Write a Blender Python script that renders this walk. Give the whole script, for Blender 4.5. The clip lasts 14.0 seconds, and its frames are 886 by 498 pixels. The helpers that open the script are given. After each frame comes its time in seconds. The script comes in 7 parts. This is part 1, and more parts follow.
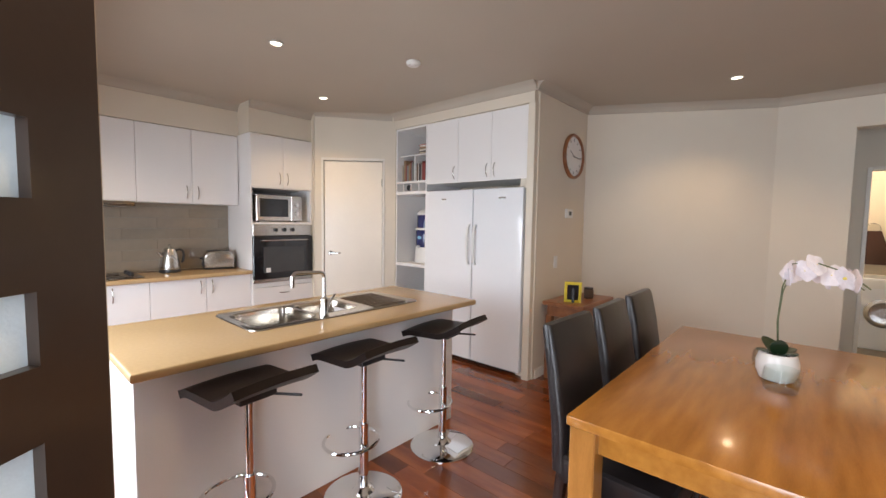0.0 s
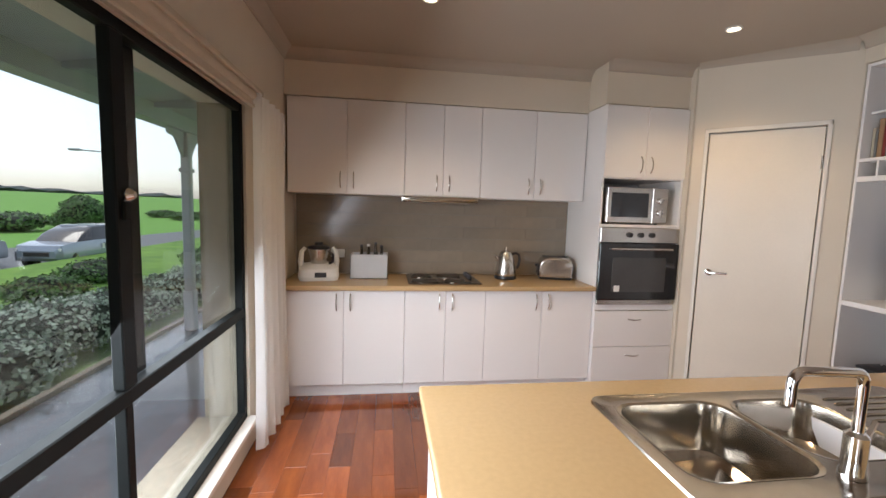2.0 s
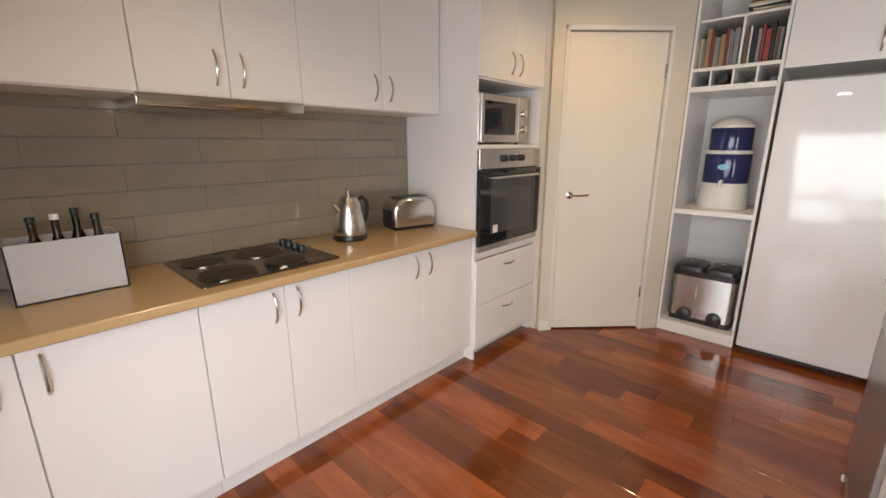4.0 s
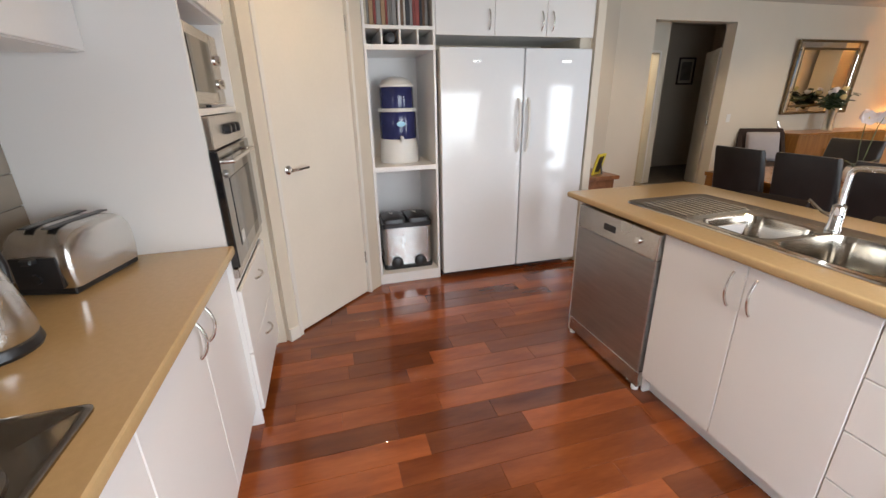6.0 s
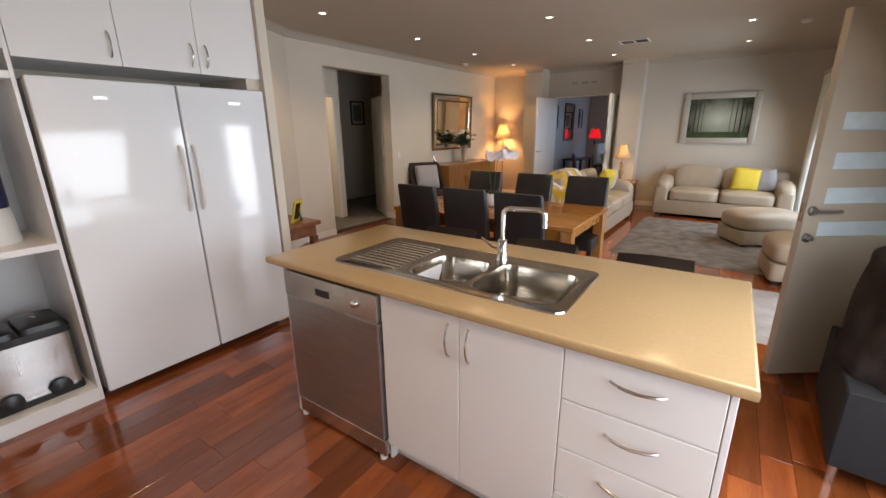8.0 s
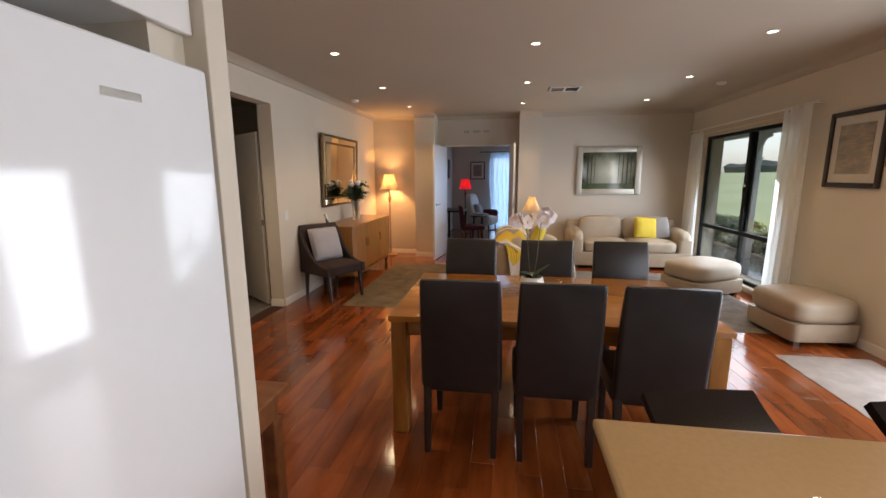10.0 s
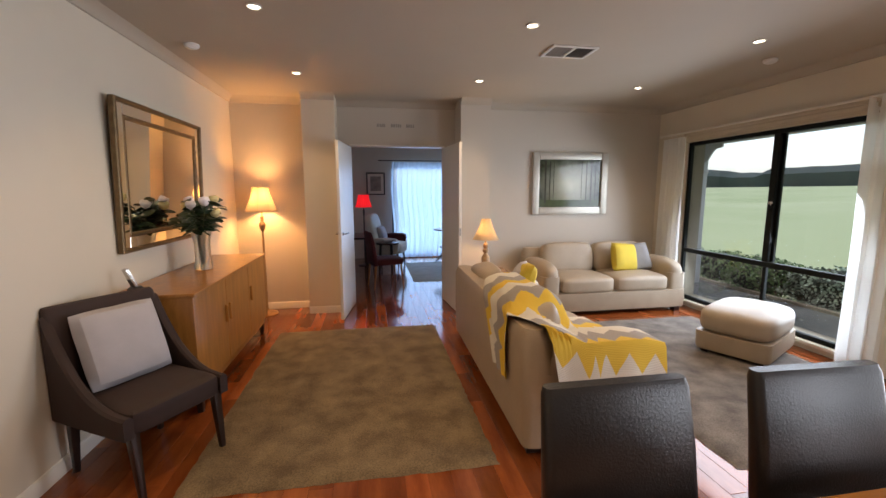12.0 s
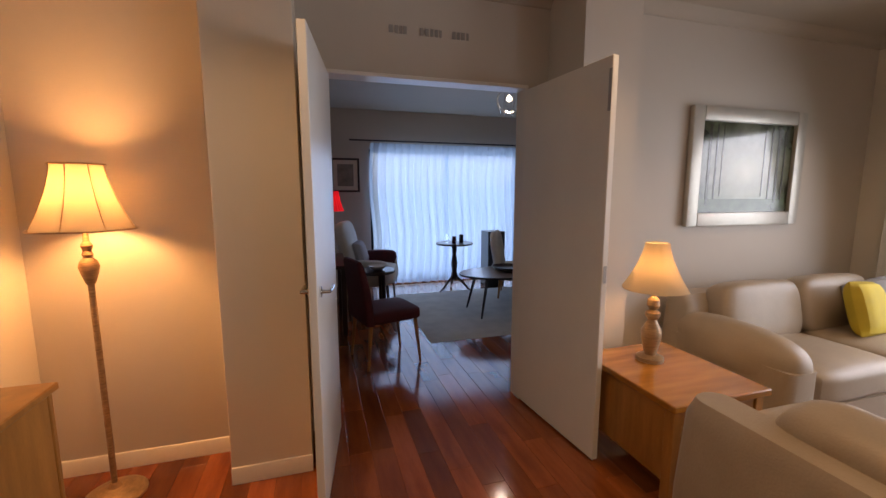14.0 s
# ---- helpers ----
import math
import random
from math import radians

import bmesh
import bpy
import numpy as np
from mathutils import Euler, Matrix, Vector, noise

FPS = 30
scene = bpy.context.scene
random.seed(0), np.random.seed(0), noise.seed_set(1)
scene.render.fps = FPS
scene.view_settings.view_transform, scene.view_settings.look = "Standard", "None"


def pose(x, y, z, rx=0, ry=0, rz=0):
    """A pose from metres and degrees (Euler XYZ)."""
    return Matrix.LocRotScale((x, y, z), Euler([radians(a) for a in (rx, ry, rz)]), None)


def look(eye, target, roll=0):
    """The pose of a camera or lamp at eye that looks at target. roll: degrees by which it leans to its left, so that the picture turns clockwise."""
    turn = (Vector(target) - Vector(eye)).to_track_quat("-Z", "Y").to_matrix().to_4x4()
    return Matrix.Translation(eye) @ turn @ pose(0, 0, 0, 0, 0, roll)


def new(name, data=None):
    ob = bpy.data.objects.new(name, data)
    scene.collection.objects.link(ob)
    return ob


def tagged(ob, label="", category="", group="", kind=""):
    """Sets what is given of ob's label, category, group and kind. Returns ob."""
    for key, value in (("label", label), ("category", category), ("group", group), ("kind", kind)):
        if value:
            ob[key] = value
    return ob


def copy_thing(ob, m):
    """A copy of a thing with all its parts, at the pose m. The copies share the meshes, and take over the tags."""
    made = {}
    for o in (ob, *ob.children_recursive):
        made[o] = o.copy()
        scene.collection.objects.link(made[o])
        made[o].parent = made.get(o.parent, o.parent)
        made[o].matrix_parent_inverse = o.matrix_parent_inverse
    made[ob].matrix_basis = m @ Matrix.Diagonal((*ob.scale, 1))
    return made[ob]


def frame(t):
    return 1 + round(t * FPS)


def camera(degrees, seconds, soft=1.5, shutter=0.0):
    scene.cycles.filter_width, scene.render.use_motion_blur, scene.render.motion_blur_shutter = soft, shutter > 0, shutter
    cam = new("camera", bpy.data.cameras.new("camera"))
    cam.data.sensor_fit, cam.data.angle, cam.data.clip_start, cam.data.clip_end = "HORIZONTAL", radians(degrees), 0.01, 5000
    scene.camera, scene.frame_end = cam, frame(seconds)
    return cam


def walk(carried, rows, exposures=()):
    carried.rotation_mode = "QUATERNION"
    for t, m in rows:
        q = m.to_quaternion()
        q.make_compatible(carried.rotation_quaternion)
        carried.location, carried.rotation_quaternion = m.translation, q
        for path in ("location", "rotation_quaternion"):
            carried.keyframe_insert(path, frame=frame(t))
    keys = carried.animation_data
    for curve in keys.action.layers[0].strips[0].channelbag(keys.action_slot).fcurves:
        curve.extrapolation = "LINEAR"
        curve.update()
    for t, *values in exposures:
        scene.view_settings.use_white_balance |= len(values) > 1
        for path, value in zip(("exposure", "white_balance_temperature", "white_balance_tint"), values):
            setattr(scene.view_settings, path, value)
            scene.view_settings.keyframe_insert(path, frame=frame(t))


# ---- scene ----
cam = camera(94.2, 14.0)
PATH = [
    (0, (1.198, 3.562, 1.466), (2.689, 4.888, 1.329), 0.9),
    (0.5, (1.481, 3.744, 1.517), (2.577, 5.409, 1.356), 1.4),
    (1, (1.597, 4.119, 1.498), (2.306, 5.981, 1.331), 1.6),
    (1.5, (1.612, 4.462, 1.492), (2.013, 6.413, 1.309), 1.8),
    (2, (1.412, 4.875, 1.505), (1.684, 6.847, 1.31), 1.7),
    (2.2, (1.316, 5.067, 1.475), (1.604, 7.037, 1.277), 1.6),
    (4.3, (1.172, 6.647, 1.4), (2.73, 7.783, 0.867), -0.4),
    (4.5, (1.188, 6.766, 1.391), (2.834, 7.753, 0.829), -0.5),
    (5, (1.255, 7.155, 1.368), (3.088, 7.665, 0.753), -0.7),
    (5.5, (1.305, 7.441, 1.416), (3.193, 7.448, 0.755), -0.9),
    (6, (1.394, 7.619, 1.438), (3.206, 7.122, 0.753), -1.1),
    (6.5, (1.414, 7.704, 1.452), (3.048, 6.782, 0.759), -1.2),
    (7, (1.406, 7.662, 1.461), (2.832, 6.435, 0.783), -1.0),
    (7.5, (1.463, 7.489, 1.488), (2.709, 6.059, 0.855), -0.7),
    (8, (1.674, 7.37, 1.516), (2.766, 5.791, 0.956), -0.6),
    (8.5, (2.115, 7.253, 1.535), (3.029, 5.539, 1.061), -0.3),
    (9, (2.641, 7.057, 1.556), (3.328, 5.222, 1.156), -0.2),
    (9.2, (2.884, 6.975, 1.564), (3.464, 5.097, 1.191), -0.2),
    (11.5, (4.536, 4.541, 1.518), (4.242, 2.582, 1.24), -0.1),
    (12, (4.736, 3.886, 1.529), (4.406, 1.932, 1.255), -0.1),
    (12.5, (4.917, 3.232, 1.535), (4.56, 1.284, 1.261), -0.1),
    (13, (4.97, 2.472, 1.535), (4.586, 0.528, 1.265), -0.1),
    (13.3, (4.999, 1.874, 1.519), (4.604, -0.067, 1.241), 0.1),
    (13.5, (5.017, 1.64, 1.509), (4.583, -0.295, 1.249), -0.2),
    (14, (5.095, 0.725, 1.467), (4.518, -1.17, 1.193), 0.0),
]
GAP = [
    (3.2, (1.1, 5.9, 1.44), (2.05, 7.6, 1.1), 0.6),
    (9.9, (3.72, 6.52, 1.55), (4.06, 4.58, 1.2), -0.2),
    (10.6, (4.2, 5.68, 1.535), (4.2, 3.71, 1.23), -0.15),
]
walk(cam, [(t, look(eye, target, roll)) for t, eye, target, roll in sorted(PATH + GAP)],
     exposures=[(0, 0.0, 6350, 14), (1, -0.10, 6200, 12), (2.2, -0.25, 6550, 14), (4.4, -0.18, 6950, 14), (6, -0.08, 6400, 11), (7.2, -0.24, 6300, 12),
                (9.2, -0.22, 6650, 14), (11.5, 0.04, 6500, 16), (12.5, -0.10, 6550, 17), (14, -0.44, 7000, 24)])


# ---- sky, sun, lamps ----
world = bpy.data.worlds.new("sky")
scene.world = world
world.use_nodes = True
wn, wl = world.node_tree.nodes, world.node_tree.links
sky = wn.new("ShaderNodeTexSky")
sky.sky_type, sky.sun_disc, sky.sun_elevation, sky.sun_rotation = "NISHITA", False, radians(68), radians(297)
sky.air_density, sky.dust_density, sky.ozone_density = 1.0, 1.5, 1.0
pale = wn.new("ShaderNodeHueSaturation")
pale.inputs["Saturation"].default_value = 0.5
wl.new(sky.outputs[0], pale.inputs["Color"])
wl.new(pale.outputs[0], wn["Background"].inputs["Color"])
wn["Background"].inputs["Strength"].default_value = 0.27


def lamp(name, kind, m, energy, color, **more):
    data = bpy.data.lights.new(name, kind)
    data.energy, data.color = energy, color
    for key, value in more.items():
        if key == "size":
            data.size = value
        elif key == "size_y":
            data.shape, data.size_y = "RECTANGLE", value
        elif key == "spread":
            data.spread = radians(value)
        elif key == "spot":
            data.spot_size, data.spot_blend = radians(value), 0.8
        elif key == "radius":
            data.shadow_soft_size = value
        elif key == "angle":
            data.angle = radians(value)
    ob = new(name, data)
    ob.matrix_basis = m
    return ob


WARM, DAY = (1.0, 0.70, 0.38), (0.86, 0.925, 1.0)
lamp("sun", "SUN", look((0, 0, 30), (6, -3, 13)), 1.0, (1.0, 0.96, 0.90), angle=25)
# the sky's light behind the sheer curtains of the far window
lamp("window_light", "AREA", look((3.02, -5.80, 1.08), (3.02, -3, 1.08)), 66, (0.42, 0.66, 1.0), size=2.4, size_y=2.0)
lamp("window_light", "AREA", look((0.592, 6.18, 1.13), (3, 6.18, -0.45)), 98, DAY, size=1.98, size_y=1.7)
lamp("doorway_light", "AREA", look((0.602, 3.365, 1.05), (3, 3.6, 0.8)), 56, DAY, size=0.85, size_y=1.9)
lamp("window_light", "AREA", look((0.592, 0.03, 1.13), (3, 0.03, 0.35)), 70, (0.78, 0.89, 1.0), size=2.05, size_y=1.9, spread=150)
DOWNLIGHTS = [(1.64, 7.35), (3.58, 7.35), (2.64, 6.45), (5.45, 4.09), (3.6, 4.05), (1.72, 4.05),
              (5.45, 2.47), (3.59, 2.47), (1.72, 2.48), (5.45, 0.93), (3.59, 0.93), (1.72, 0.93),
              (5.45, -0.56), (3.59, -0.56), (1.73, -0.56)]
for lx, ly in DOWNLIGHTS:
    lamp("downlight_beam", "SPOT", look((lx, ly, 2.67), (lx, ly, 0)), 34, WARM, spot=124, radius=0.035)


# ---- materials ----
def mat(name, color, rough=0.5, metal=0.0, var=0.08, scale=6.0, bump=0.0, bscale=80.0, coat=0.0, other=None, spread=0.0,
        stretch=(1, 1, 1), random_tint=0.0, island=False, wear=0.0):
    """A surface with colour variation at two scales, fine relief and uneven gloss."""
    m = bpy.data.materials.new(name)
    m.use_nodes = True
    n, l = m.node_tree.nodes, m.node_tree.links
    b = n["Principled BSDF"]
    b.inputs["Metallic"].default_value = metal
    b.inputs["Coat Weight"].default_value = coat
    b.inputs["Coat Roughness"].default_value = 0.08
    tc, mp = n.new("ShaderNodeTexCoord"), n.new("ShaderNodeMapping")
    mp.inputs["Scale"].default_value = stretch
    l.new(tc.outputs["Object"], mp.inputs["Vector"])
    big, fine = n.new("ShaderNodeTexNoise"), n.new("ShaderNodeTexNoise")
    big.inputs["Scale"].default_value, fine.inputs["Scale"].default_value = scale, bscale
    big.inputs["Detail"].default_value, fine.inputs["Detail"].default_value = 4, 3
    l.new(mp.outputs[0], big.inputs["Vector"])
    l.new(mp.outputs[0], fine.inputs["Vector"])
    dark = tuple(c * (1 - var) for c in color)
    light = tuple(min(1, c * (1 + var)) for c in color) if other is None else other
    ramp = n.new("ShaderNodeValToRGB")
    ramp.color_ramp.elements[0].position, ramp.color_ramp.elements[1].position = 0.3, 0.7
    ramp.color_ramp.elements[0].color, ramp.color_ramp.elements[1].color = (*dark, 1), (*light, 1)
    l.new(big.outputs["Fac"], ramp.inputs["Fac"])
    last = ramp.outputs["Color"]
    grain = n.new("ShaderNodeMixRGB")
    grain.blend_type = "MULTIPLY"
    grain.inputs["Fac"].default_value = min(1, var * 1.5 + spread)
    l.new(last, grain.inputs[1])
    l.new(fine.outputs["Fac"], grain.inputs[2])
    gain = n.new("ShaderNodeMixRGB")
    gain.blend_type, gain.inputs["Fac"].default_value = "MULTIPLY", 1
    lift = 1 + 0.5 * min(1, var * 1.5 + spread)
    gain.inputs[2].default_value = (lift, lift, lift, 1)
    l.new(grain.outputs[0], gain.inputs[1])
    last = gain.outputs[0]
    if random_tint:
        src = n.new("ShaderNodeNewGeometry" if island else "ShaderNodeObjectInfo")
        out = src.outputs["Random Per Island"] if island else src.outputs["Random"]
        ran = n.new("ShaderNodeMapRange")
        ran.inputs["To Min"].default_value, ran.inputs["To Max"].default_value = 1 - random_tint, 1 + random_tint
        l.new(out, ran.inputs["Value"])
        hsv = n.new("ShaderNodeHueSaturation")
        l.new(ran.outputs[0], hsv.inputs["Value"])
        l.new(last, hsv.inputs["Color"])
        last = hsv.outputs[0]
    l.new(last, b.inputs["Base Color"])
    rr = n.new("ShaderNodeMapRange")
    rr.inputs["To Min"].default_value, rr.inputs["To Max"].default_value = rough * (1 - min(0.15, 2 * var) - wear), min(1, rough * (1 + min(0.15, 2 * var) + wear))
    l.new(big.outputs["Fac"], rr.inputs["Value"])
    l.new(rr.outputs[0], b.inputs["Roughness"])
    if bump:
        bp = n.new("ShaderNodeBump")
        bp.inputs["Strength"].default_value, bp.inputs["Distance"].default_value = bump, 0.004
        l.new(fine.outputs["Fac"], bp.inputs["Height"])
        l.new(bp.outputs[0], b.inputs["Normal"])
    return m


def clear(name, tint=(1, 1, 1), rough=0.0):
    m = bpy.data.materials.new(name)
    m.use_nodes = True
    b = m.node_tree.nodes["Principled BSDF"]
    b.inputs["Base Color"].default_value = (*tint, 1)
    b.inputs["Transmission Weight"].default_value, b.inputs["Roughness"].default_value = 1, rough
    b.inputs["IOR"].default_value = 1.45
    return m


def pane_glass(name):
    """Thin window glass: mostly clear, a little gloss by Fresnel."""
    m = bpy.data.materials.new(name)
    m.use_nodes = True
    n, l = m.node_tree.nodes, m.node_tree.links
    clr, gls, mix = n.new("ShaderNodeBsdfTransparent"), n.new("ShaderNodeBsdfGlossy"), n.new("ShaderNodeMixShader")
    face, power, gain = n.new("ShaderNodeLayerWeight"), n.new("ShaderNodeMath"), n.new("ShaderNodeMath")
    power.operation, gain.operation = "POWER", "MULTIPLY_ADD"
    power.inputs[1].default_value, gain.inputs[1].default_value, gain.inputs[2].default_value = 4.0, 0.5, 0.025
    face.inputs["Blend"].default_value = 0.5
    clr.inputs[0].default_value = (0.95, 0.975, 0.97, 1)
    gls.inputs["Roughness"].default_value = 0.01
    l.new(face.outputs["Facing"], power.inputs[0])
    l.new(power.outputs[0], gain.inputs[0])
    l.new(gain.outputs[0], mix.inputs[0])
    l.new(clr.outputs[0], mix.inputs[1])
    l.new(gls.outputs[0], mix.inputs[2])
    l.new(mix.outputs[0], n["Material Output"].inputs["Surface"])
    return m


def sheer(name, color, openness):
    m = bpy.data.materials.new(name)
    m.use_nodes = True
    n, l = m.node_tree.nodes, m.node_tree.links
    clr, dif, tl, a, bmx = (n.new(k) for k in ("ShaderNodeBsdfTransparent", "ShaderNodeBsdfDiffuse", "ShaderNodeBsdfTranslucent",
                                              "ShaderNodeMixShader", "ShaderNodeMixShader"))
    weave = n.new("ShaderNodeTexNoise")
    weave.inputs["Scale"].default_value = 60
    rng = n.new("ShaderNodeMapRange")
    rng.inputs["To Min"].default_value, rng.inputs["To Max"].default_value = openness * 0.7, openness * 1.3
    l.new(weave.outputs["Fac"], rng.inputs["Value"])
    dif.inputs[0].default_value = tl.inputs[0].default_value = (*color, 1)
    a.inputs[0].default_value = 0.5
    l.new(dif.outputs[0], a.inputs[1])
    l.new(tl.outputs[0], a.inputs[2])
    l.new(rng.outputs[0], bmx.inputs[0])
    l.new(a.outputs[0], bmx.inputs[1])
    l.new(clr.outputs[0], bmx.inputs[2])
    l.new(bmx.outputs[0], n["Material Output"].inputs["Surface"])
    return m


def glow(name, color, strength):
    m = bpy.data.materials.new(name)
    m.use_nodes = True
    b = m.node_tree.nodes["Principled BSDF"]
    b.inputs["Base Color"].default_value = (*color, 1)
    b.inputs["Emission Color"].default_value = (*color, 1)
    b.inputs["Emission Strength"].default_value = strength
    return m


PAINT = mat("wall_paint", (0.67, 0.60, 0.49), 0.6, var=0.03, scale=1.5, bump=0.06, bscale=180)
# darker copy of the wall paint: weaker light at the south end, as colour
PAINT_DIM = mat("wall_paint_dim", (0.54, 0.485, 0.415), 0.6, var=0.03, scale=1.5, bump=0.06, bscale=180)
# pale ceiling and cornice toned down: their weak bounced light is in the colour
CEIL = mat("ceiling_paint_shaded", (0.45, 0.395, 0.32), 0.75, var=0.03, scale=1.2, bump=0.05, bscale=160)
TRIM = mat("trim_paint", (0.76, 0.72, 0.65), 0.35, var=0.03, scale=3)
CAB = mat("cabinet_white", (0.80, 0.78, 0.76), 0.28, var=0.01, scale=2, bump=0.004, bscale=160)
DOORP = mat("door_paint", (0.78, 0.72, 0.62), 0.3, var=0.03, scale=2, bump=0.03, bscale=60)
TOP = mat("laminate_tan", (0.48, 0.33, 0.165), 0.2, var=0.035, scale=60, bump=0.006, bscale=320, spread=0.03)
FRIDGE = mat("fridge_enamel", (0.82, 0.83, 0.84), 0.085, var=0.015, scale=1.5, bump=0.015, bscale=30, coat=0.3)
STEEL = mat("brushed_steel", (0.62, 0.60, 0.57), 0.26, 1.0, var=0.08, scale=4, bump=0.05, bscale=90, stretch=(1, 12, 1))
SINKSTEEL = mat("sink_steel", (0.56, 0.52, 0.46), 0.16, 1.0, var=0.06, scale=10, bump=0.03, bscale=40)
CHROME = mat("chrome", (0.80, 0.80, 0.80), 0.05, 1.0, var=0.03, scale=8)
DWSTEEL = mat("dishwasher_steel", (0.40, 0.39, 0.38), 0.3, 0.9, var=0.08, scale=4, bump=0.04, bscale=70, stretch=(1, 1, 10))
COOKSTEEL = mat("cooktop_steel", (0.27, 0.24, 0.205), 0.17, 1.0, var=0.1, scale=6, bump=0.03, bscale=60)
BLACK = mat("black_plastic", (0.018, 0.018, 0.02), 0.35, var=0.2, scale=10)
HOTPLATE = mat("cast_iron_hotplate", (0.065, 0.05, 0.04), 0.34, 0.7, var=0.2, scale=14, bump=0.03, bscale=90)
OVENGLASS = mat("oven_glass", (0.012, 0.012, 0.014), 0.06, var=0.2, scale=3, coat=0.5)
GREYTILE = mat("grey_tile", (0.265, 0.222, 0.172), 0.16, var=0.05, scale=5, bump=0.02, bscale=20, random_tint=0.05)
GROUT = mat("grout", (0.235, 0.21, 0.18), 0.8, var=0.1, scale=40)
PLANK = mat("jarrah_plank", (0.185, 0.041, 0.010), 0.12, var=0.15, scale=2, bump=0.02, bscale=26, other=(0.30, 0.082, 0.021),
            stretch=(5, 0.8, 4), random_tint=0.42, coat=0.3, spread=0.04)
PLANKS = mat("jarrah_planks_far", (0.185, 0.041, 0.010), 0.12, var=0.15, scale=2, bump=0.02, bscale=26, other=(0.30, 0.082, 0.021),
            stretch=(5, 0.8, 4), random_tint=0.42, island=True, coat=0.3, spread=0.04)
UNDER = mat("floor_gap", (0.05, 0.015, 0.008), 0.7, var=0.2)
LEATHER = mat("black_leather", (0.018, 0.015, 0.015), 0.3, var=0.25, scale=8, bump=0.25, bscale=160)
CREAM = mat("cream_leather", (0.36, 0.285, 0.205), 0.42, var=0.08, scale=5, bump=0.25, bscale=130)
BROWNVINYL = mat("brown_leather", (0.013, 0.008, 0.007), 0.38, var=0.2, scale=8, bump=0.2, bscale=150)
BROWNVINYL.node_tree.nodes["Principled BSDF"].inputs["Specular IOR Level"].default_value = 0.2
OAK = mat("honey_oak", (0.32, 0.124, 0.018), 0.22, var=0.14, scale=2.2, bump=0.03, bscale=40, other=(0.41, 0.174, 0.030), stretch=(1.3, 9, 9), coat=0.3)
OAKY = mat("honey_oak_upright", (0.35, 0.145, 0.030), 0.3, var=0.2, scale=2.2, bump=0.03, bscale=40, other=(0.44, 0.195, 0.045), stretch=(9, 9, 1.3), coat=0.2)
REDWOOD = mat("red_timber", (0.24, 0.09, 0.035), 0.3, var=0.25, scale=2, bump=0.04, bscale=40, other=(0.33, 0.13, 0.05), stretch=(2, 9, 9))
DARKWOOD = mat("dark_wood", (0.025, 0.013, 0.010), 0.3, var=0.3, scale=3, bump=0.05, bscale=60, stretch=(4, 4, 1))
ALU = mat("dark_aluminium", (0.007, 0.009, 0.009), 0.6, 0.0, var=0.15, scale=6)
ALU.node_tree.nodes["Principled BSDF"].inputs["Specular IOR Level"].default_value = 0.15
BRICK = mat("cream_brick", (0.27, 0.235, 0.18), 0.85, var=0.15, scale=30, bump=0.3, bscale=60)
GLASS = pane_glass("window_glass")
FROST = mat("frosted_glass", (0.62, 0.72, 0.76), 0.3, var=0.05, scale=20, bump=0.1, bscale=200)
SHEER = sheer("sheer_curtain", (0.92, 0.92, 0.90), 0.08)
# white cloth coloured blue: the cool daylight behind it is put into its colour
SHEERB = sheer("sheer_curtain_daylit", (0.60, 0.71, 0.86), 0.22)
WHITE = mat("white_ceramic", (0.80, 0.79, 0.76), 0.15, var=0.03, scale=5)
PLASTIC = mat("white_plastic", (0.74, 0.73, 0.70), 0.4, var=0.03, scale=6)


# ---- mesh helpers ----
def boxes(*items, bevel=0.003, seg=1):
    """One bmesh of boxes (x0, y0, z0, x1, y1, z1), edges slightly rounded."""
    bm = bmesh.new()
    for x0, y0, z0, x1, y1, z1 in items:
        v = [bm.verts.new((x, y, z)) for z in (z0, z1) for x, y in ((x0, y0), (x1, y0), (x1, y1), (x0, y1))]
        for f in ((3, 2, 1, 0), (4, 5, 6, 7), (0, 1, 5, 4), (1, 2, 6, 5), (2, 3, 7, 6), (3, 0, 4, 7)):
            bm.faces.new([v[i] for i in f])
    bmesh.ops.recalc_face_normals(bm, faces=bm.faces)
    if bevel:
        bmesh.ops.bevel(bm, geom=bm.edges[:], offset=bevel, segments=seg, profile=0.6, affect="EDGES", clamp_overlap=True)
    return bm


def lathe(profile, segs=24, at=(0, 0, 0), bm=None, sx=1.0, sy=1.0):
    bm = bm or bmesh.new()
    rings = []
    for r, z in profile:
        rings.append([bm.verts.new((at[0] + sx * r * math.cos(2 * math.pi * i / segs), at[1] + sy * r * math.sin(2 * math.pi * i / segs), at[2] + z))
                      for i in range(segs)])
    for a, b in zip(rings, rings[1:]):
        for i in range(segs):
            bm.faces.new((a[i], a[(i + 1) % segs], b[(i + 1) % segs], b[i]))
    bm.faces.new(rings[0][::-1])
    bm.faces.new(rings[-1])
    return bm


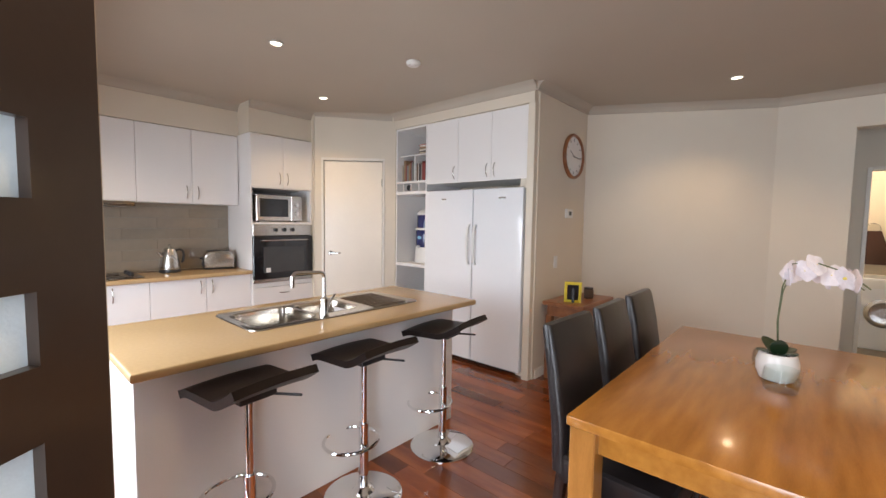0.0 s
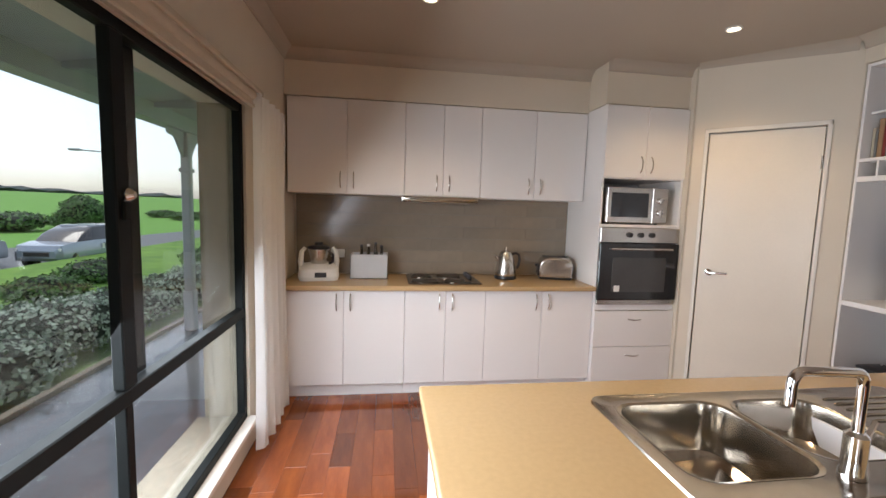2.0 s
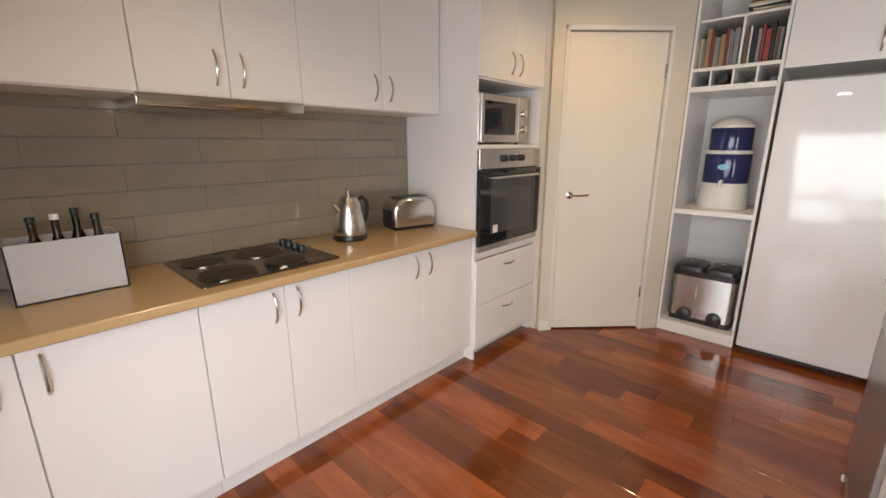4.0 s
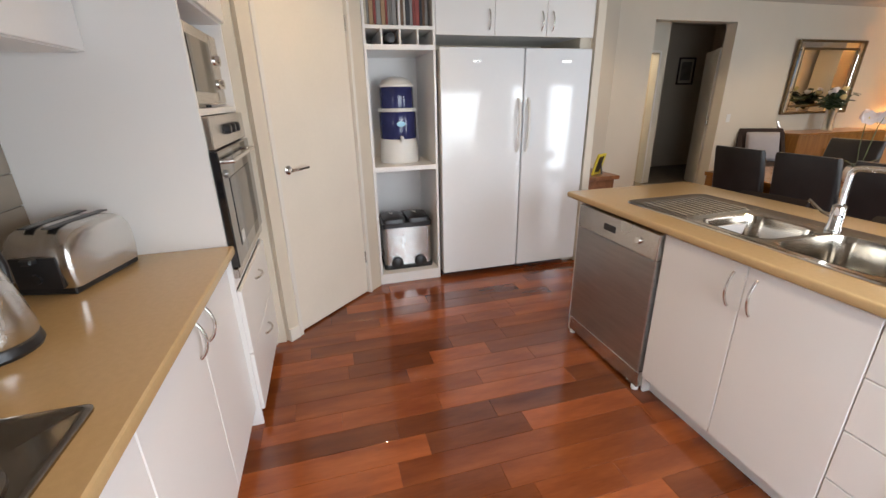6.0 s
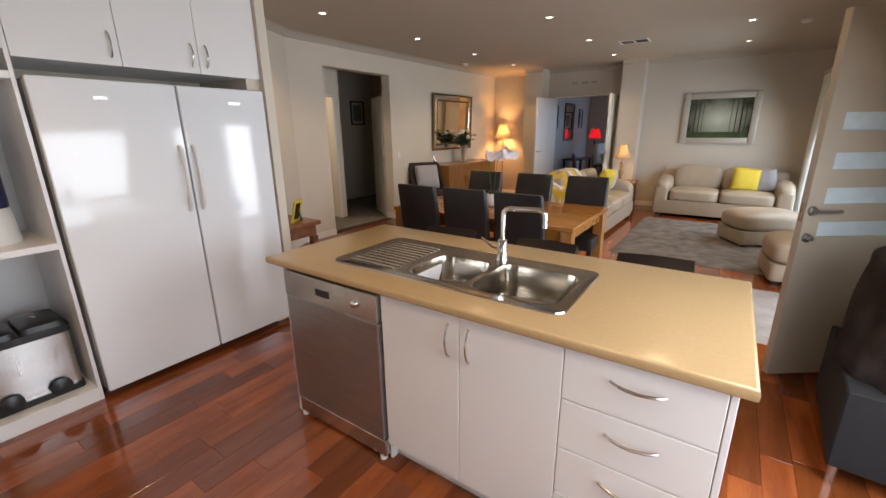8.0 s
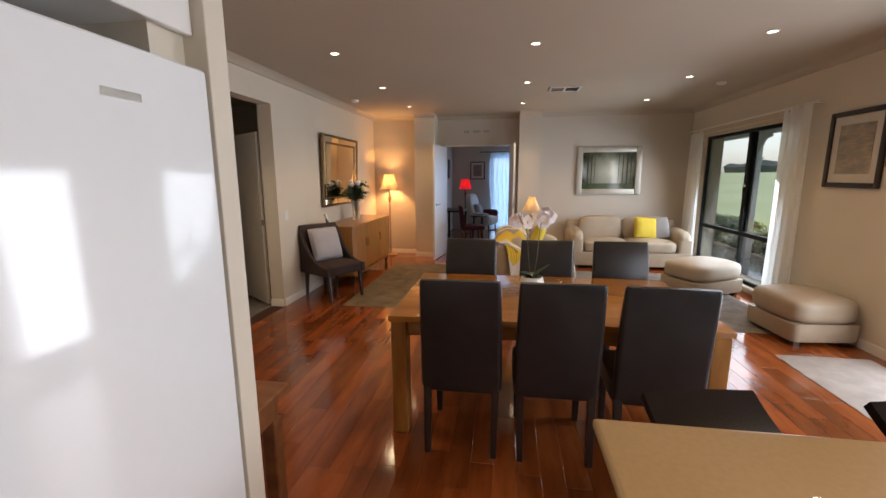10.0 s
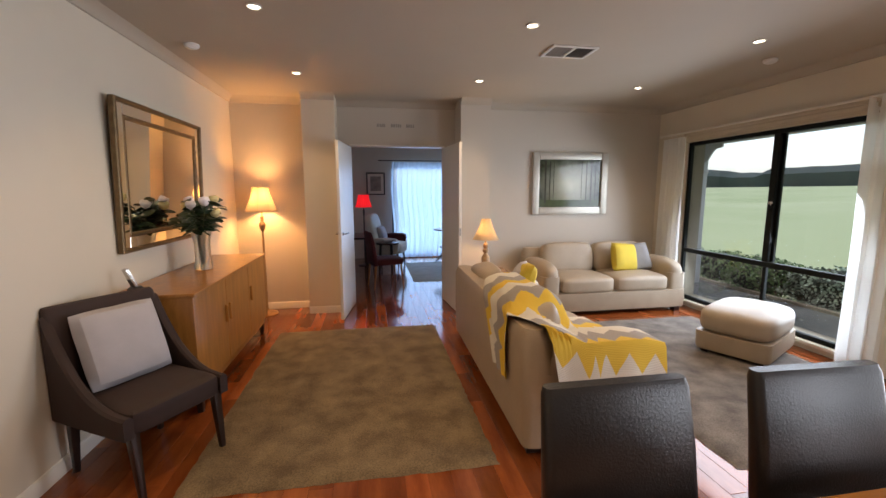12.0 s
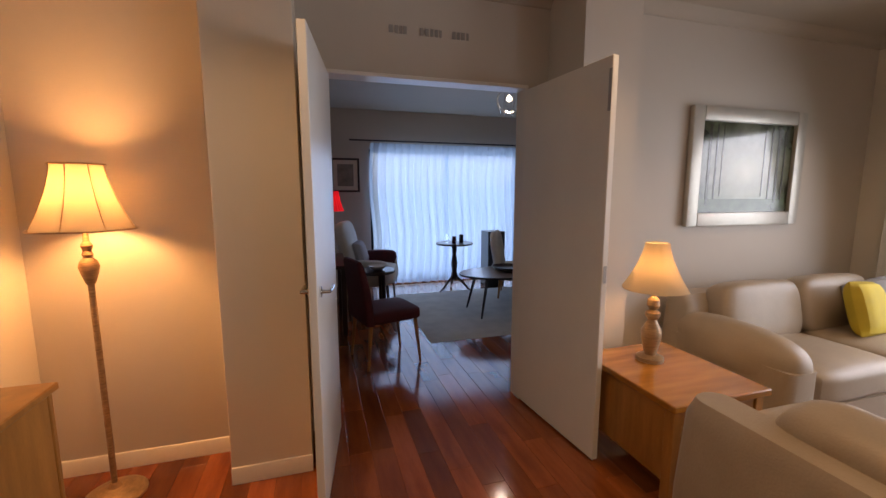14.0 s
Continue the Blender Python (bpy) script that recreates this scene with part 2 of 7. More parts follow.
def tube(points, r, segs=10, bm=None, taper=None, closed=False):
    """A round bar along points."""
    bm = bm or bmesh.new()
    pts = [Vector(p) for p in points]
    rings, up = [], None
    count = len(pts)
    for i, p in enumerate(pts):
        if closed:
            d = pts[(i + 1) % count] - pts[i - 1]
        else:
            d = pts[min(i + 1, count - 1)] - pts[max(i - 1, 0)]
        d.normalize()
        if up is None:
            up = Vector((0, 0, 1)) if abs(d.z) < 0.9 else Vector((1, 0, 0))
        side = d.cross(up).normalized()
        up = side.cross(d).normalized()
        rad = r if taper is None else r + (taper - r) * i / (count - 1)
        rings.append([bm.verts.new(p + rad * (math.cos(2 * math.pi * k / segs) * side + math.sin(2 * math.pi * k / segs) * up)) for k in range(segs)])
    pairs = list(zip(rings, rings[1:])) + ([(rings[-1], rings[0])] if closed else [])
    for a, b in pairs:
        for k in range(segs):
            bm.faces.new((a[k], a[(k + 1) % segs], b[(k + 1) % segs], b[k]))
    if not closed:
        bm.faces.new(rings[0][::-1])
        bm.faces.new(rings[-1])
    bmesh.ops.recalc_face_normals(bm, faces=bm.faces)
    return bm


def rrect(cx, cy, w, d, r, z, n=5):
    out = []
    for q, (sx, sy) in enumerate(((1, 1), (-1, 1), (-1, -1), (1, -1))):
        for k in range(n):
            a = math.pi / 2 * (q + k / (n - 1))
            out.append((cx + sx * (w / 2 - r) + r * math.cos(a), cy + sy * (d / 2 - r) + r * math.sin(a), z))
    return out


def loft(rings, cap_start=True, cap_end=True, bm=None):
    bm = bm or bmesh.new()
    vs = [[bm.verts.new(p) for p in ring] for ring in rings]
    n = len(vs[0])
    for a, b in zip(vs, vs[1:]):
        for i in range(n):
            bm.faces.new((a[i], a[(i + 1) % n], b[(i + 1) % n], b[i]))
    if cap_start:
        bm.faces.new(vs[0][::-1])
    if cap_end:
        bm.faces.new(vs[-1])
    return bm


def cushion(w, d, h, at=(0, 0, 0), puff=0.35, n=10, crown=0.0, power=4.0, bm=None, turn=None):
    """A stuffed block: a cube grid pulled to a rounded box, with a soft crown on top."""
    bm = bm or bmesh.new()
    start = len(bm.verts)
    made = bmesh.ops.create_cube(bm, size=2)
    es = list({e for v in made["verts"] for e in v.link_edges})
    bmesh.ops.subdivide_edges(bm, edges=es, cuts=n - 1, use_grid_fill=True)
    bm.verts.ensure_lookup_table()
    for v in bm.verts[start:]:
        x, y, z = v.co
        k = (abs(x) ** power + abs(y) ** power + abs(z) ** power) ** (1 / power)
        q = Vector((x, y, z)) / k
        q = Vector((x, y, z)).lerp(q, puff * 2 if puff < 0.5 else 1)
        bulge = crown * (1 - min(1, q.x * q.x)) * (1 - min(1, q.y * q.y))
        p = Vector((q.x * w / 2, q.y * d / 2, q.z * h / 2 + (bulge if q.z > 0 else -bulge * 0.3)))
        if turn is not None:
            p = turn @ p
        v.co = p + Vector(at)
    return bm


def sheet(fn, nu, nv, thick=0.004, closed=False):
    """A surface fn(u, v) given thickness along its normals."""
    bm = bmesh.new()
    grid = [[bm.verts.new(fn(i / nu, j / nv)) for j in range(nv + 1)] for i in range(nu + 1)]
    for i in range(nu):
        for j in range(nv):
            bm.faces.new((grid[i][j], grid[i + 1][j], grid[i + 1][j + 1], grid[i][j + 1]))
    bmesh.ops.recalc_face_normals(bm, faces=bm.faces)
    if thick:
        bmesh.ops.solidify(bm, geom=bm.faces[:], thickness=thick)
    return bm


def mesh_of(name, bm, material):
    data = bpy.data.meshes.new(name)
    bm.to_mesh(data)
    bm.free()
    data.materials.append(material)
    data.shade_smooth()
    data.set_sharp_from_angle(angle=radians(32))
    return data


def part(name, bm, material, parent, label=""):
    ob = new(name, mesh_of(name, bm, material))
    ob.parent = parent
    return tagged(ob, label)


def thing(name, m, label, category, group="", kind=""):
    e = new(name)
    e.empty_display_size = 0.1
    e.matrix_basis = m
    return tagged(e, label, category, group, kind)


def solo(name, bm, material, label, category, m=None, group="", kind=""):
    ob = new(name, mesh_of(name, bm, material))
    if m is not None:
        ob.matrix_basis = m
    return tagged(ob, label, category, group, kind)


def structure(name, bm, material, label, category="wall"):
    return solo(name, bm, material, label, category, kind="structure")


def arc_handle(length, axis, out):
    """A bow handle along axis, standing out by the vector out."""
    a, o = Vector(axis), Vector(out)
    pts = []
    for i in range(11):
        s = i / 10
        pts.append(a * (s - 0.5) * length + o * (0.004 + 0.026 * math.sin(math.pi * s) ** 0.7))
    return tube(pts, 0.0052, 8)


# ---- the large structure ----
H = 2.70
structure("wall_west", boxes((0.35, -1.9, 0, 0.6, -1.08, H), (0.35, -1.08, 0, 0.6, 1.15, 0.09), (0.35, -1.08, 2.17, 0.6, 1.15, H), (0.35, 1.15, 0, 0.6, 2.86, H),
          (0.35, 2.86, 2.13, 0.6, 3.86, H), (0.35, 3.86, 0, 0.6, 5.1, H), (0.35, 5.1, 0, 0.6, 7.42, 0.2), (0.35, 5.1, 2.06, 0.6, 7.42, H),
          (0.35, 7.42, 0, 0.6, 8.9, H), bevel=0), PAINT, "cream painted outer wall with two wide windows and the entry")
structure("wall_north", boxes((0.6, 8.67, 0, 5.3, 8.9, H), bevel=0), PAINT, "cream painted wall behind the kitchen cabinets")
structure("wall_fridge", boxes((5.16, 5.62, 0, 5.3, 8.67, H), (4.50, 5.44, 2.53, 5.16, 7.29, H), (4.56, 5.42, 0, 5.62, 5.60, H), bevel=0), PAINT,
          "cream wall round the fridge recess")
bm = bmesh.new()


def slab(bm, a, b, t, z0, z1):
    """An upright slab from a to b, its thickness t to the left of the way."""
    a, b = Vector((*a, 0)), Vector((*b, 0))
    s = Vector((-(b - a).y, (b - a).x, 0)).normalized() * t
    v = [bm.verts.new((p.x, p.y, z)) for z in (z0, z1) for p in (a, b, b + s, a + s)]
    for f in ((3, 2, 1, 0), (4, 5, 6, 7), (0, 1, 5, 4), (1, 2, 6, 5), (2, 3, 7, 6), (3, 0, 4, 7)):
        bm.faces.new([v[i] for i in f])
    return bm


slab(bm, (5.60, 5.42), (6.45, 3.86), 0.14, 0, H)
bmesh.ops.recalc_face_normals(bm, faces=bm.faces)
structure("wall_angled", bm, PAINT, "plain cream wall running at an angle past the dining table")
structure("wall_east", boxes((6.45, 3.30, 0, 6.62, 3.95, H), (6.45, 1.95, 2.36, 6.62, 3.30, H), (6.45, -1.9, 0, 6.62, 1.95, H), bevel=0), PAINT,
          "cream painted wall with the mirror and a wide hall opening")
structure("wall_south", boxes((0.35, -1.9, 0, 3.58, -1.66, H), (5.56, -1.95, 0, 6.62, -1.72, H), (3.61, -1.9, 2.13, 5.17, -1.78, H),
          (3.61, -1.9, 0, 3.76, -1.78, 2.13), (5.02, -1.9, 0, 5.17, -1.78, 2.13), bevel=0), PAINT_DIM, "cream wall in dimmed colour with recessed double doorway")
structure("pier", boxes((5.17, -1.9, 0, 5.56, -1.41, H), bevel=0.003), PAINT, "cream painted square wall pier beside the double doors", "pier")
structure("pier", boxes((3.22, -1.66, 0, 3.61, -1.40, H), (3.58, -1.9, 0, 3.61, -1.66, H), bevel=0), PAINT_DIM, "cream wall pier in dimmed colour beside the double doors", "pier")
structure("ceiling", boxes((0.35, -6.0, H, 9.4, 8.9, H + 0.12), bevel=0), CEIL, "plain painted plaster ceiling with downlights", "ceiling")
structure("bulkhead", boxes((0.6, 8.34, 2.36, 3.13, 8.67, H), (3.13, 8.05, 2.375, 3.87, 8.67, H), bevel=0), PAINT, "cream bulkhead above the kitchen cabinets", "bulkhead")


def cornice(name, a, b, inward):
    """A cove between wall and ceiling from a to b."""
    a, b, n = Vector((*a, 0)), Vector((*b, 0)), Vector((*inward, 0)).normalized()
    prof = [(0.0, -0.075), (0.012, -0.070), (0.020, -0.045), (0.036, -0.024), (0.060, -0.010), (0.075, 0.0), (0.0, 0.0)]
    bm = bmesh.new()
    ra = [bm.verts.new(a + n * p + Vector((0, 0, H + q - 0.0005))) for p, q in prof]
    rb = [bm.verts.new(b + n * p + Vector((0, 0, H + q - 0.0005))) for p, q in prof]
    for i in range(len(prof)):
        j = (i + 1) % len(prof)
        bm.faces.new((ra[i], ra[j], rb[j], rb[i]))
    bm.faces.new(ra)
    bm.faces.new(rb[::-1])
    bmesh.ops.recalc_face_normals(bm, faces=bm.faces)
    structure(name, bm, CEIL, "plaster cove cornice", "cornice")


for a, b, n in (((0.6, -1.66), (0.6, 8.34), (1, 0)), ((0.6, 8.34), (3.13, 8.34), (0, -1)), ((3.13, 8.05), (3.87, 8.05), (0, -1)),
                ((4.50, 7.29), (4.50, 5.42), (-1, 0)), ((4.50, 5.42), (5.60, 5.42), (0, -1)), ((5.60, 5.42), (6.45, 3.86), (-1.56, -0.85)),
                ((6.45, 3.86), (6.45, -1.72), (-1, 0)), ((6.45, -1.72), (5.56, -1.72), (0, 1)), ((5.56, -1.41), (5.17, -1.41), (0, 1)),
                ((3.61, -1.40), (3.22, -1.40), (0, 1)), ((3.22, -1.66), (0.6, -1.66), (0, 1)), ((5.17, -1.78), (3.61, -1.78), (0, 1)), ((3.87, 7.98), (4.50, 7.33), (-0.72, -0.7))):
    cornice("cornice", a, b, n)


def skirting(a, b, inward):
    a, b, n = Vector((*a, 0)), Vector((*b, 0)), Vector((*inward, 0)).normalized()
    prof = [(0.0, 0.0), (0.014, 0.0), (0.014, 0.07), (0.008, 0.085), (0.0, 0.088)]
    bm = bmesh.new()
    ra = [bm.verts.new(a + n * p + Vector((0, 0, q))) for p, q in prof]
    rb = [bm.verts.new(b + n * p + Vector((0, 0, q))) for p, q in prof]
    for i in range(len(prof)):
        j = (i + 1) % len(prof)
        bm.faces.new((ra[i], ra[j], rb[j], rb[i]))
    bm.faces.new(ra)
    bm.faces.new(rb[::-1])
    bmesh.ops.recalc_face_normals(bm, faces=bm.faces)
    structure("baseboard", bm, TRIM, "low white painted skirting board", "baseboard")


for a, b, n in (((6.45, 1.94), (6.45, -1.72), (-1, 0)), ((6.45, 3.86), (6.45, 3.30), (-1, 0)), ((5.60, 5.42), (6.45, 3.86), (-1.56, -0.85)),
                ((4.6, 5.42), (5.60, 5.42), (0, -1)), ((6.45, -1.72), (5.56, -1.72), (0, 1)), ((5.56, -1.41), (5.17, -1.41), (0, 1)),
                ((3.61, -1.40), (3.22, -1.40), (0, 1)), ((3.22, -1.66), (0.6, -1.66), (0, 1)), ((0.6, -1.66), (0.6, -1.1), (1, 0)), ((0.6, 1.2), (0.6, 2.8), (1, 0)),
                ((0.6, 3.95), (0.6, 5.1), (1, 0)), ((6.46, 1.95), (6.62, 1.95), (0, 1))):
    skirting(a, b, n)

# ---- floor base ----
floor = structure("floor", boxes((0.35, -6.0, -0.12, 9.4, 8.9, -0.006), bevel=0), UNDER, "glossy red-brown jarrah plank floor", "floor")


# ---- pantry corner ----
def on_line(a, b, s, z=0.0, off=0.0):
    a, b = Vector((*a, 0)), Vector((*b, 0))
    d = (b - a).normalized()
    p = a + d * s + Vector((-d.y, d.x, 0)) * off
    return (p.x, p.y)


PA, PB = (3.85, 7.965), (4.52, 7.295)
PLEN = (Vector(PB) - Vector(PA)).length
bm = bmesh.new()
slab(bm, PA, on_line(PA, PB, 0.10), 0.12, 0, H)
slab(bm, on_line(PA, PB, 0.80), PB, 0.12, 0, H)
slab(bm, on_line(PA, PB, 0.10), on_line(PA, PB, 0.80), 0.12, 2.165, H)
slab(bm, PB, (5.2, 7.295), 0.1, 0, H)
bmesh.ops.recalc_face_normals(bm, faces=bm.faces)
slab(bm, (3.952, 8.67), (3.952, 7.99), -0.1, 0, H)
bmesh.ops.recalc_face_normals(bm, faces=bm.faces)
structure("wall_pantry", bm, PAINT, "cream wall set diagonally across the kitchen corner")
ang = math.degrees(math.atan2(PB[1] - PA[1], PB[0] - PA[0]))
pdoor = thing("door_pantry", pose(*on_line(PA, PB, 0.106), 0, 0, 0, ang), "plain cream painted pantry door, closed, with chrome lever", "door", kind="structure")
part("door_leaf", boxes((0.004, 0.012, 0.012, 0.684, 0.05, 2.152), bevel=0.003), DOORP, pdoor)
part("jamb", boxes((-0.028, -0.012, 0.0, -0.002, 0.1, 2.19), (0.69, -0.012, 0.0, 0.716, 0.1, 2.19), (-0.028, -0.012, 2.158, 0.716, 0.1, 2.19), bevel=0.003), TRIM, pdoor)
hd = part("lever_handle", lathe([(0.0, 0.0), (0.026, 0.0), (0.026, 0.008), (0.012, 0.012), (0.010, 0.04), (0.0, 0.042)], 20), CHROME, pdoor, "chrome lever door handle")
hd.matrix_basis = pose(0.075, 0.012, 1.06, 90, 0, 0)
lv = part("lever", tube([(0, 0, 0.035), (0.03, 0, 0.04), (0.07, 0, 0.042), (0.125, 0.004, 0.042)], 0.008, 10), CHROME, hd)
for z in (0.26, 1.86):
    part("hinge", lathe([(0.0, 0), (0.006, 0), (0.006, 0.09), (0.0, 0.09)], 10, (0.682, 0.006, z)), STEEL, pdoor)
bm = bmesh.new()
slab(bm, on_line(PA, PB, 0.0, off=-0.013), on_line(PA, PB, 0.075, off=-0.013), 0.013, 0, 0.085)
structure("baseboard", bm, TRIM, "low white painted skirting board", "baseboard")


# ---- kitchen run along the north wall ----
def cupboard(x0, x1, y_front, y_back, z0, z1, splits, m, label, name, hz, face=-1, group="", kick=0.0, hlen=0.13):
    """A cabinet unit in room axes: carcass, doors at splits with bow handles; face -1 opens to -y, +1 to +y."""
    unit = thing(name, m, label, "cabinet", group)
    t = 0.018 * face
    part("body", boxes((x0 + 0.001, min(y_front - t, y_back), z0 + kick, x1 - 0.001, max(y_front - t, y_back), z1), bevel=0.002), CAB, unit)
    if kick:
        part("kickboard", boxes((x0 + 0.001, min(y_front - 3 * t, y_back), z0, x1 - 0.001, max(y_front - 3 * t, y_back), z0 + kick), bevel=0), CAB, unit)
    for a, b, side in splits:
        d = part("door", boxes((a + 0.0015, min(y_front, y_front - t), z0 + kick + 0.004, b - 0.0015, max(y_front, y_front - t), z1 - 0.003), bevel=0.0025), CAB, unit)
        hx = b - 0.052 if side > 0 else a + 0.052
        h = part("handle", arc_handle(hlen, (0, 0, 1), (0, face, 0)), STEEL, d, "brushed steel bow handle")
        h.matrix_basis = pose(hx, y_front, hz)
    return unit


O = pose(0, 0, 0)
G = "kitchen base cabinets"
for x0, mid, x1 in ((0.62, 1.09, 1.56), (1.56, 1.885, 2.21), (2.21, 2.685, 3.125)):
    cupboard(x0, x1, 8.06, 8.64, 0.0, 0.862, [(x0, mid, 1), (mid, x1, -1)], O, "white two-door base cabinet with steel bow handles", "base_cabinet", 0.765, -1, G, 0.10)
for x0, mid, x1 in ((0.62, 1.085, 1.55), (1.55, 1.87, 2.19), (2.19, 2.665, 3.122)):
    z0 = 1.60
    cupboard(x0, x1, 8.33, 8.64, z0, 2.355, [(x0, mid, 1), (mid, x1, -1)], O, "white two-door wall cabinet with steel bow handles", "wall_cabinet", z0 + 0.115, -1,
             "kitchen wall cabinets")
solo("benchtop", boxes((0.605, 8.015, 0.862, 3.13, 8.645, 0.9), bevel=0.012, seg=3), TOP, "tan speckled laminate benchtop with rounded front edge", "benchtop")
# splashback of long glossy tiles
spl = structure("splashback", boxes((0.62, 8.652, 0.9, 3.13, 8.67, 1.62), bevel=0), GROUT, "taupe grey glossy splashback of long tiles", "splashback")
shared = {}
row = 0
z = 0.902
while z < 1.60:
    h = min(0.108, 1.605 - z)
    x = 0.622 - (0.3 if row % 2 else 0.0)
    while x < 3.12:
        a, b = max(x, 0.622), min(x + 0.6, 3.128)
        if b - a > 0.03:
            key = (round(b - a, 3), round(h, 3))
            if key not in shared:
                shared[key] = mesh_of("tile", boxes((0, 0, 0, b - a - 0.001, 0.012, h - 0.003), bevel=0.0007), GREYTILE)
            o = new("tile", shared[key])
            o.parent = spl
            o.matrix_basis = pose(a, 8.645, z)
        x += 0.6
    z += 0.11
    row += 1

# cooktop with four solid plates
ck = thing("cooktop", pose(1.89, 8.345, 0.9), "stainless electric cooktop with four dark solid hotplates", "cooktop")
part("plate", loft([rrect(0, 0, 0.60, 0.51, 0.02, 0.0005), rrect(0, 0, 0.60, 0.51, 0.02, 0.006), rrect(0, 0, 0.58, 0.49, 0.015, 0.009), rrect(0, 0, 0.56, 0.47, 0.012, 0.006)]), COOKSTEEL, ck)
for px, py, r in ((-0.17, 0.12, 0.085), (0.07, 0.12, 0.105), (-0.16, -0.125, 0.105), (0.09, -0.125, 0.085)):
    hp = part("hotplate", lathe([(r, 0.004), (r, 0.011), (r - 0.006, 0.0125), (r * 0.3, 0.0125), (r * 0.28, 0.011), (0.001, 0.011)], 32, (px, py, 0)), HOTPLATE, ck, "black cast iron hotplate")
    part("ring", lathe([(r + 0.008, 0.005), (r + 0.008, 0.010), (r + 0.001, 0.0115), (r + 0.001, 0.005)], 32, (px, py, 0)), COOKSTEEL, hp)
for i in range(4):
    part("knob", lathe([(0.021, 0.006), (0.020, 0.018), (0.016, 0.032), (0.001, 0.033)], 16, (0.245, 0.215 - 0.067 * i, 0)), BLACK, ck, "black control knob")

hood = thing("range_hood", pose(1.85, 8.36, 1.555), "slim stainless slide-out range hood under the wall cabinets", "range hood")
part("body", boxes((-0.315, -0.04, 0.0, 0.315, 0.26, 0.044), bevel=0.004), STEEL, hood)
part("front_rail", boxes((-0.32, -0.072, 0.002, 0.32, -0.04, 0.046), bevel=0.005, seg=2), SINKSTEEL, hood)
part("filter", boxes((-0.27, 0.0, -0.004, 0.27, 0.22, 0.0), bevel=0.001), DWSTEEL, hood)

# tall oven unit
tall = thing("oven_cabinet", O, "tall white cabinet holding oven and microwave, with two drawers", "cabinet")
X0, X1, YF = 3.13, 3.85, 8.04
for nm, b in (("side_panel", (X0, YF + 0.002, 0.0, X0 + 0.018, 8.668, 2.37)), ("side_panel", (X1 - 0.018, YF + 0.002, 0, X1, 8.668, 2.37)), ("back_panel", (X0 + 0.018, 8.63, 0, X1 - 0.018, 8.65, 2.37)),
              ("shelf", (X0 + 0.018, YF + 0.003, 1.395, X1 - 0.018, 8.63, 1.42)), ("shelf", (X0 + 0.018, YF + 0.003, 1.79, X1 - 0.018, 8.63, 1.81)), ("shelf", (X0 + 0.018, YF + 0.003, 0.70, X1 - 0.018, 8.63, 0.748)),
              ("shelf", (X0 + 0.018, YF + 0.003, 2.35, X1 - 0.018, 8.63, 2.37)), ("kickboard", (X0 + 0.018, YF + 0.06, 0.0, X1 - 0.018, 8.63, 0.08))):
    part(nm, boxes(b, bevel=0.0015), CAB, tall)
for a, b, s in ((X0, 3.49, 1), (3.49, X1, -1)):
    d = part("door", boxes((a + 0.0015, YF - 0.016, 1.80, b - 0.0015, YF + 0.002, 2.366), bevel=0.0025), CAB, tall)
    h = part("handle", arc_handle(0.13, (0, 0, 1), (0, -1, 0)), STEEL, d, "brushed steel bow handle")
    h.matrix_basis = pose(b - 0.045 if s > 0 else a + 0.045, YF - 0.016, 1.905)
for z0, z1 in ((0.39, 0.695), (0.085, 0.385)):
    d = part("drawer", boxes((X0 + 0.0015, YF - 0.016, z0, X1 - 0.0015, YF + 0.002, z1), bevel=0.0025), CAB, tall)
    h = part("handle", arc_handle(0.12, (1, 0, 0), (0, -1, 0)), STEEL, d, "brushed steel bow handle")
    h.matrix_basis = pose((X0 + X1) / 2, YF - 0.016, z1 - 0.07)
oven = thing("wall_oven", pose(3.49, YF, 0.75), "built-in oven with steel control panel and black glass door", "oven")
part("body", boxes((-0.34, 0.004, 0.0, 0.34, 0.5, 0.64), bevel=0.003), BLACK, oven)
part("control_panel", boxes((-0.352, -0.022, 0.52, 0.352, 0.002, 0.642), bevel=0.004), STEEL, oven)
dr = part("door", boxes((-0.352, -0.030, 0.045, 0.352, 0.002, 0.515), bevel=0.005), OVENGLASS, oven, "black glass oven door")
part("window", boxes((-0.24, -0.0325, 0.11, 0.24, -0.030, 0.40), bevel=0.001), mat("oven_window", (0.06, 0.06, 0.06), 0.08, var=0.1, scale=4), dr)
part("sticker", boxes((-0.215, -0.0340, 0.115, -0.165, -0.0325, 0.165), bevel=0), WHITE, dr)
bar = part("handle", tube([(-0.27, -0.030, 0.47), (-0.27, -0.062, 0.47), (0.27, -0.062, 0.47), (0.27, -0.030, 0.47)], 0.009, 10), STEEL, dr)
part("lower_trim", boxes((-0.352, -0.022, 0.0, 0.352, 0.002, 0.042), bevel=0.003), STEEL, oven)
for kx in (-0.10, 0.0, 0.10):
    k = part("knob", lathe([(0.022, 0), (0.021, 0.018), (0.015, 0.024), (0.001, 0.024)], 16), BLACK, oven, "black oven knob")
    k.matrix_basis = pose(kx, -0.022, 0.585, 90, 0, 0)
mw = thing("microwave", pose(3.47, YF + 0.03, 1.42), "silver microwave oven with dark glass door in its niche", "microwave")
part("body", boxes((-0.27, 0.012, 0.012, 0.27, 0.40, 0.305), bevel=0.006), STEEL, mw)
md = part("door", boxes((-0.27, -0.010, 0.014, 0.13, 0.012, 0.303), bevel=0.005), STEEL, mw)
part("window", boxes((-0.235, -0.0125, 0.06, 0.095, -0.010, 0.26), bevel=0.001), OVENGLASS, md)
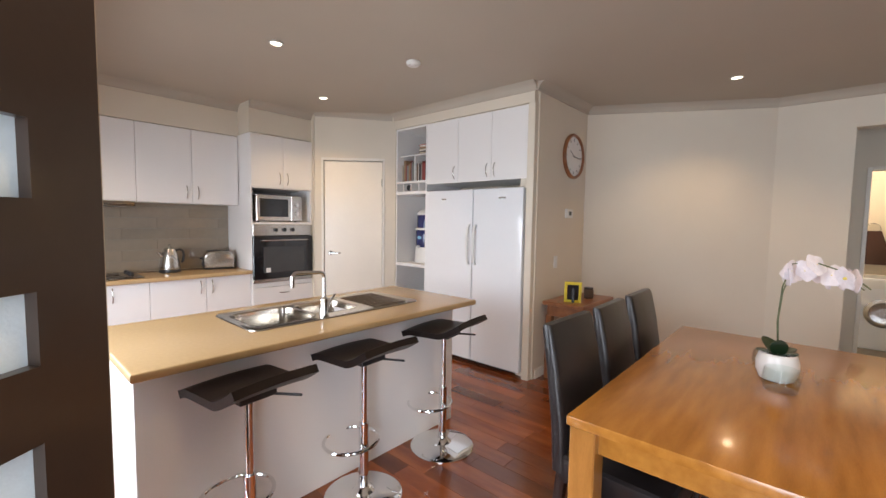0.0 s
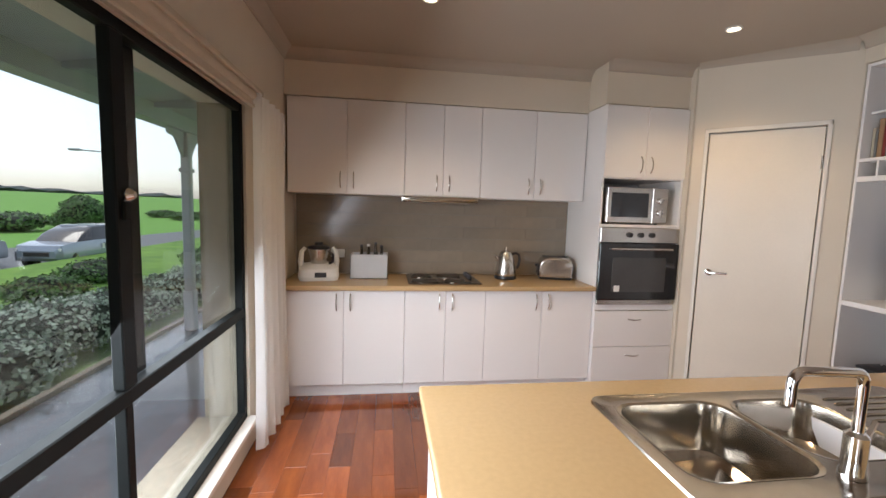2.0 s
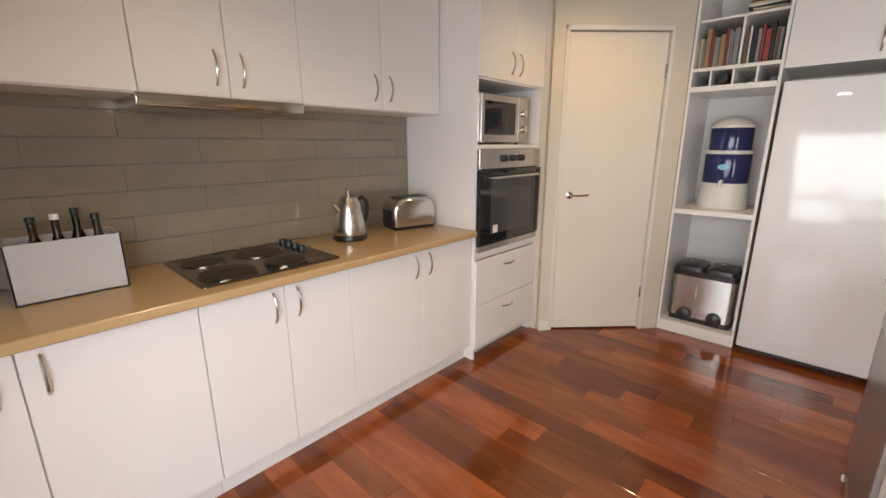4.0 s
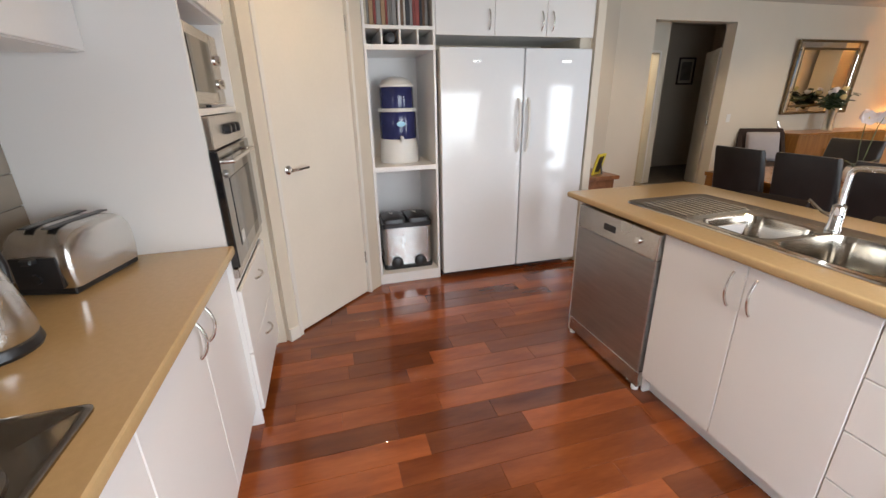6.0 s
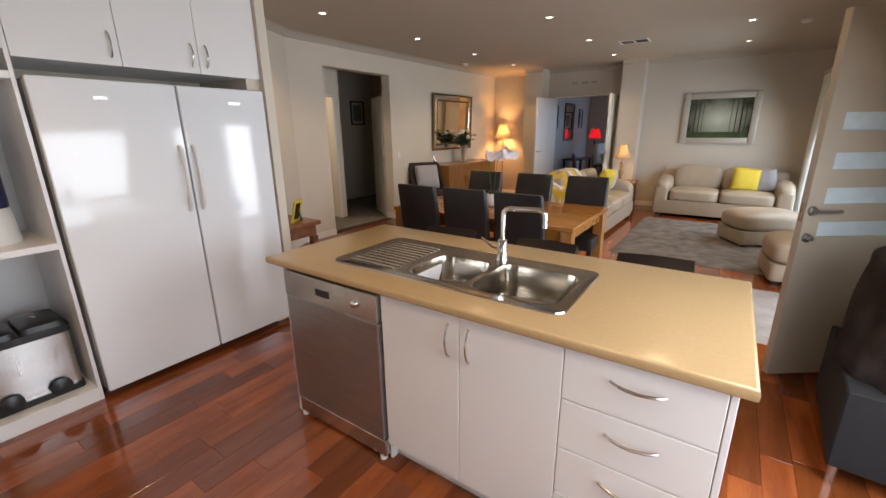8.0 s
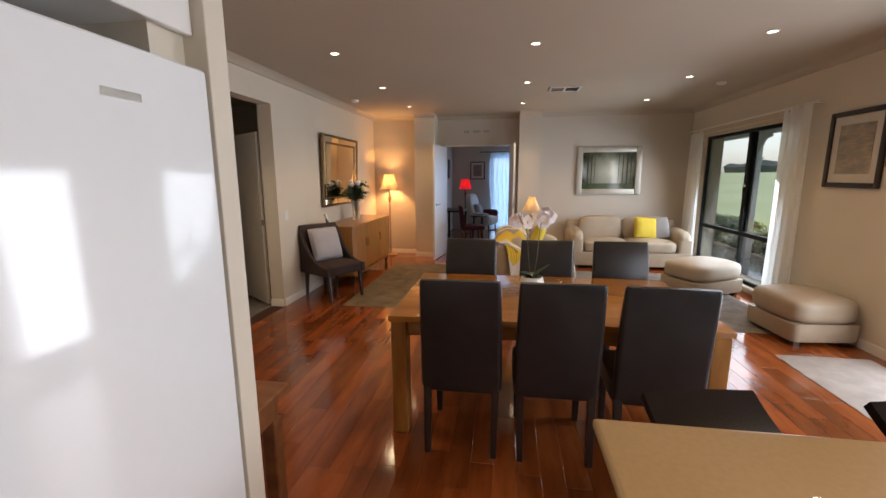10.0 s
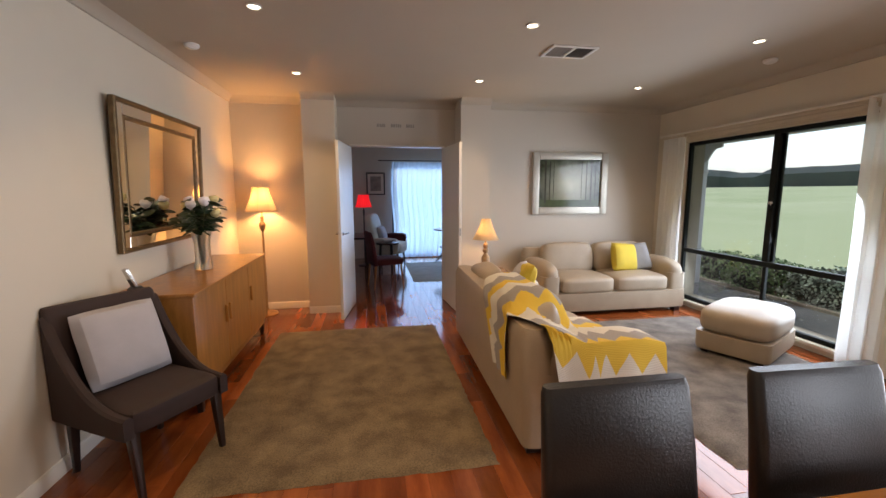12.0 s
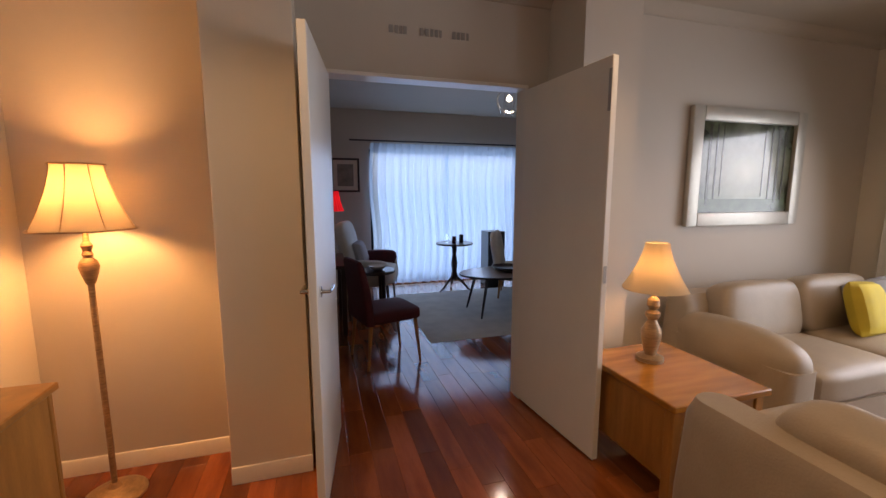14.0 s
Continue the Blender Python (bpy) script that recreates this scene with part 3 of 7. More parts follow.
part("control_panel", boxes((0.133, -0.010, 0.014, 0.27, 0.012, 0.303), bevel=0.004), STEEL, mw)
for kz in (0.10, 0.20):
    k = part("knob", lathe([(0.024, 0), (0.022, 0.018), (0.001, 0.020)], 16), CHROME, mw)
    k.matrix_basis = pose(0.20, -0.010, kz, 90, 0, 0)
for fx in (-0.22, 0.22):
    part("foot", lathe([(0.012, 0), (0.012, 0.012), (0.001, 0.012)], 10, (fx, 0.06, 0)), BLACK, mw)

# kettle
kt = thing("kettle", pose(2.47, 8.42, 0.9) @ Matrix.Scale(1.06, 4), "brushed steel electric kettle with black handle and base", "kettle")
part("base", lathe([(0.088, 0.0), (0.092, 0.008), (0.088, 0.026), (0.084, 0.030), (0.001, 0.030)], 28), BLACK, kt)
part("body", lathe([(0.086, 0.030), (0.088, 0.045), (0.080, 0.10), (0.066, 0.17), (0.054, 0.205), (0.050, 0.212), (0.001, 0.212)], 32), STEEL, kt)
part("lid", lathe([(0.050, 0.211), (0.044, 0.224), (0.02, 0.234), (0.008, 0.236), (0.008, 0.246), (0.013, 0.256), (0.009, 0.266), (0.001, 0.268)], 24), STEEL, kt)
part("handle", tube([(0.05, 0.0, 0.205), (0.085, 0, 0.215), (0.112, 0, 0.20), (0.120, 0, 0.16), (0.112, 0, 0.11), (0.098, 0, 0.085)], 0.011, 10), BLACK, kt)
part("spout", tube([(-0.060, 0, 0.155), (-0.085, 0, 0.185), (-0.100, 0, 0.198)], 0.017, 10, taper=0.008), STEEL, kt)
# toaster
ts = thing("toaster", pose(2.94, 8.44, 0.9, 0, 0, -14) @ Matrix.Scale(1.08, 4), "brushed steel two-slice toaster with black ends", "toaster")
prof = [(-0.132, 0.02), (-0.139, 0.07), (-0.138, 0.115), (-0.130, 0.145), (-0.113, 0.167), (-0.088, 0.18), (-0.05, 0.185), (0.05, 0.185), (0.088, 0.18), (0.113, 0.167), (0.130, 0.145), (0.138, 0.115), (0.139, 0.07), (0.132, 0.02)]
shell = []
for y, k in ((-0.088, 0.90), (-0.082, 0.955), (-0.068, 0.99), (-0.045, 1.0), (0.045, 1.0), (0.068, 0.99), (0.082, 0.955), (0.088, 0.90)):
    shell.append([(x * k, y, 0.02 + (z - 0.02) * k) for x, z in prof])
part("shell", loft(shell), STEEL, ts)
for sx in (-1, 1):
    part("end_cap", boxes((sx * 0.139 - 0.006, -0.062, 0.024, sx * 0.139 + 0.006, 0.062, 0.115), bevel=0.005, seg=2), BLACK, ts)
part("base", boxes((-0.13, -0.08, 0.0, 0.13, 0.08, 0.022), bevel=0.004), BLACK, ts)
for sy in (-0.032, 0.032):
    part("slot", boxes((-0.105, sy - 0.014, 0.1835, 0.105, sy + 0.014, 0.187), bevel=0.001), BLACK, ts)
part("lever", boxes((-0.165, -0.016, 0.10, -0.137, 0.016, 0.118), bevel=0.004), BLACK, ts)
part("dial", lathe([(0.016, 0), (0.014, 0.014), (0.001, 0.014)], 14, (0, 0, 0)), BLACK, ts).matrix_basis = pose(-0.137, 0.0, 0.055, 0, -90, 0)
# food processor
fp = thing("food_processor", pose(0.86, 8.36, 0.9, 0, 0, 8), "white thermal cooker with steel jug and black lid", "food processor")
part("base", loft([rrect(0, 0, 0.30, 0.28, 0.06, 0.0), rrect(0, 0, 0.32, 0.30, 0.07, 0.03), rrect(0, 0.01, 0.31, 0.28, 0.07, 0.09), rrect(0.0, 0.02, 0.24, 0.22, 0.07, 0.12), rrect(0, 0.02, 0.18, 0.18, 0.06, 0.125)]), PLASTIC, fp)
for s in (-1, 1):
    part("arm", tube([(s * 0.13, 0.02, 0.06), (s * 0.145, 0.03, 0.14), (s * 0.135, 0.05, 0.22), (s * 0.11, 0.06, 0.25)], 0.026, 12, taper=0.016), PLASTIC, fp)
jug = part("jug", lathe([(0.055, 0.10), (0.066, 0.14), (0.085, 0.235), (0.087, 0.245), (0.001, 0.245)], 28, (0, 0.02, 0)), STEEL, fp)
part("lid", lathe([(0.089, 0.244), (0.09, 0.262), (0.06, 0.272), (0.035, 0.274), (0.032, 0.30), (0.001, 0.302)], 28, (0, 0.02, 0)), BLACK, jug)
part("handle", tube([(0.08, -0.05, 0.23), (0.11, -0.08, 0.21), (0.11, -0.08, 0.15), (0.085, -0.05, 0.13)], 0.011, 8), BLACK, jug)
part("screen", boxes((-0.03, -0.152, 0.03, 0.06, -0.145, 0.07), bevel=0.002), BLACK, fp)
# box holding bottles
bx = thing("storage_box", pose(1.27, 8.44, 0.9), "pale grey open box on the benchtop, filled with bottles", "storage box")
part("shell", boxes((-0.155, -0.09, 0.0, 0.155, 0.09, 0.008), (-0.155, -0.09, 0.0, 0.155, -0.082, 0.205), (-0.155, 0.082, 0.0, 0.155, 0.09, 0.205),
     (-0.155, -0.09, 0.0, -0.147, 0.09, 0.205), (0.147, -0.09, 0.0, 0.155, 0.09, 0.205), bevel=0.0015), mat("grey_card", (0.52, 0.53, 0.54), 0.5, var=0.04, scale=5), bx)
BOT = clear("dark_bottle_glass", (0.10, 0.07, 0.02), 0.05)
for i, (qx, qy, hh) in enumerate(((-0.07, 0.02, 0.25), (-0.01, -0.02, 0.26), (0.05, 0.03, 0.27), (0.10, -0.02, 0.25))):
    bo = thing("bottle", pose(1.27 + qx, 8.44 + qy, 0.908), "small dark glass bottle standing in the box", "bottle", "bottles in the box")
    part("body", lathe([(0.026, 0), (0.028, 0.01), (0.028, hh * 0.6), (0.012, hh * 0.8), (0.011, hh), (0.001, hh)], 14), BOT, bo)
    part("cap", lathe([(0.013, hh), (0.013, hh + 0.02), (0.001, hh + 0.021)], 12), BLACK if i != 1 else WHITE, bo)
pp = thing("power_outlet", pose(0.98, 8.644, 1.08), "white double power outlet on the splashback", "outlet")
part("plate", boxes((-0.06, -0.01, -0.037, 0.06, 0.0, 0.037), bevel=0.003), PLASTIC, pp)
for s in (-0.03, 0.03):
    part("switch", boxes((s - 0.008, -0.014, 0.008, s + 0.008, -0.01, 0.024), bevel=0.001), PLASTIC, pp)

# ---- fridge wall ----
XF = 4.53
sh = thing("open_shelf_unit", O, "tall white open shelf unit with pigeonholes between pantry and fridge", "shelf unit")
Y0, Y1 = 6.785, 7.292
part("side_panel", boxes((XF, Y0, 0, 5.14, Y0 + 0.018, 2.53), bevel=0.0015), CAB, sh)
part("side_panel", boxes((XF, Y1 - 0.018, 0, 5.14, Y1, 2.53), bevel=0.0015), CAB, sh)
part("back_panel", boxes((5.12, Y0 + 0.018, 0, 5.14, Y1 - 0.018, 2.53), bevel=0), CAB, sh)
for z0, z1 in ((0.0, 0.085), (0.925, 0.96), (1.765, 1.80), (1.895, 1.918), (2.51, 2.53)):
    part("shelf", boxes((XF + 0.001, Y0 + 0.018, z0, 5.12, Y1 - 0.018, z1), bevel=0.0015), CAB, sh)
for i in (1, 2, 3):
    yy = Y0 + (Y1 - Y0) * i / 4
    part("divider", boxes((XF + 0.002, yy - 0.006, 1.80, 5.1, yy + 0.006, 1.895), bevel=0.001), CAB, sh)
part("divider", boxes((XF + 0.05, 7.02, 1.918, 5.1, 7.035, 2.21), bevel=0.001), CAB, sh)
part("shelf", boxes((XF + 0.05, Y0 + 0.018, 2.21, 5.12, Y1 - 0.018, 2.226), bevel=0.001), CAB, sh)
random.seed(4)
COVERS = [mat("book_" + nm, c, 0.5, var=0.15, scale=12) for nm, c in (("brown", (0.16, 0.09, 0.05)), ("black", (0.02, 0.02, 0.025)), ("cream", (0.55, 0.48, 0.36)),
          ("red", (0.28, 0.05, 0.04)), ("grey", (0.25, 0.24, 0.23)), ("tan", (0.35, 0.22, 0.12)), ("green", (0.10, 0.13, 0.08)), ("white", (0.65, 0.63, 0.6)))]
PAGES = mat("book_pages", (0.66, 0.60, 0.48), 0.8, var=0.1, scale=200)
yy = Y1 - 0.025
while yy > Y0 + 0.05:
    w, hh, dp = random.uniform(0.012, 0.034), random.uniform(0.19, 0.275), random.uniform(0.16, 0.22)
    if 7.015 < yy < 7.04 + w:
        yy = 7.016
    bk = thing("book", pose(XF + 0.07, yy - w, 1.919), "cookbook standing upright on the shelf", "book", "books on the shelf")
    c = random.choice(COVERS)
    part("cover", boxes((0, 0, 0, dp, 0.0018, hh), (0, w - 0.0028, 0, dp, w - 0.001, hh), (0, 0, 0, 0.002, w - 0.001, hh), bevel=0.0005), c, bk)
    part("pages", boxes((0.003, 0.002, 0.004, dp - 0.005, w - 0.003, hh - 0.004), bevel=0), PAGES, bk)
    yy -= w + 0.001
zz = 2.227
for i in range(9):
    hh = random.uniform(0.008, 0.022)
    solo("magazine", boxes((-0.14, -0.10, 0, 0.14, 0.10, hh), bevel=0.001), random.choice(COVERS), "magazine lying flat in a pile", "magazine",
         pose(XF + 0.25, 6.92, zz, 0, 0, random.uniform(-12, 12)), "pile of magazines")
    zz += hh + 0.0004
wb = thing("wine_bottle", pose(XF + 0.02, 7.1, 1.845, 0, 90, 0), "dark wine bottle lying in a pigeonhole", "bottle")
part("body", lathe([(0.001, 0.0), (0.030, 0.002), (0.036, 0.012), (0.036, 0.19), (0.014, 0.25), (0.014, 0.30), (0.001, 0.30)], 20), BLACK, wb)

# water filter
wf = thing("water_filter", pose(4.82, 7.035, 0.961), "white benchtop water filter with two blue tanks", "water filter")
part("base", lathe([(0.155, 0.0), (0.158, 0.01), (0.145, 0.16), (0.14, 0.185), (0.001, 0.185)], 36), PLASTIC, wf)
BLUEP = mat("blue_tank", (0.022, 0.028, 0.11), 0.12, var=0.2, scale=5)
part("lower_tank", lathe([(0.142, 0.185), (0.145, 0.20), (0.145, 0.37), (0.14, 0.39), (0.001, 0.39)], 36), BLUEP, wf, "blue translucent lower tank")
part("collar", lathe([(0.15, 0.39), (0.152, 0.40), (0.15, 0.415), (0.001, 0.415)], 36), PLASTIC, wf)
part("upper_tank", lathe([(0.128, 0.415), (0.13, 0.43), (0.13, 0.555), (0.126, 0.57), (0.001, 0.57)], 36), BLUEP, wf, "blue translucent upper tank")
part("lid", lathe([(0.134, 0.57), (0.135, 0.585), (0.10, 0.625), (0.04, 0.645), (0.001, 0.648)], 36), PLASTIC, wf)
part("tap", tube([(-0.14, 0, 0.20), (-0.175, 0, 0.20), (-0.178, 0, 0.165)], 0.012, 10), PLASTIC, wf)
part("badge", lathe([(0.001, 0.0), (0.034, 0.0), (0.034, 0.002), (0.001, 0.003)], 20, sx=0.6), mat("blue_badge", (0.25, 0.55, 0.75), 0.3), wf).matrix_basis = pose(-0.144, 0, 0.30, 0, -90, 0)
# twin pedal bin
bn = thing("pedal_bin", pose(4.76, 7.035, 0.086), "twin compartment brushed steel pedal bin with black lids", "bin")
part("shell", loft([rrect(0, 0, 0.28, 0.40, 0.03, 0.03), rrect(0, 0, 0.28, 0.40, 0.03, 0.36)]), STEEL, bn)
part("base", loft([rrect(0, 0, 0.295, 0.415, 0.03, 0.0), rrect(0, 0, 0.295, 0.415, 0.03, 0.035)]), BLACK, bn)
part("rim", loft([rrect(0, 0, 0.295, 0.415, 0.03, 0.36), rrect(0, 0, 0.295, 0.415, 0.03, 0.40)]), BLACK, bn)
for s in (-1, 1):
    part("lid", loft([rrect(0, s * 0.1, 0.28, 0.19, 0.03, 0.40), rrect(0, s * 0.1, 0.27, 0.18, 0.03, 0.43), rrect(0, s * 0.1, 0.20, 0.11, 0.03, 0.445)]), BLACK, bn)
    pd = part("pedal", lathe([(0.001, 0.0), (0.045, 0.0), (0.05, 0.012), (0.03, 0.022), (0.001, 0.022)], 20), BLACK, bn)
    pd.matrix_basis = pose(-0.148, s * 0.1, 0.055, 0, -90, 0)
    part("clip", tube([(-0.02, s * 0.1, 0.447), (0.0, s * 0.1 + 0.03, 0.455), (0.02, s * 0.1, 0.447)], 0.006, 8), CHROME, bn)


def upright_fridge(y0, y1, label, side):
    f = thing("fridge", pose(4.49, (y0 + y1) / 2, 0.0), label, "fridge", "pair of upright fridges")
    w = (y1 - y0) / 2
    part("body", boxes((0.07, -w + 0.003, 0.04, 0.66, w - 0.003, 1.775), bevel=0.006), FRIDGE, f)
    part("plinth", boxes((0.09, -w + 0.01, 0.0, 0.62, w - 0.01, 0.04), bevel=0), BLACK, f)
    part("gasket", boxes((0.055, -w + 0.012, 0.06, 0.07, w - 0.012, 1.77), bevel=0), BLACK, f)
    d = part("door", boxes((0.0, -w, 0.045, 0.056, w, 1.785), bevel=0.012, seg=3), FRIDGE, f)
    yy = -w + 0.035 if side < 0 else w - 0.035
    part("handle", tube([(0.002, yy, 1.03), (-0.022, yy, 1.06), (-0.036, yy, 1.15), (-0.036, yy, 1.30), (-0.022, yy, 1.40), (0.002, yy, 1.43)], 0.013, 10), PLASTIC, d)
    part("badge", boxes((-0.0015, 0.02 if side < 0 else -0.10, 1.685, 0.001, 0.08 if side < 0 else -0.02, 1.70), bevel=0), STEEL, d)


upright_fridge(6.105, 6.765, "tall white enamel fridge with long door handle", -1)
upright_fridge(5.525, 6.095, "narrower white enamel freezer beside the fridge", 1)
for a, b, s in ((6.335, 6.783, -1), (5.915, 6.335, -1), (5.505, 5.915, 1)):
    u = thing("overhead_cabinet", O, "white cabinet above the fridges with bow handle", "cabinet", "cabinets above the fridges")
    part("body", boxes((XF + 0.018, a + 0.001, 1.87, 5.14, b - 0.001, 2.525), bevel=0.001), CAB, u)
    d = part("door", boxes((XF, a + 0.0015, 1.865, XF + 0.018, b - 0.0015, 2.527), bevel=0.0025), CAB, u)
    h = part("handle", arc_handle(0.13, (0, 0, 1), (-1, 0, 0)), STEEL, d, "brushed steel bow handle")
    h.matrix_basis = pose(XF, a + 0.045 if s < 0 else b - 0.045, 1.97)
structure("wall_fridge_end", boxes((4.50, 5.432, 0.0, 5.14, 5.502, 2.528), bevel=0.002), PAINT, "cream wall end closing the fridge recess")

# ---- island ----
isl = thing("island_bench", O, "white kitchen island with tan worktop, cupboards, drawers and dishwasher bay", "kitchen island")
part("side_panel", boxes((1.565, 5.50, 0.0, 1.583, 6.20, 0.862), bevel=0.0015), CAB, isl)
part("side_panel", boxes((3.445, 5.50, 0.0, 3.475, 6.20, 0.862), bevel=0.0015), CAB, isl)
part("back_panel", boxes((1.565, 5.482, 0.0, 3.475, 5.50, 0.862), bevel=0.0015), CAB, isl)
part("kickboard", boxes((1.583, 6.12, 0.0, 2.80, 6.14, 0.09), bevel=0), CAB, isl)
part("divider", boxes((2.80, 5.50, 0.0, 2.815, 6.18, 0.862), (2.015, 5.50, 0.09, 2.03, 6.18, 0.862), (1.583, 5.50, 0.09, 2.80, 6.17, 0.105), bevel=0), CAB, isl)
YI = 6.20
for a, b, s in ((2.02, 2.415, 1), (2.415, 2.808, -1)):
    d = part("door", boxes((a + 0.0015, YI - 0.018, 0.095, b - 0.0015, YI, 0.852), bevel=0.0025), CAB, isl)
    h = part("handle", arc_handle(0.14, (0, 0, 1), (0, 1, 0)), STEEL, d, "brushed steel bow handle")
    h.matrix_basis = pose(b - 0.045 if s > 0 else a + 0.045, YI, 0.745)
for z0, z1 in ((0.665, 0.852), (0.475, 0.661), (0.285, 0.471), (0.095, 0.281)):
    d = part("drawer", boxes((1.585, YI - 0.018, z0, 2.0185, YI, z1), bevel=0.0025), CAB, isl)
    h = part("handle", arc_handle(0.15, (1, 0, 0), (0, 1, 0)), STEEL, d, "brushed steel bow handle")
    h.matrix_basis = pose(1.80, YI, z1 - 0.068)
for cx in (2.72, 2.53, 2.30, 2.08):
    part("bracket", boxes((cx - 0.012, YI - 0.004, 0.848, cx + 0.012, YI + 0.006, 0.861), bevel=0.002), PLASTIC, isl)
def slab_with_hole(x0, y0, x1, y1, hx0, hy0, hx1, hy1, z0, z1, r):
    """A worktop with rounded rim and an opening for the sink."""
    bm = bmesh.new()

    def ring(i, z):
        return [bm.verts.new((x, y, z)) for x, y in ((x0 + i, y0 + i), (x1 - i, y0 + i), (x1 - i, y1 - i), (x0 + i, y1 - i))]
    rings = [ring(r, z0)] + [ring(r - r * math.sin(a), z0 + r - r * math.cos(a)) for a in (0.5, 1.05, 1.57)] + \
            [ring(r - r * math.cos(a), z1 - r + r * math.sin(a)) for a in (0.0, 0.5, 1.05, 1.57)]
    for p, q in zip(rings, rings[1:]):
        for i in range(4):
            bm.faces.new((p[i], p[(i + 1) % 4], q[(i + 1) % 4], q[i]))
    lo, hi = [[bm.verts.new((x, y, z)) for x, y in ((hx0, hy0), (hx1, hy0), (hx1, hy1), (hx0, hy1))] for z in (z0, z1)]
    for i in range(4):
        j = (i + 1) % 4
        bm.faces.new((lo[i], hi[i], hi[j], lo[j]))
        bm.faces.new((rings[-1][i], rings[-1][j], hi[j], hi[i]))
        bm.faces.new((rings[0][j], rings[0][i], lo[i], lo[j]))
    bmesh.ops.recalc_face_normals(bm, faces=bm.faces)
    return bm


wt = slab_with_hole(1.53, 5.34, 3.565, 6.232, 2.09, 5.60, 3.205, 6.075, 0.862, 0.9, 0.012)
solo("island_worktop", wt, TOP, "tan speckled laminate worktop with rounded edges on the island", "benchtop")
dw = thing("dishwasher", pose(3.13, 6.20, 0.0), "stainless dishwasher with dark door under the island top", "dishwasher")
part("body", boxes((-0.31, -0.58, 0.03, 0.31, -0.02, 0.85), bevel=0.003), BLACK, dw)
part("door", boxes((-0.312, -0.02, 0.115, 0.312, 0.018, 0.715), bevel=0.004), DWSTEEL, dw)
cp = part("control_panel", boxes((-0.312, -0.02, 0.718, 0.312, 0.022, 0.848), bevel=0.004), STEEL, dw)
part("display", boxes((-0.02, 0.0215, 0.765, 0.075, 0.0235, 0.80), bevel=0.0005), BLACK, cp)
kb = part("knob", lathe([(0.018, 0), (0.016, 0.014), (0.001, 0.015)], 16), CHROME, cp)
kb.matrix_basis = pose(-0.19, 0.022, 0.785, -90, 0, 0)
part("plinth", boxes((-0.312, -0.05, 0.02, 0.312, 0.012, 0.11), bevel=0.003), STEEL, dw)
for s in (-0.29, 0.29):
    part("foot", lathe([(0.018, 0), (0.018, 0.02), (0.001, 0.02)], 12, (s, 0.0, 0)), PLASTIC, dw)

# sink
sk = thing("sink", pose(0, 0, 0.9), "double bowl stainless sink with ridged drainer", "sink")


def bowl(cx, cy, w, d, deep):
    rings = [rrect(cx, cy, w + 0.02, d + 0.02, 0.075, 0.004), rrect(cx, cy, w, d, 0.07, 0.0), rrect(cx, cy, w - 0.012, d - 0.012, 0.065, -0.03),
             rrect(cx, cy, w - 0.03, d - 0.03, 0.06, -deep + 0.02), rrect(cx, cy, w - 0.08, d - 0.08, 0.05, -deep), rrect(cx, cy, 0.09, 0.09, 0.044, -deep - 0.004)]
    return loft(rings, cap_start=False)


part("bowl", bowl(2.305, 5.85, 0.36, 0.37, 0.17), SINKSTEEL, sk)
part("bowl", bowl(2.665, 5.87, 0.30, 0.32, 0.14), SINKSTEEL, sk)
for cx, cy, z in ((2.305, 5.85, -0.172), (2.665, 5.87, -0.142)):
    part("drain", lathe([(0.04, 0), (0.04, 0.004), (0.028, 0.002), (0.001, 0.003)], 20, (cx, cy, z)), CHROME, sk)


def deck():
    """The flat steel round the bowls, with raised rim."""
    bm = bmesh.new()
    outer = [rrect(2.647, 5.838, 1.16, 0.52, 0.05, 0.001, 9), rrect(2.647, 5.838, 1.155, 0.515, 0.05, 0.007, 9), rrect(2.647, 5.838, 1.135, 0.495, 0.045, 0.006, 9),
             rrect(2.647, 5.838, 1.115, 0.475, 0.04, 0.003, 9)]
    loft(outer, cap_start=False, cap_end=False, bm=bm)
    bm.verts.ensure_lookup_table()
    edge = [e for e in bm.edges if e.is_boundary and all(abs(v.co.z - 0.003) < 1e-5 for v in e.verts)]
    for cx, cy, w, d in ((2.305, 5.85, 0.375, 0.385), (2.665, 5.87, 0.315, 0.335)):
        vs = [bm.verts.new(p) for p in rrect(cx, cy, w, d, 0.073, 0.003)]
        edge += [bm.edges.new((vs[i], vs[(i + 1) % len(vs)])) for i in range(len(vs))]
    bmesh.ops.triangle_fill(bm, edges=edge, use_beauty=True, use_dissolve=False)
    bmesh.ops.recalc_face_normals(bm, faces=bm.faces)
    return bm


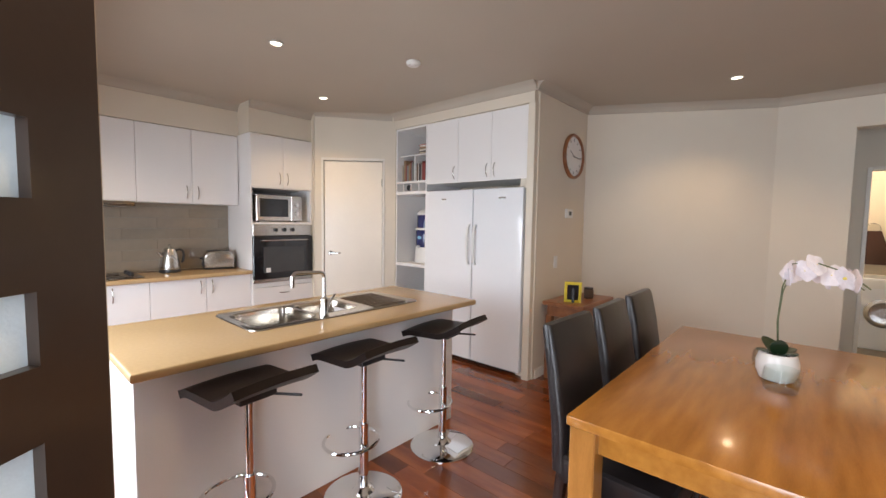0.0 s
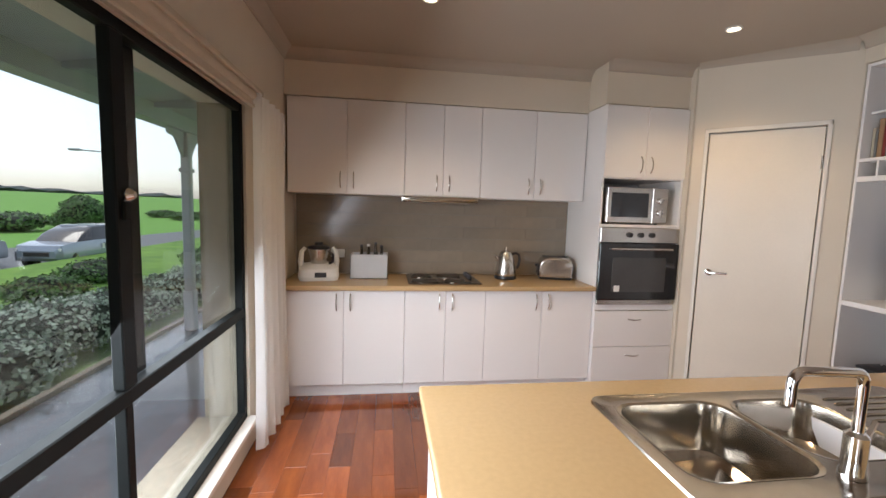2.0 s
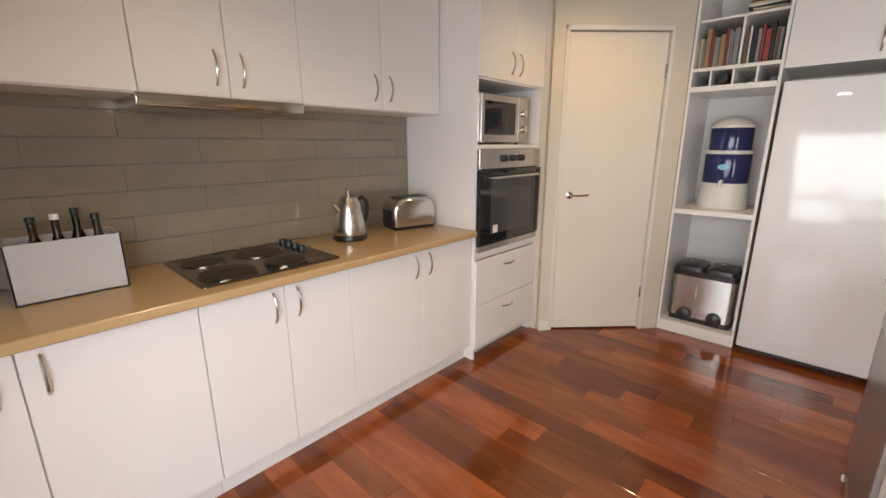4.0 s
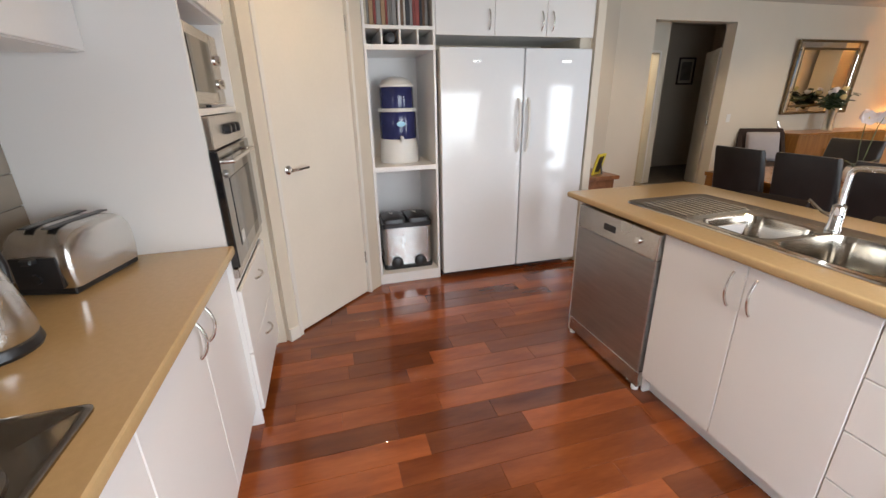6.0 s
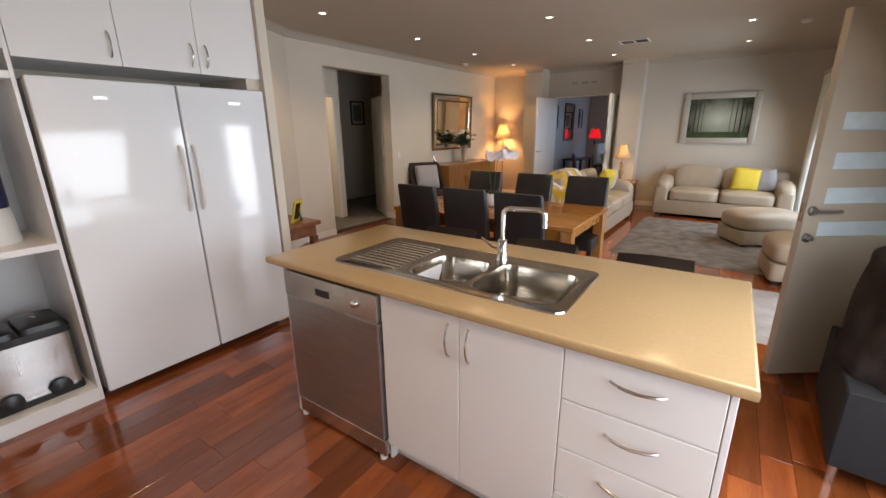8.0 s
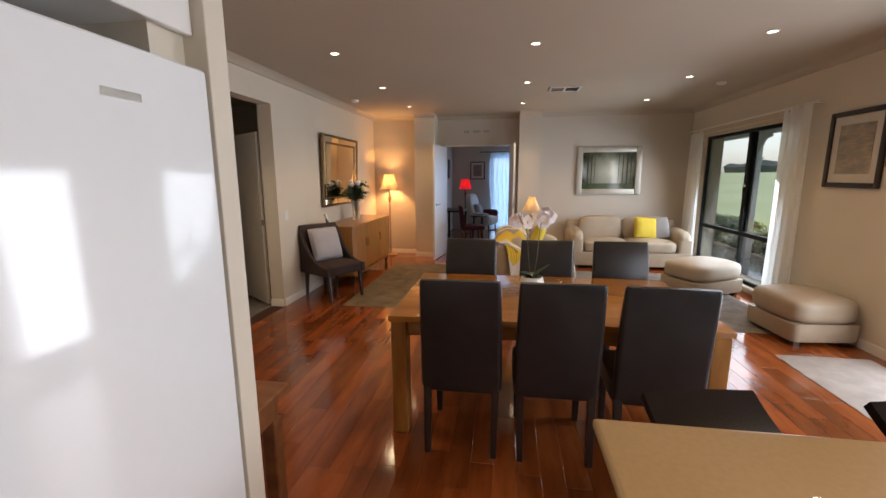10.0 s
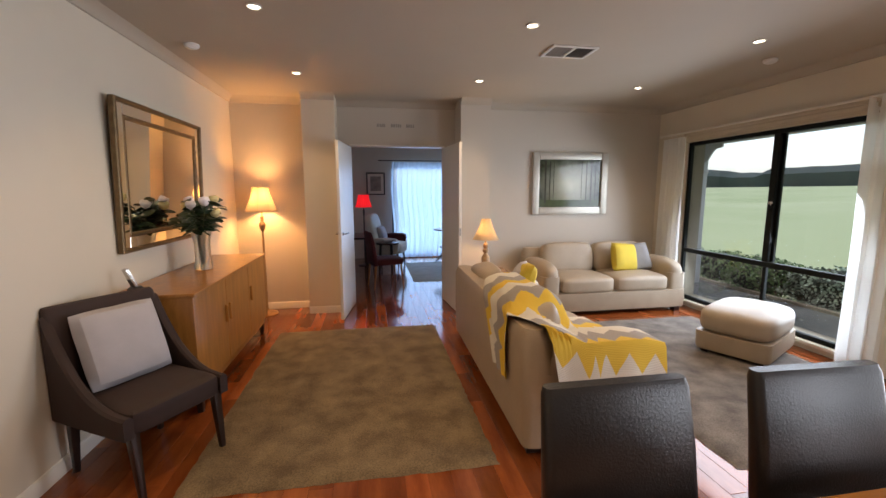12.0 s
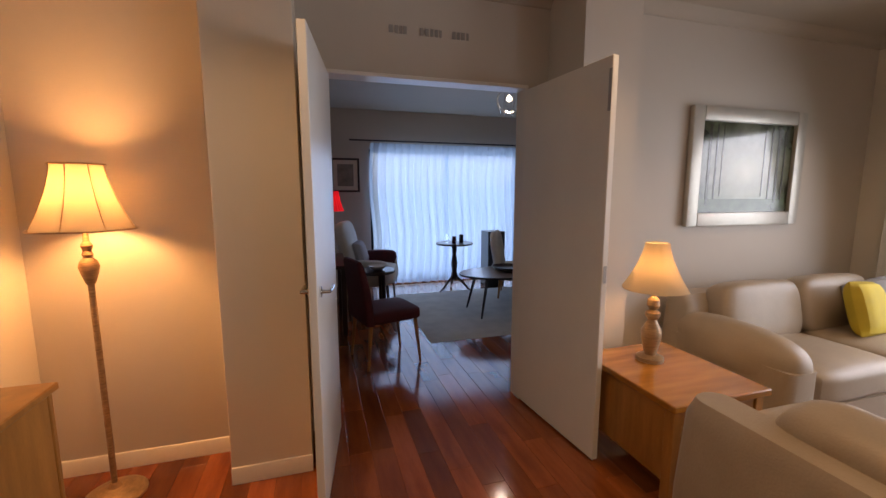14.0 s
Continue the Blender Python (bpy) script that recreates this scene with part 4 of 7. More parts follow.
part("deck", deck(), SINKSTEEL, sk)
for i in range(11):
    part("drainer_ridge", tube([(2.88, 5.66 + 0.036 * i, 0.003), (2.89, 5.66 + 0.036 * i, 0.0055), (3.15, 5.66 + 0.036 * i, 0.0055), (3.165, 5.66 + 0.036 * i, 0.003)], 0.0042, 8), SINKSTEEL, sk)
tp = thing("mixer_tap", pose(2.515, 5.655, 0.904, 0, 0, 8), "chrome square-bend mixer tap with side lever", "tap")
part("base", lathe([(0.028, 0), (0.028, 0.01), (0.024, 0.02), (0.024, 0.10), (0.016, 0.108), (0.001, 0.11)], 24), CHROME, tp)
neck = [(0, 0, 0.10), (0, 0, 0.22)] + [(-0.03 + 0.03 * math.cos(a), 0, 0.225 + 0.03 * math.sin(a)) for a in (0.4, 0.8, 1.2, 1.57)] + [(-0.17, 0.02, 0.262)] + \
       [(-0.17 - 0.03 * math.sin(a), 0.02, 0.232 + 0.03 * math.cos(a)) for a in (0.4, 0.8, 1.2, 1.57)] + [(-0.20, 0.02, 0.185)]
part("spout", tube(neck, 0.0115, 14), CHROME, tp)
part("lever", tube([(0.02, 0.0, 0.055), (0.05, 0.01, 0.068), (0.10, 0.02, 0.11)], 0.006, 8), CHROME, tp)


# bar stools
def bar_stool():
    s = thing("bar_stool", O, "chrome gas-lift bar stool with dark brown curved seat", "stool", "bar stools at the island")
    part("base", lathe([(0.205, 0.0), (0.205, 0.006), (0.19, 0.014), (0.06, 0.032), (0.045, 0.05), (0.03, 0.06), (0.001, 0.06)], 40), CHROME, s)
    part("column", lathe([(0.026, 0.055), (0.026, 0.40), (0.001, 0.40)], 20), CHROME, s)
    part("piston", lathe([(0.017, 0.40), (0.017, 0.745), (0.001, 0.745)], 16), CHROME, s)
    ring = [(0.14 * math.cos(a) + 0.10, 0.15 * math.sin(a), 0.27) for a in np.linspace(0, 2 * math.pi, 28, endpoint=False)]
    part("footrest", tube([tuple(float(c) for c in p) for p in ring], 0.009, 8, closed=True), CHROME, s)
    part("lever", tube([(0, 0, 0.75), (-0.06, -0.06, 0.74), (-0.15, -0.15, 0.725)], 0.006, 8), BLACK, s)

    def seat(u, v):
        x, y = (u - 0.5) * 0.41, (v - 0.5) * 0.36
        z = 0.785 + 0.010 * math.cos(y * 7) - 0.02 * x
        z += 0.07 * max(0, (-x - 0.06) / 0.145) ** 1.4 - 0.022 * max(0, (x - 0.12) / 0.09) ** 2
        return (x, y, z)
    bm = sheet(seat, 24, 12, 0.034)
    part("seat", bm, BROWNVINYL, s)
    part("seat_plate", boxes((-0.08, -0.08, 0.735, 0.08, 0.08, 0.768), bevel=0.004), BLACK, s)
    return s


first = bar_stool()
first.matrix_basis = pose(1.905, 5.25, 0.0, 0, 0, 97)
for x, y, a in ((2.50, 5.26, 94), (3.15, 5.28, 100)):
    copy_thing(first, pose(x, y, 0, 0, 0, a))


# ---- windows, blinds and curtains of the west wall ----
def window(name, y0, y1, z0, z1, mull, trans, label, gap):
    w = thing(name, O, label, "window", kind="structure")
    for nm, b in (("frame", (0.540, y0, z0, 0.585, y0 + 0.045, z1)), ("frame", (0.540, y1 - 0.045, z0, 0.585, y1, z1)), ("frame", (0.540, y0 + 0.045, z0, 0.585, y1 - 0.045, z0 + 0.05)),
                  ("frame", (0.540, y0 + 0.045, z1 - 0.045, 0.585, y1 - 0.045, z1)), ("transom", (0.540, y0 + 0.045, trans - 0.028, 0.588, y1 - 0.045, trans + 0.028)),
                  ("mullion", (0.550, mull - 0.035, trans + 0.03, 0.588, mull + 0.035, z1 - 0.045)), ("mullion", (0.515, mull + gap, trans + 0.03, 0.548, mull + gap + 0.06, z1 - 0.045)),
                  ("mullion", (0.54, mull - 0.02, z0 + 0.05, 0.58, mull + 0.02, trans - 0.03))):
        part(nm, boxes(b, bevel=0.004), ALU, w)
    for a, b, c, d in ((y0 + 0.045, mull, trans, z1), (mull, y1 - 0.045, trans, z1), (y0 + 0.045, mull, z0, trans), (mull, y1 - 0.045, z0, trans)):
        p = part("pane", boxes((0.545, a, c, 0.55, b, d), bevel=0), GLASS, w)
        p.visible_shadow = False
    part("window_sill", boxes((0.588, y0 - 0.02, z0 - 0.03, 0.645, y1 + 0.02, z0 + 0.002), bevel=0.004), TRIM, w)
    part("brick_sill", boxes((0.30, y0 + 0.002, z0 - 0.06, 0.538, y1 - 0.002, z0 + 0.012), bevel=0.006), BRICK, w)
    for a, b in ((y0 + 0.0005, y0 + 0.006), (y1 - 0.006, y1 - 0.0005)):
        part("brick_reveal", boxes((0.345, a, z0 + 0.013, 0.538, b, z1 - 0.001), bevel=0), BRICK, w)
    lt = part("latch", lathe([(0.001, 0), (0.022, 0), (0.022, 0.012), (0.010, 0.03), (0.001, 0.03)], 14), STEEL, w)
    lt.matrix_basis = pose(0.588, mull + 0.01, trans + 0.66, 0, 90, 0)
    part("catch", boxes((0.588, mull - 0.02, trans + 0.58, 0.603, mull + 0.015, trans + 0.64), bevel=0.004), ALU, w)


window("window_1", 5.1, 7.42, 0.2, 2.06, 6.305, 0.86, "wide dark aluminium kitchen window with sliding upper sashes", 0.10)
window("window_2", -1.08, 1.15, 0.09, 2.17, 0.14, 0.75, "wide dark aluminium living room window with sliding sashes", 0.0)
BLIND = mat("beige_blind", (0.50, 0.43, 0.33), 0.7, var=0.06, scale=8, bump=0.15, bscale=220)
for nm, y0, y1, z in (("roller_blind", 5.02, 7.44, 2.07), ("roller_blind", -1.05, 1.12, 2.20)):
    rb = thing(nm, pose(0.6, (y0 + y1) / 2, z), "beige roller blind rolled up above the window", "blind", "roller blinds")
    L = (y1 - y0) / 2
    r = part("roll", lathe([(0.001, -L), (0.03, -L), (0.03, L), (0.001, L)], 18), BLIND, rb)
    r.matrix_basis = pose(0.055, 0, 0.03, 90, 0, 0)
    part("head_rail", boxes((0.002, -L - 0.01, 0.045, 0.095, L + 0.01, 0.075), bevel=0.004), BLIND, rb)
    part("bottom_bar", boxes((0.06, -L + 0.01, -0.04, 0.075, L - 0.01, -0.018), bevel=0.004), BLIND, rb)
    part("cloth", boxes((0.066, -L + 0.01, -0.02, 0.069, L - 0.01, 0.02), bevel=0), BLIND, rb)


def curtain(y0, y1, z0, z1, x, folds, material, label, bunch=0.035, along="y", seed=0):
    rnd = random.Random(seed)
    ph = [rnd.uniform(0, 6.28) for _ in range(4)]

    def fn(u, v):
        s = y0 + (y1 - y0) * (u + 0.01 * math.sin(7 * v + ph[3]))
        flare = 0.55 + 0.45 * v
        d = bunch * flare * (math.sin(u * folds * 6.283 + ph[0] + 0.5 * math.sin(3 * v)) + 0.35 * math.sin(u * folds * 14.3 + ph[1] + v))
        z = z1 + (z0 - z1) * v
        return (x + d, s, z) if along == "y" else (s, x + d, z)
    return solo("curtain", sheet(fn, int(folds * 14), 14, 0), material, label, "curtain")


curtain(7.33, 7.98, 0.03, 2.12, 0.685, 5, SHEER, "white sheer curtain drawn to the side of the kitchen window", 0.03)
curtain(-1.42, -1.02, 0.03, 2.24, 0.70, 4, SHEER, "white sheer curtain bunched beside the living room window", 0.035, seed=2)
curtain(1.02, 1.46, 0.03, 2.30, 0.70, 4, SHEER, "white sheer curtain bunched beside the living room window", 0.035, seed=3)
rod = thing("curtain_rod", pose(0.70, 0.02, 2.29), "slim white curtain rod with brackets over the window", "curtain rod")
part("rod", tube([(0, -1.5, 0), (0, 1.5, 0)], 0.011, 10), TRIM, rod)
for s in (-1.42, 1.42):
    part("bracket", tube([(-0.1, s, 0), (0, s, 0)], 0.008, 8), TRIM, rod)
    part("finial", lathe([(0.001, -0.02), (0.018, -0.012), (0.018, 0.012), (0.001, 0.02)], 12, (0, s * 1.06, 0)), TRIM, rod)

# ---- front door ----
fd = thing("door_front", O, "open entry door, beige inside and dark brown outside, with four glazed slots", "door", kind="structure")
part("jamb", boxes((0.40, 2.86, 0, 0.64, 2.93, 2.13), bevel=0.003), TRIM, fd)
part("jamb", boxes((0.40, 3.80, 0, 0.64, 3.86, 2.13), bevel=0.003), TRIM, fd)
part("head", boxes((0.40, 2.93, 2.08, 0.64, 3.80, 2.13), bevel=0.003), TRIM, fd)
part("architrave", boxes((0.602, 2.80, 0, 0.618, 2.87, 2.20), (0.602, 3.85, 0, 0.618, 3.92, 2.20), (0.602, 2.87, 2.12, 0.618, 3.85, 2.20), bevel=0.003), TRIM, fd)
part("sill", boxes((0.36, 2.93, -0.006, 0.6, 3.80, 0.015), bevel=0.003), STEEL, fd)
leaf = part("door_leaf", bmesh.new(), DOORP, fd)
DH = pose(0.655, 3.825, 0, 0, 0, 36.5)
leaf.matrix_basis = DH
DBROWN = mat("dark_brown_door", (0.030, 0.018, 0.012), 0.3, var=0.15, scale=3, bump=0.03, bscale=60, coat=0.2)
DBEIGE = mat("beige_door", (0.46, 0.40, 0.31), 0.3, var=0.05, scale=2, coat=0.15)
SL = [(1.485, 1.58), (1.28, 1.372), (1.09, 1.182), (0.90, 0.99)]
rows_z = [0.012, 0.90, 0.99, 1.09, 1.182, 1.28, 1.372, 1.485, 1.58, 2.075]
solid = [(0.0, 0.012, 0.14, 2.075), (0.728, 0.012, 0.82, 2.075)] + [(0.14, rows_z[i], 0.728, rows_z[i + 1]) for i in range(0, 10, 2)]
for nm, ya, yb, mt in (("outer_skin", 0.0, 0.021, DBROWN), ("inner_skin", 0.021, 0.042, DBEIGE)):
    part(nm, boxes(*[(x0, ya, z0, x1, yb, z1) for x0, z0, x1, z1 in solid], bevel=0), mt, leaf)
part("door_edge", boxes((0.82, 0.001, 0.012, 0.8225, 0.041, 2.075), bevel=0), DBEIGE, leaf)
for z0, z1 in SL:
    part("pane", boxes((0.14, 0.017, z0, 0.728, 0.024, z1), bevel=0), FROST, leaf, "frosted glass slot")
for z, r in ((1.055, 0.028), (0.90, 0.026)):
    ro = part("handle" if z > 1 else "lock", lathe([(0.001, 0), (r, 0), (r, 0.01), (0.012, 0.014), (0.010, 0.045), (0.001, 0.045)], 18), DWSTEEL, leaf)
    ro.matrix_basis = pose(0.785, 0.042, z, -90, 0, 0)
    if z > 1:
        part("lever", tube([(0, 0, 0.04), (-0.03, 0, 0.046), (-0.13, 0, 0.046)], 0.009, 10), DWSTEEL, ro)
part("latch_plate", boxes((0.8215, 0.01, 0.99, 0.8245, 0.032, 1.10), bevel=0), STEEL, leaf)

# dark stand by the entry, hung with dark fabric
cs = thing("hall_stand", pose(0.90, 4.86, 0.0, 0, 0, -4), "low dark stand heaped with dark patterned cloth beside the entry", "stand")
for x in (-0.2, 0.17):
    for y in (-0.36, 0.34):
        part("leg", boxes((x, y, 0.0, x + 0.03, y + 0.03, 0.10), bevel=0.003), STEEL, cs)
part("carcass", boxes((-0.22, -0.38, 0.09, 0.21, 0.38, 0.46), bevel=0.006), mat("grey_slate_cloth", (0.007, 0.006, 0.007), 0.95, var=0.2, scale=9, bump=0.3, bscale=150), cs)
CLOTHD = mat("dark_patterned_cloth", (0.012, 0.010, 0.012), 0.75, var=0.3, scale=7, other=(0.05, 0.036, 0.03), bump=0.3, bscale=120)
CLOTHD.node_tree.nodes["Principled BSDF"].inputs["Specular IOR Level"].default_value = 0.15


def heap(u, v):
    a, b = u * 6.283, v
    r = 1 - 0.25 * b + 0.05 * math.sin(5 * a + 4 * b) + 0.03 * math.sin(11 * a - 3 * b)
    return (0.235 * r * math.cos(a), 0.36 * r * math.sin(a), 0.44 + 0.48 * b + 0.03 * math.sin(3 * a + 2 * b))


part("cloth", sheet(heap, 48, 14, 0), CLOTHD, cs)
part("top", cushion(0.36, 0.55, 0.16, (0, 0, 0.90), 0.5, 8), CLOTHD, cs)

# ---- fittings on the ceiling ----
GLOWD = glow("downlight_glow", (1.0, 0.86, 0.60), 9.0)
for lx, ly in DOWNLIGHTS:
    d = thing("downlight", pose(lx, ly, 2.70), "small round recessed ceiling downlight, switched on", "downlight", "ceiling downlights")
    part("rim", lathe([(0.048, -0.0005), (0.050, -0.006), (0.040, -0.010), (0.036, -0.004), (0.036, -0.0005)], 24), WHITE, d)
    part("bulb", lathe([(0.035, -0.003), (0.001, -0.004)], 20), GLOWD, d)
# dark slats and black backing paint in the shade between the louvres
VENTSHADE = mat("vent_shade", (0.20, 0.17, 0.14), 0.5, var=0.1, scale=20)
vt = thing("ceiling_vent", pose(3.08, 0.46, 2.70), "square white ceiling air vent with angled louvres", "vent")
part("frame", boxes((-0.2, -0.14, -0.014, 0.2, -0.115, -0.001), (-0.2, 0.115, -0.014, 0.2, 0.14, -0.001), (-0.2, -0.115, -0.014, -0.175, 0.115, -0.001), (0.175, -0.115, -0.014, 0.2, 0.115, -0.001),
     (-0.012, -0.115, -0.014, 0.012, 0.115, -0.001), bevel=0.002), PLASTIC, vt)
part("backing", boxes((-0.175, -0.115, -0.003, 0.175, 0.115, -0.001), bevel=0), BLACK, vt)
for k in range(8):
    for s in (-1, 1):
        sl = part("slat", boxes((-0.075, -0.006, -0.001, 0.075, 0.006, 0.001), bevel=0), VENTSHADE, vt)
        sl.matrix_basis = pose(s * 0.094, -0.10 + 0.0285 * k, -0.009, 40 * s, 0, 0)
for x, y in ((6.13, 0.13), (3.5, 5.95), (1.2, 0.55)):
    sd = thing("smoke_detector", pose(x, y, 2.70), "flat round white smoke detector on the ceiling", "smoke detector", "smoke detectors")
    part("body", lathe([(0.055, -0.0005), (0.058, -0.012), (0.045, -0.03), (0.001, -0.032)], 28), PLASTIC, sd)
    part("grille", lathe([(0.030, -0.031), (0.030, -0.036), (0.001, -0.037)], 20), PLASTIC, sd)

# ---- wall by the fridge: clock, thermostat, switch, console ----
ck2 = thing("wall_clock", pose(5.26, 5.42, 2.14, 90, 0, 0), "round white wall clock with dark timber rim", "clock")
part("rim", lathe([(0.20, 0.0), (0.225, 0.0), (0.228, 0.02), (0.215, 0.035), (0.20, 0.03), (0.198, 0.012), (0.001, 0.011)], 48), REDWOOD, ck2)
part("face", lathe([(0.198, 0.010), (0.198, 0.0135), (0.001, 0.014)], 48), WHITE, ck2)
for k in range(12):
    o = part("hour_mark", boxes((-0.004, 0.15, 0.0135, 0.004, 0.18, 0.0155), bevel=0), BLACK, ck2)
    o.matrix_basis = pose(0, 0, 0, 0, 0, 30 * k)
for L, a in ((0.10, 60), (0.15, -95)):
    o = part("pointer", boxes((-0.004, -0.02, 0.016, 0.004, L, 0.018), bevel=0), BLACK, ck2)
    o.matrix_basis = pose(0, 0, 0, 0, 0, a)
th = thing("thermostat", pose(5.20, 5.42, 1.56), "small white wall thermostat with grey screen", "thermostat")
part("body", boxes((-0.07, -0.024, -0.045, 0.07, 0, 0.045), bevel=0.006, seg=2), PLASTIC, th)
part("screen", boxes((-0.03, -0.026, -0.02, 0.03, -0.024, 0.02), bevel=0), mat("lcd", (0.12, 0.13, 0.12), 0.2), th)
for x, y, z, m in ((4.95, 5.42, 1.08, 0), (6.45, 1.78, 1.09, -90)):
    sw = thing("light_switch", pose(x, y, z, 0, 0, m), "white plastic light switch plate on the wall", "switch", "light switches")
    part("plate", boxes((-0.036, -0.009, -0.058, 0.036, 0, 0.058), bevel=0.003), PLASTIC, sw)
    part("rocker", boxes((-0.008, -0.013, -0.012, 0.008, -0.009, 0.012), bevel=0.001), PLASTIC, sw)
cn = thing("console_table", pose(5.02, 5.19, 0.0), "small red-brown timber side table against the wall", "side table")
part("tabletop", boxes((-0.36, -0.2, 0.70, 0.36, 0.2, 0.735), bevel=0.005), REDWOOD, cn)
part("apron", boxes((-0.32, -0.17, 0.60, 0.32, -0.15, 0.70), (-0.32, 0.15, 0.60, 0.32, 0.17, 0.70), (-0.32, -0.15, 0.60, -0.30, 0.15, 0.70), (0.30, -0.15, 0.60, 0.32, 0.15, 0.70), bevel=0.002), REDWOOD, cn)
for x in (-0.33, 0.27):
    for y in (-0.18, 0.12):
        part("leg", boxes((x, y, 0, x + 0.06, y + 0.06, 0.60), bevel=0.005), REDWOOD, cn)
YEL = mat("yellow_card", (0.75, 0.60, 0.06), 0.5, var=0.08, scale=10)
pf = thing("photo_frame", pose(4.80, 5.16, 0.735, 0, 0, 118), "bright yellow photo frame leaning back on the side table", "photo frame")
for b in ((-0.075, -0.008, 0, -0.05, 0.008, 0.20), (0.05, -0.008, 0, 0.075, 0.008, 0.20), (-0.05, -0.008, 0, 0.05, 0.008, 0.025), (-0.05, -0.008, 0.175, 0.05, 0.008, 0.20)):
    part("frame_side", boxes(b, bevel=0.002), YEL, pf).matrix_basis = pose(0, 0, 0, -14, 0, 0)
part("picture", boxes((-0.05, -0.004, 0.025, 0.05, 0.004, 0.175), bevel=0), BLACK, pf).matrix_basis = pose(0, 0, 0, -14, 0, 0)
part("strut", boxes((-0.012, 0.03, 0.0, 0.012, 0.036, 0.14), bevel=0.001), BLACK, pf).matrix_basis = pose(0, 0.03, 0, 12, 0, 0)
jr = thing("jar", pose(5.12, 5.14, 0.735), "small dark jar on the side table", "jar")
part("body", lathe([(0.04, 0), (0.045, 0.01), (0.045, 0.08), (0.038, 0.09), (0.001, 0.09)], 20), mat("brown_pot", (0.10, 0.06, 0.04), 0.4), jr)
part("lid", lathe([(0.042, 0.09), (0.042, 0.105), (0.001, 0.108)], 20), DARKWOOD, jr)


# ---- dining set ----
tb = thing("dining_table", pose(3.55, 3.65, 0.0), "honey oak dining table with square legs", "table")
part("tabletop", boxes((-0.93, -0.55, 0.715, 0.93, 0.55, 0.752), bevel=0.006, seg=2), OAK, tb)
for b in ((-0.86, -0.50, 0.62, 0.86, -0.475, 0.714), (-0.86, 0.475, 0.62, 0.86, 0.50, 0.714), (-0.88, -0.475, 0.62, -0.855, 0.475, 0.714), (0.855, -0.475, 0.62, 0.88, 0.475, 0.714)):
    part("apron", boxes(b, bevel=0.002), OAK, tb)
for x in (-0.92, 0.825):
    for y in (-0.54, 0.445):
        part("leg", boxes((x, y, 0.0, x + 0.095, y + 0.095, 0.714), bevel=0.005), OAKY, tb)


def dining_chair():
    c = thing("dining_chair", O, "black leather high-back dining chair with dark legs", "chair", "chairs round the dining table")
    part("seat", cushion(0.45, 0.46, 0.13, (0, 0.0, 0.42), 0.42, 10, crown=0.015, power=9), LEATHER, c)
    rings = []
    for z, y, w, t in ((0.40, -0.215, 0.22, 0.032), (0.60, -0.225, 0.222, 0.034), (0.85, -0.262, 0.218, 0.030), (1.0, -0.292, 0.212, 0.026), (1.022, -0.297, 0.206, 0.018)):
        rings.append(rrect(0, y, 2 * w, 2 * t, t * 0.8, z, 5))
    part("backrest", loft(rings), LEATHER, c)
    for sx in (-1, 1):
        part("leg", loft([rrect(sx * 0.185, 0.185, 0.034, 0.034, 0.004, 0, 3), rrect(sx * 0.19, 0.19, 0.045, 0.045, 0.004, 0.37, 3)]), DARKWOOD, c)
        part("leg", loft([rrect(sx * 0.185, -0.25, 0.034, 0.034, 0.004, 0, 3), rrect(sx * 0.19, -0.20, 0.045, 0.045, 0.004, 0.42, 3)]), DARKWOOD, c)
    return c


c0 = dining_chair()
c0.matrix_basis = pose(4.04, 4.08, 0, 0, 0, 180)
for x, y, a in ((3.53, 4.08, 181), (3.01, 4.09, 178), (4.10, 3.22, 0), (3.48, 3.23, -2), (2.88, 3.22, 1)):
    copy_thing(c0, pose(x, y, 0, 0, 0, a))

LEAF = mat("orchid_leaf", (0.018, 0.040, 0.016), 0.35, var=0.25, scale=12, coat=0.2)
PETAL = mat("white_petal", (0.80, 0.74, 0.76), 0.55, var=0.06, scale=20)
STEM = mat("green_stem", (0.10, 0.12, 0.05), 0.5, var=0.2, scale=20)
SOIL = mat("bark_mix", (0.06, 0.035, 0.02), 0.9, var=0.4, scale=60, bump=0.6, bscale=90)
GLS = clear("clear_glass", (0.97, 0.98, 0.97))


def leaf_blade(length, width, droop, lift):
    def fn(u, v):
        w = width * math.sin(math.pi * min(1, 0.06 + 0.94 * u)) ** 0.6
        y = (v - 0.5) * w
        return (length * u * math.cos(lift * (1 - u)), y, length * (u * math.sin(lift) - droop * u * u) + 0.10 * abs(v - 0.5) * w)
    return sheet(fn, 10, 6, 0.003)


oc = thing("orchid", pose(3.63, 3.64, 0.752), "white moth orchid in a round white pot on the table", "plant")
part("pot", lathe([(0.045, 0.0), (0.066, 0.01), (0.082, 0.05), (0.082, 0.09), (0.072, 0.125), (0.066, 0.13), (0.064, 0.11), (0.001, 0.108)], 36), WHITE, oc)
part("soil", lathe([(0.063, 0.105), (0.05, 0.114), (0.001, 0.116)], 20), SOIL, oc)
for a, L, dr, li in ((35, 0.15, 0.25, 1.1), (110, 0.12, 0.4, 0.8), (185, 0.16, 0.05, 1.3), (250, 0.11, 0.4, 0.9), (320, 0.13, 0.4, 0.9)):
    part("leaf", leaf_blade(L * 0.72, 0.066, dr, li), LEAF, oc).matrix_basis = pose(0, 0, 0.11, 0, 0, a)
rnd = random.Random(7)
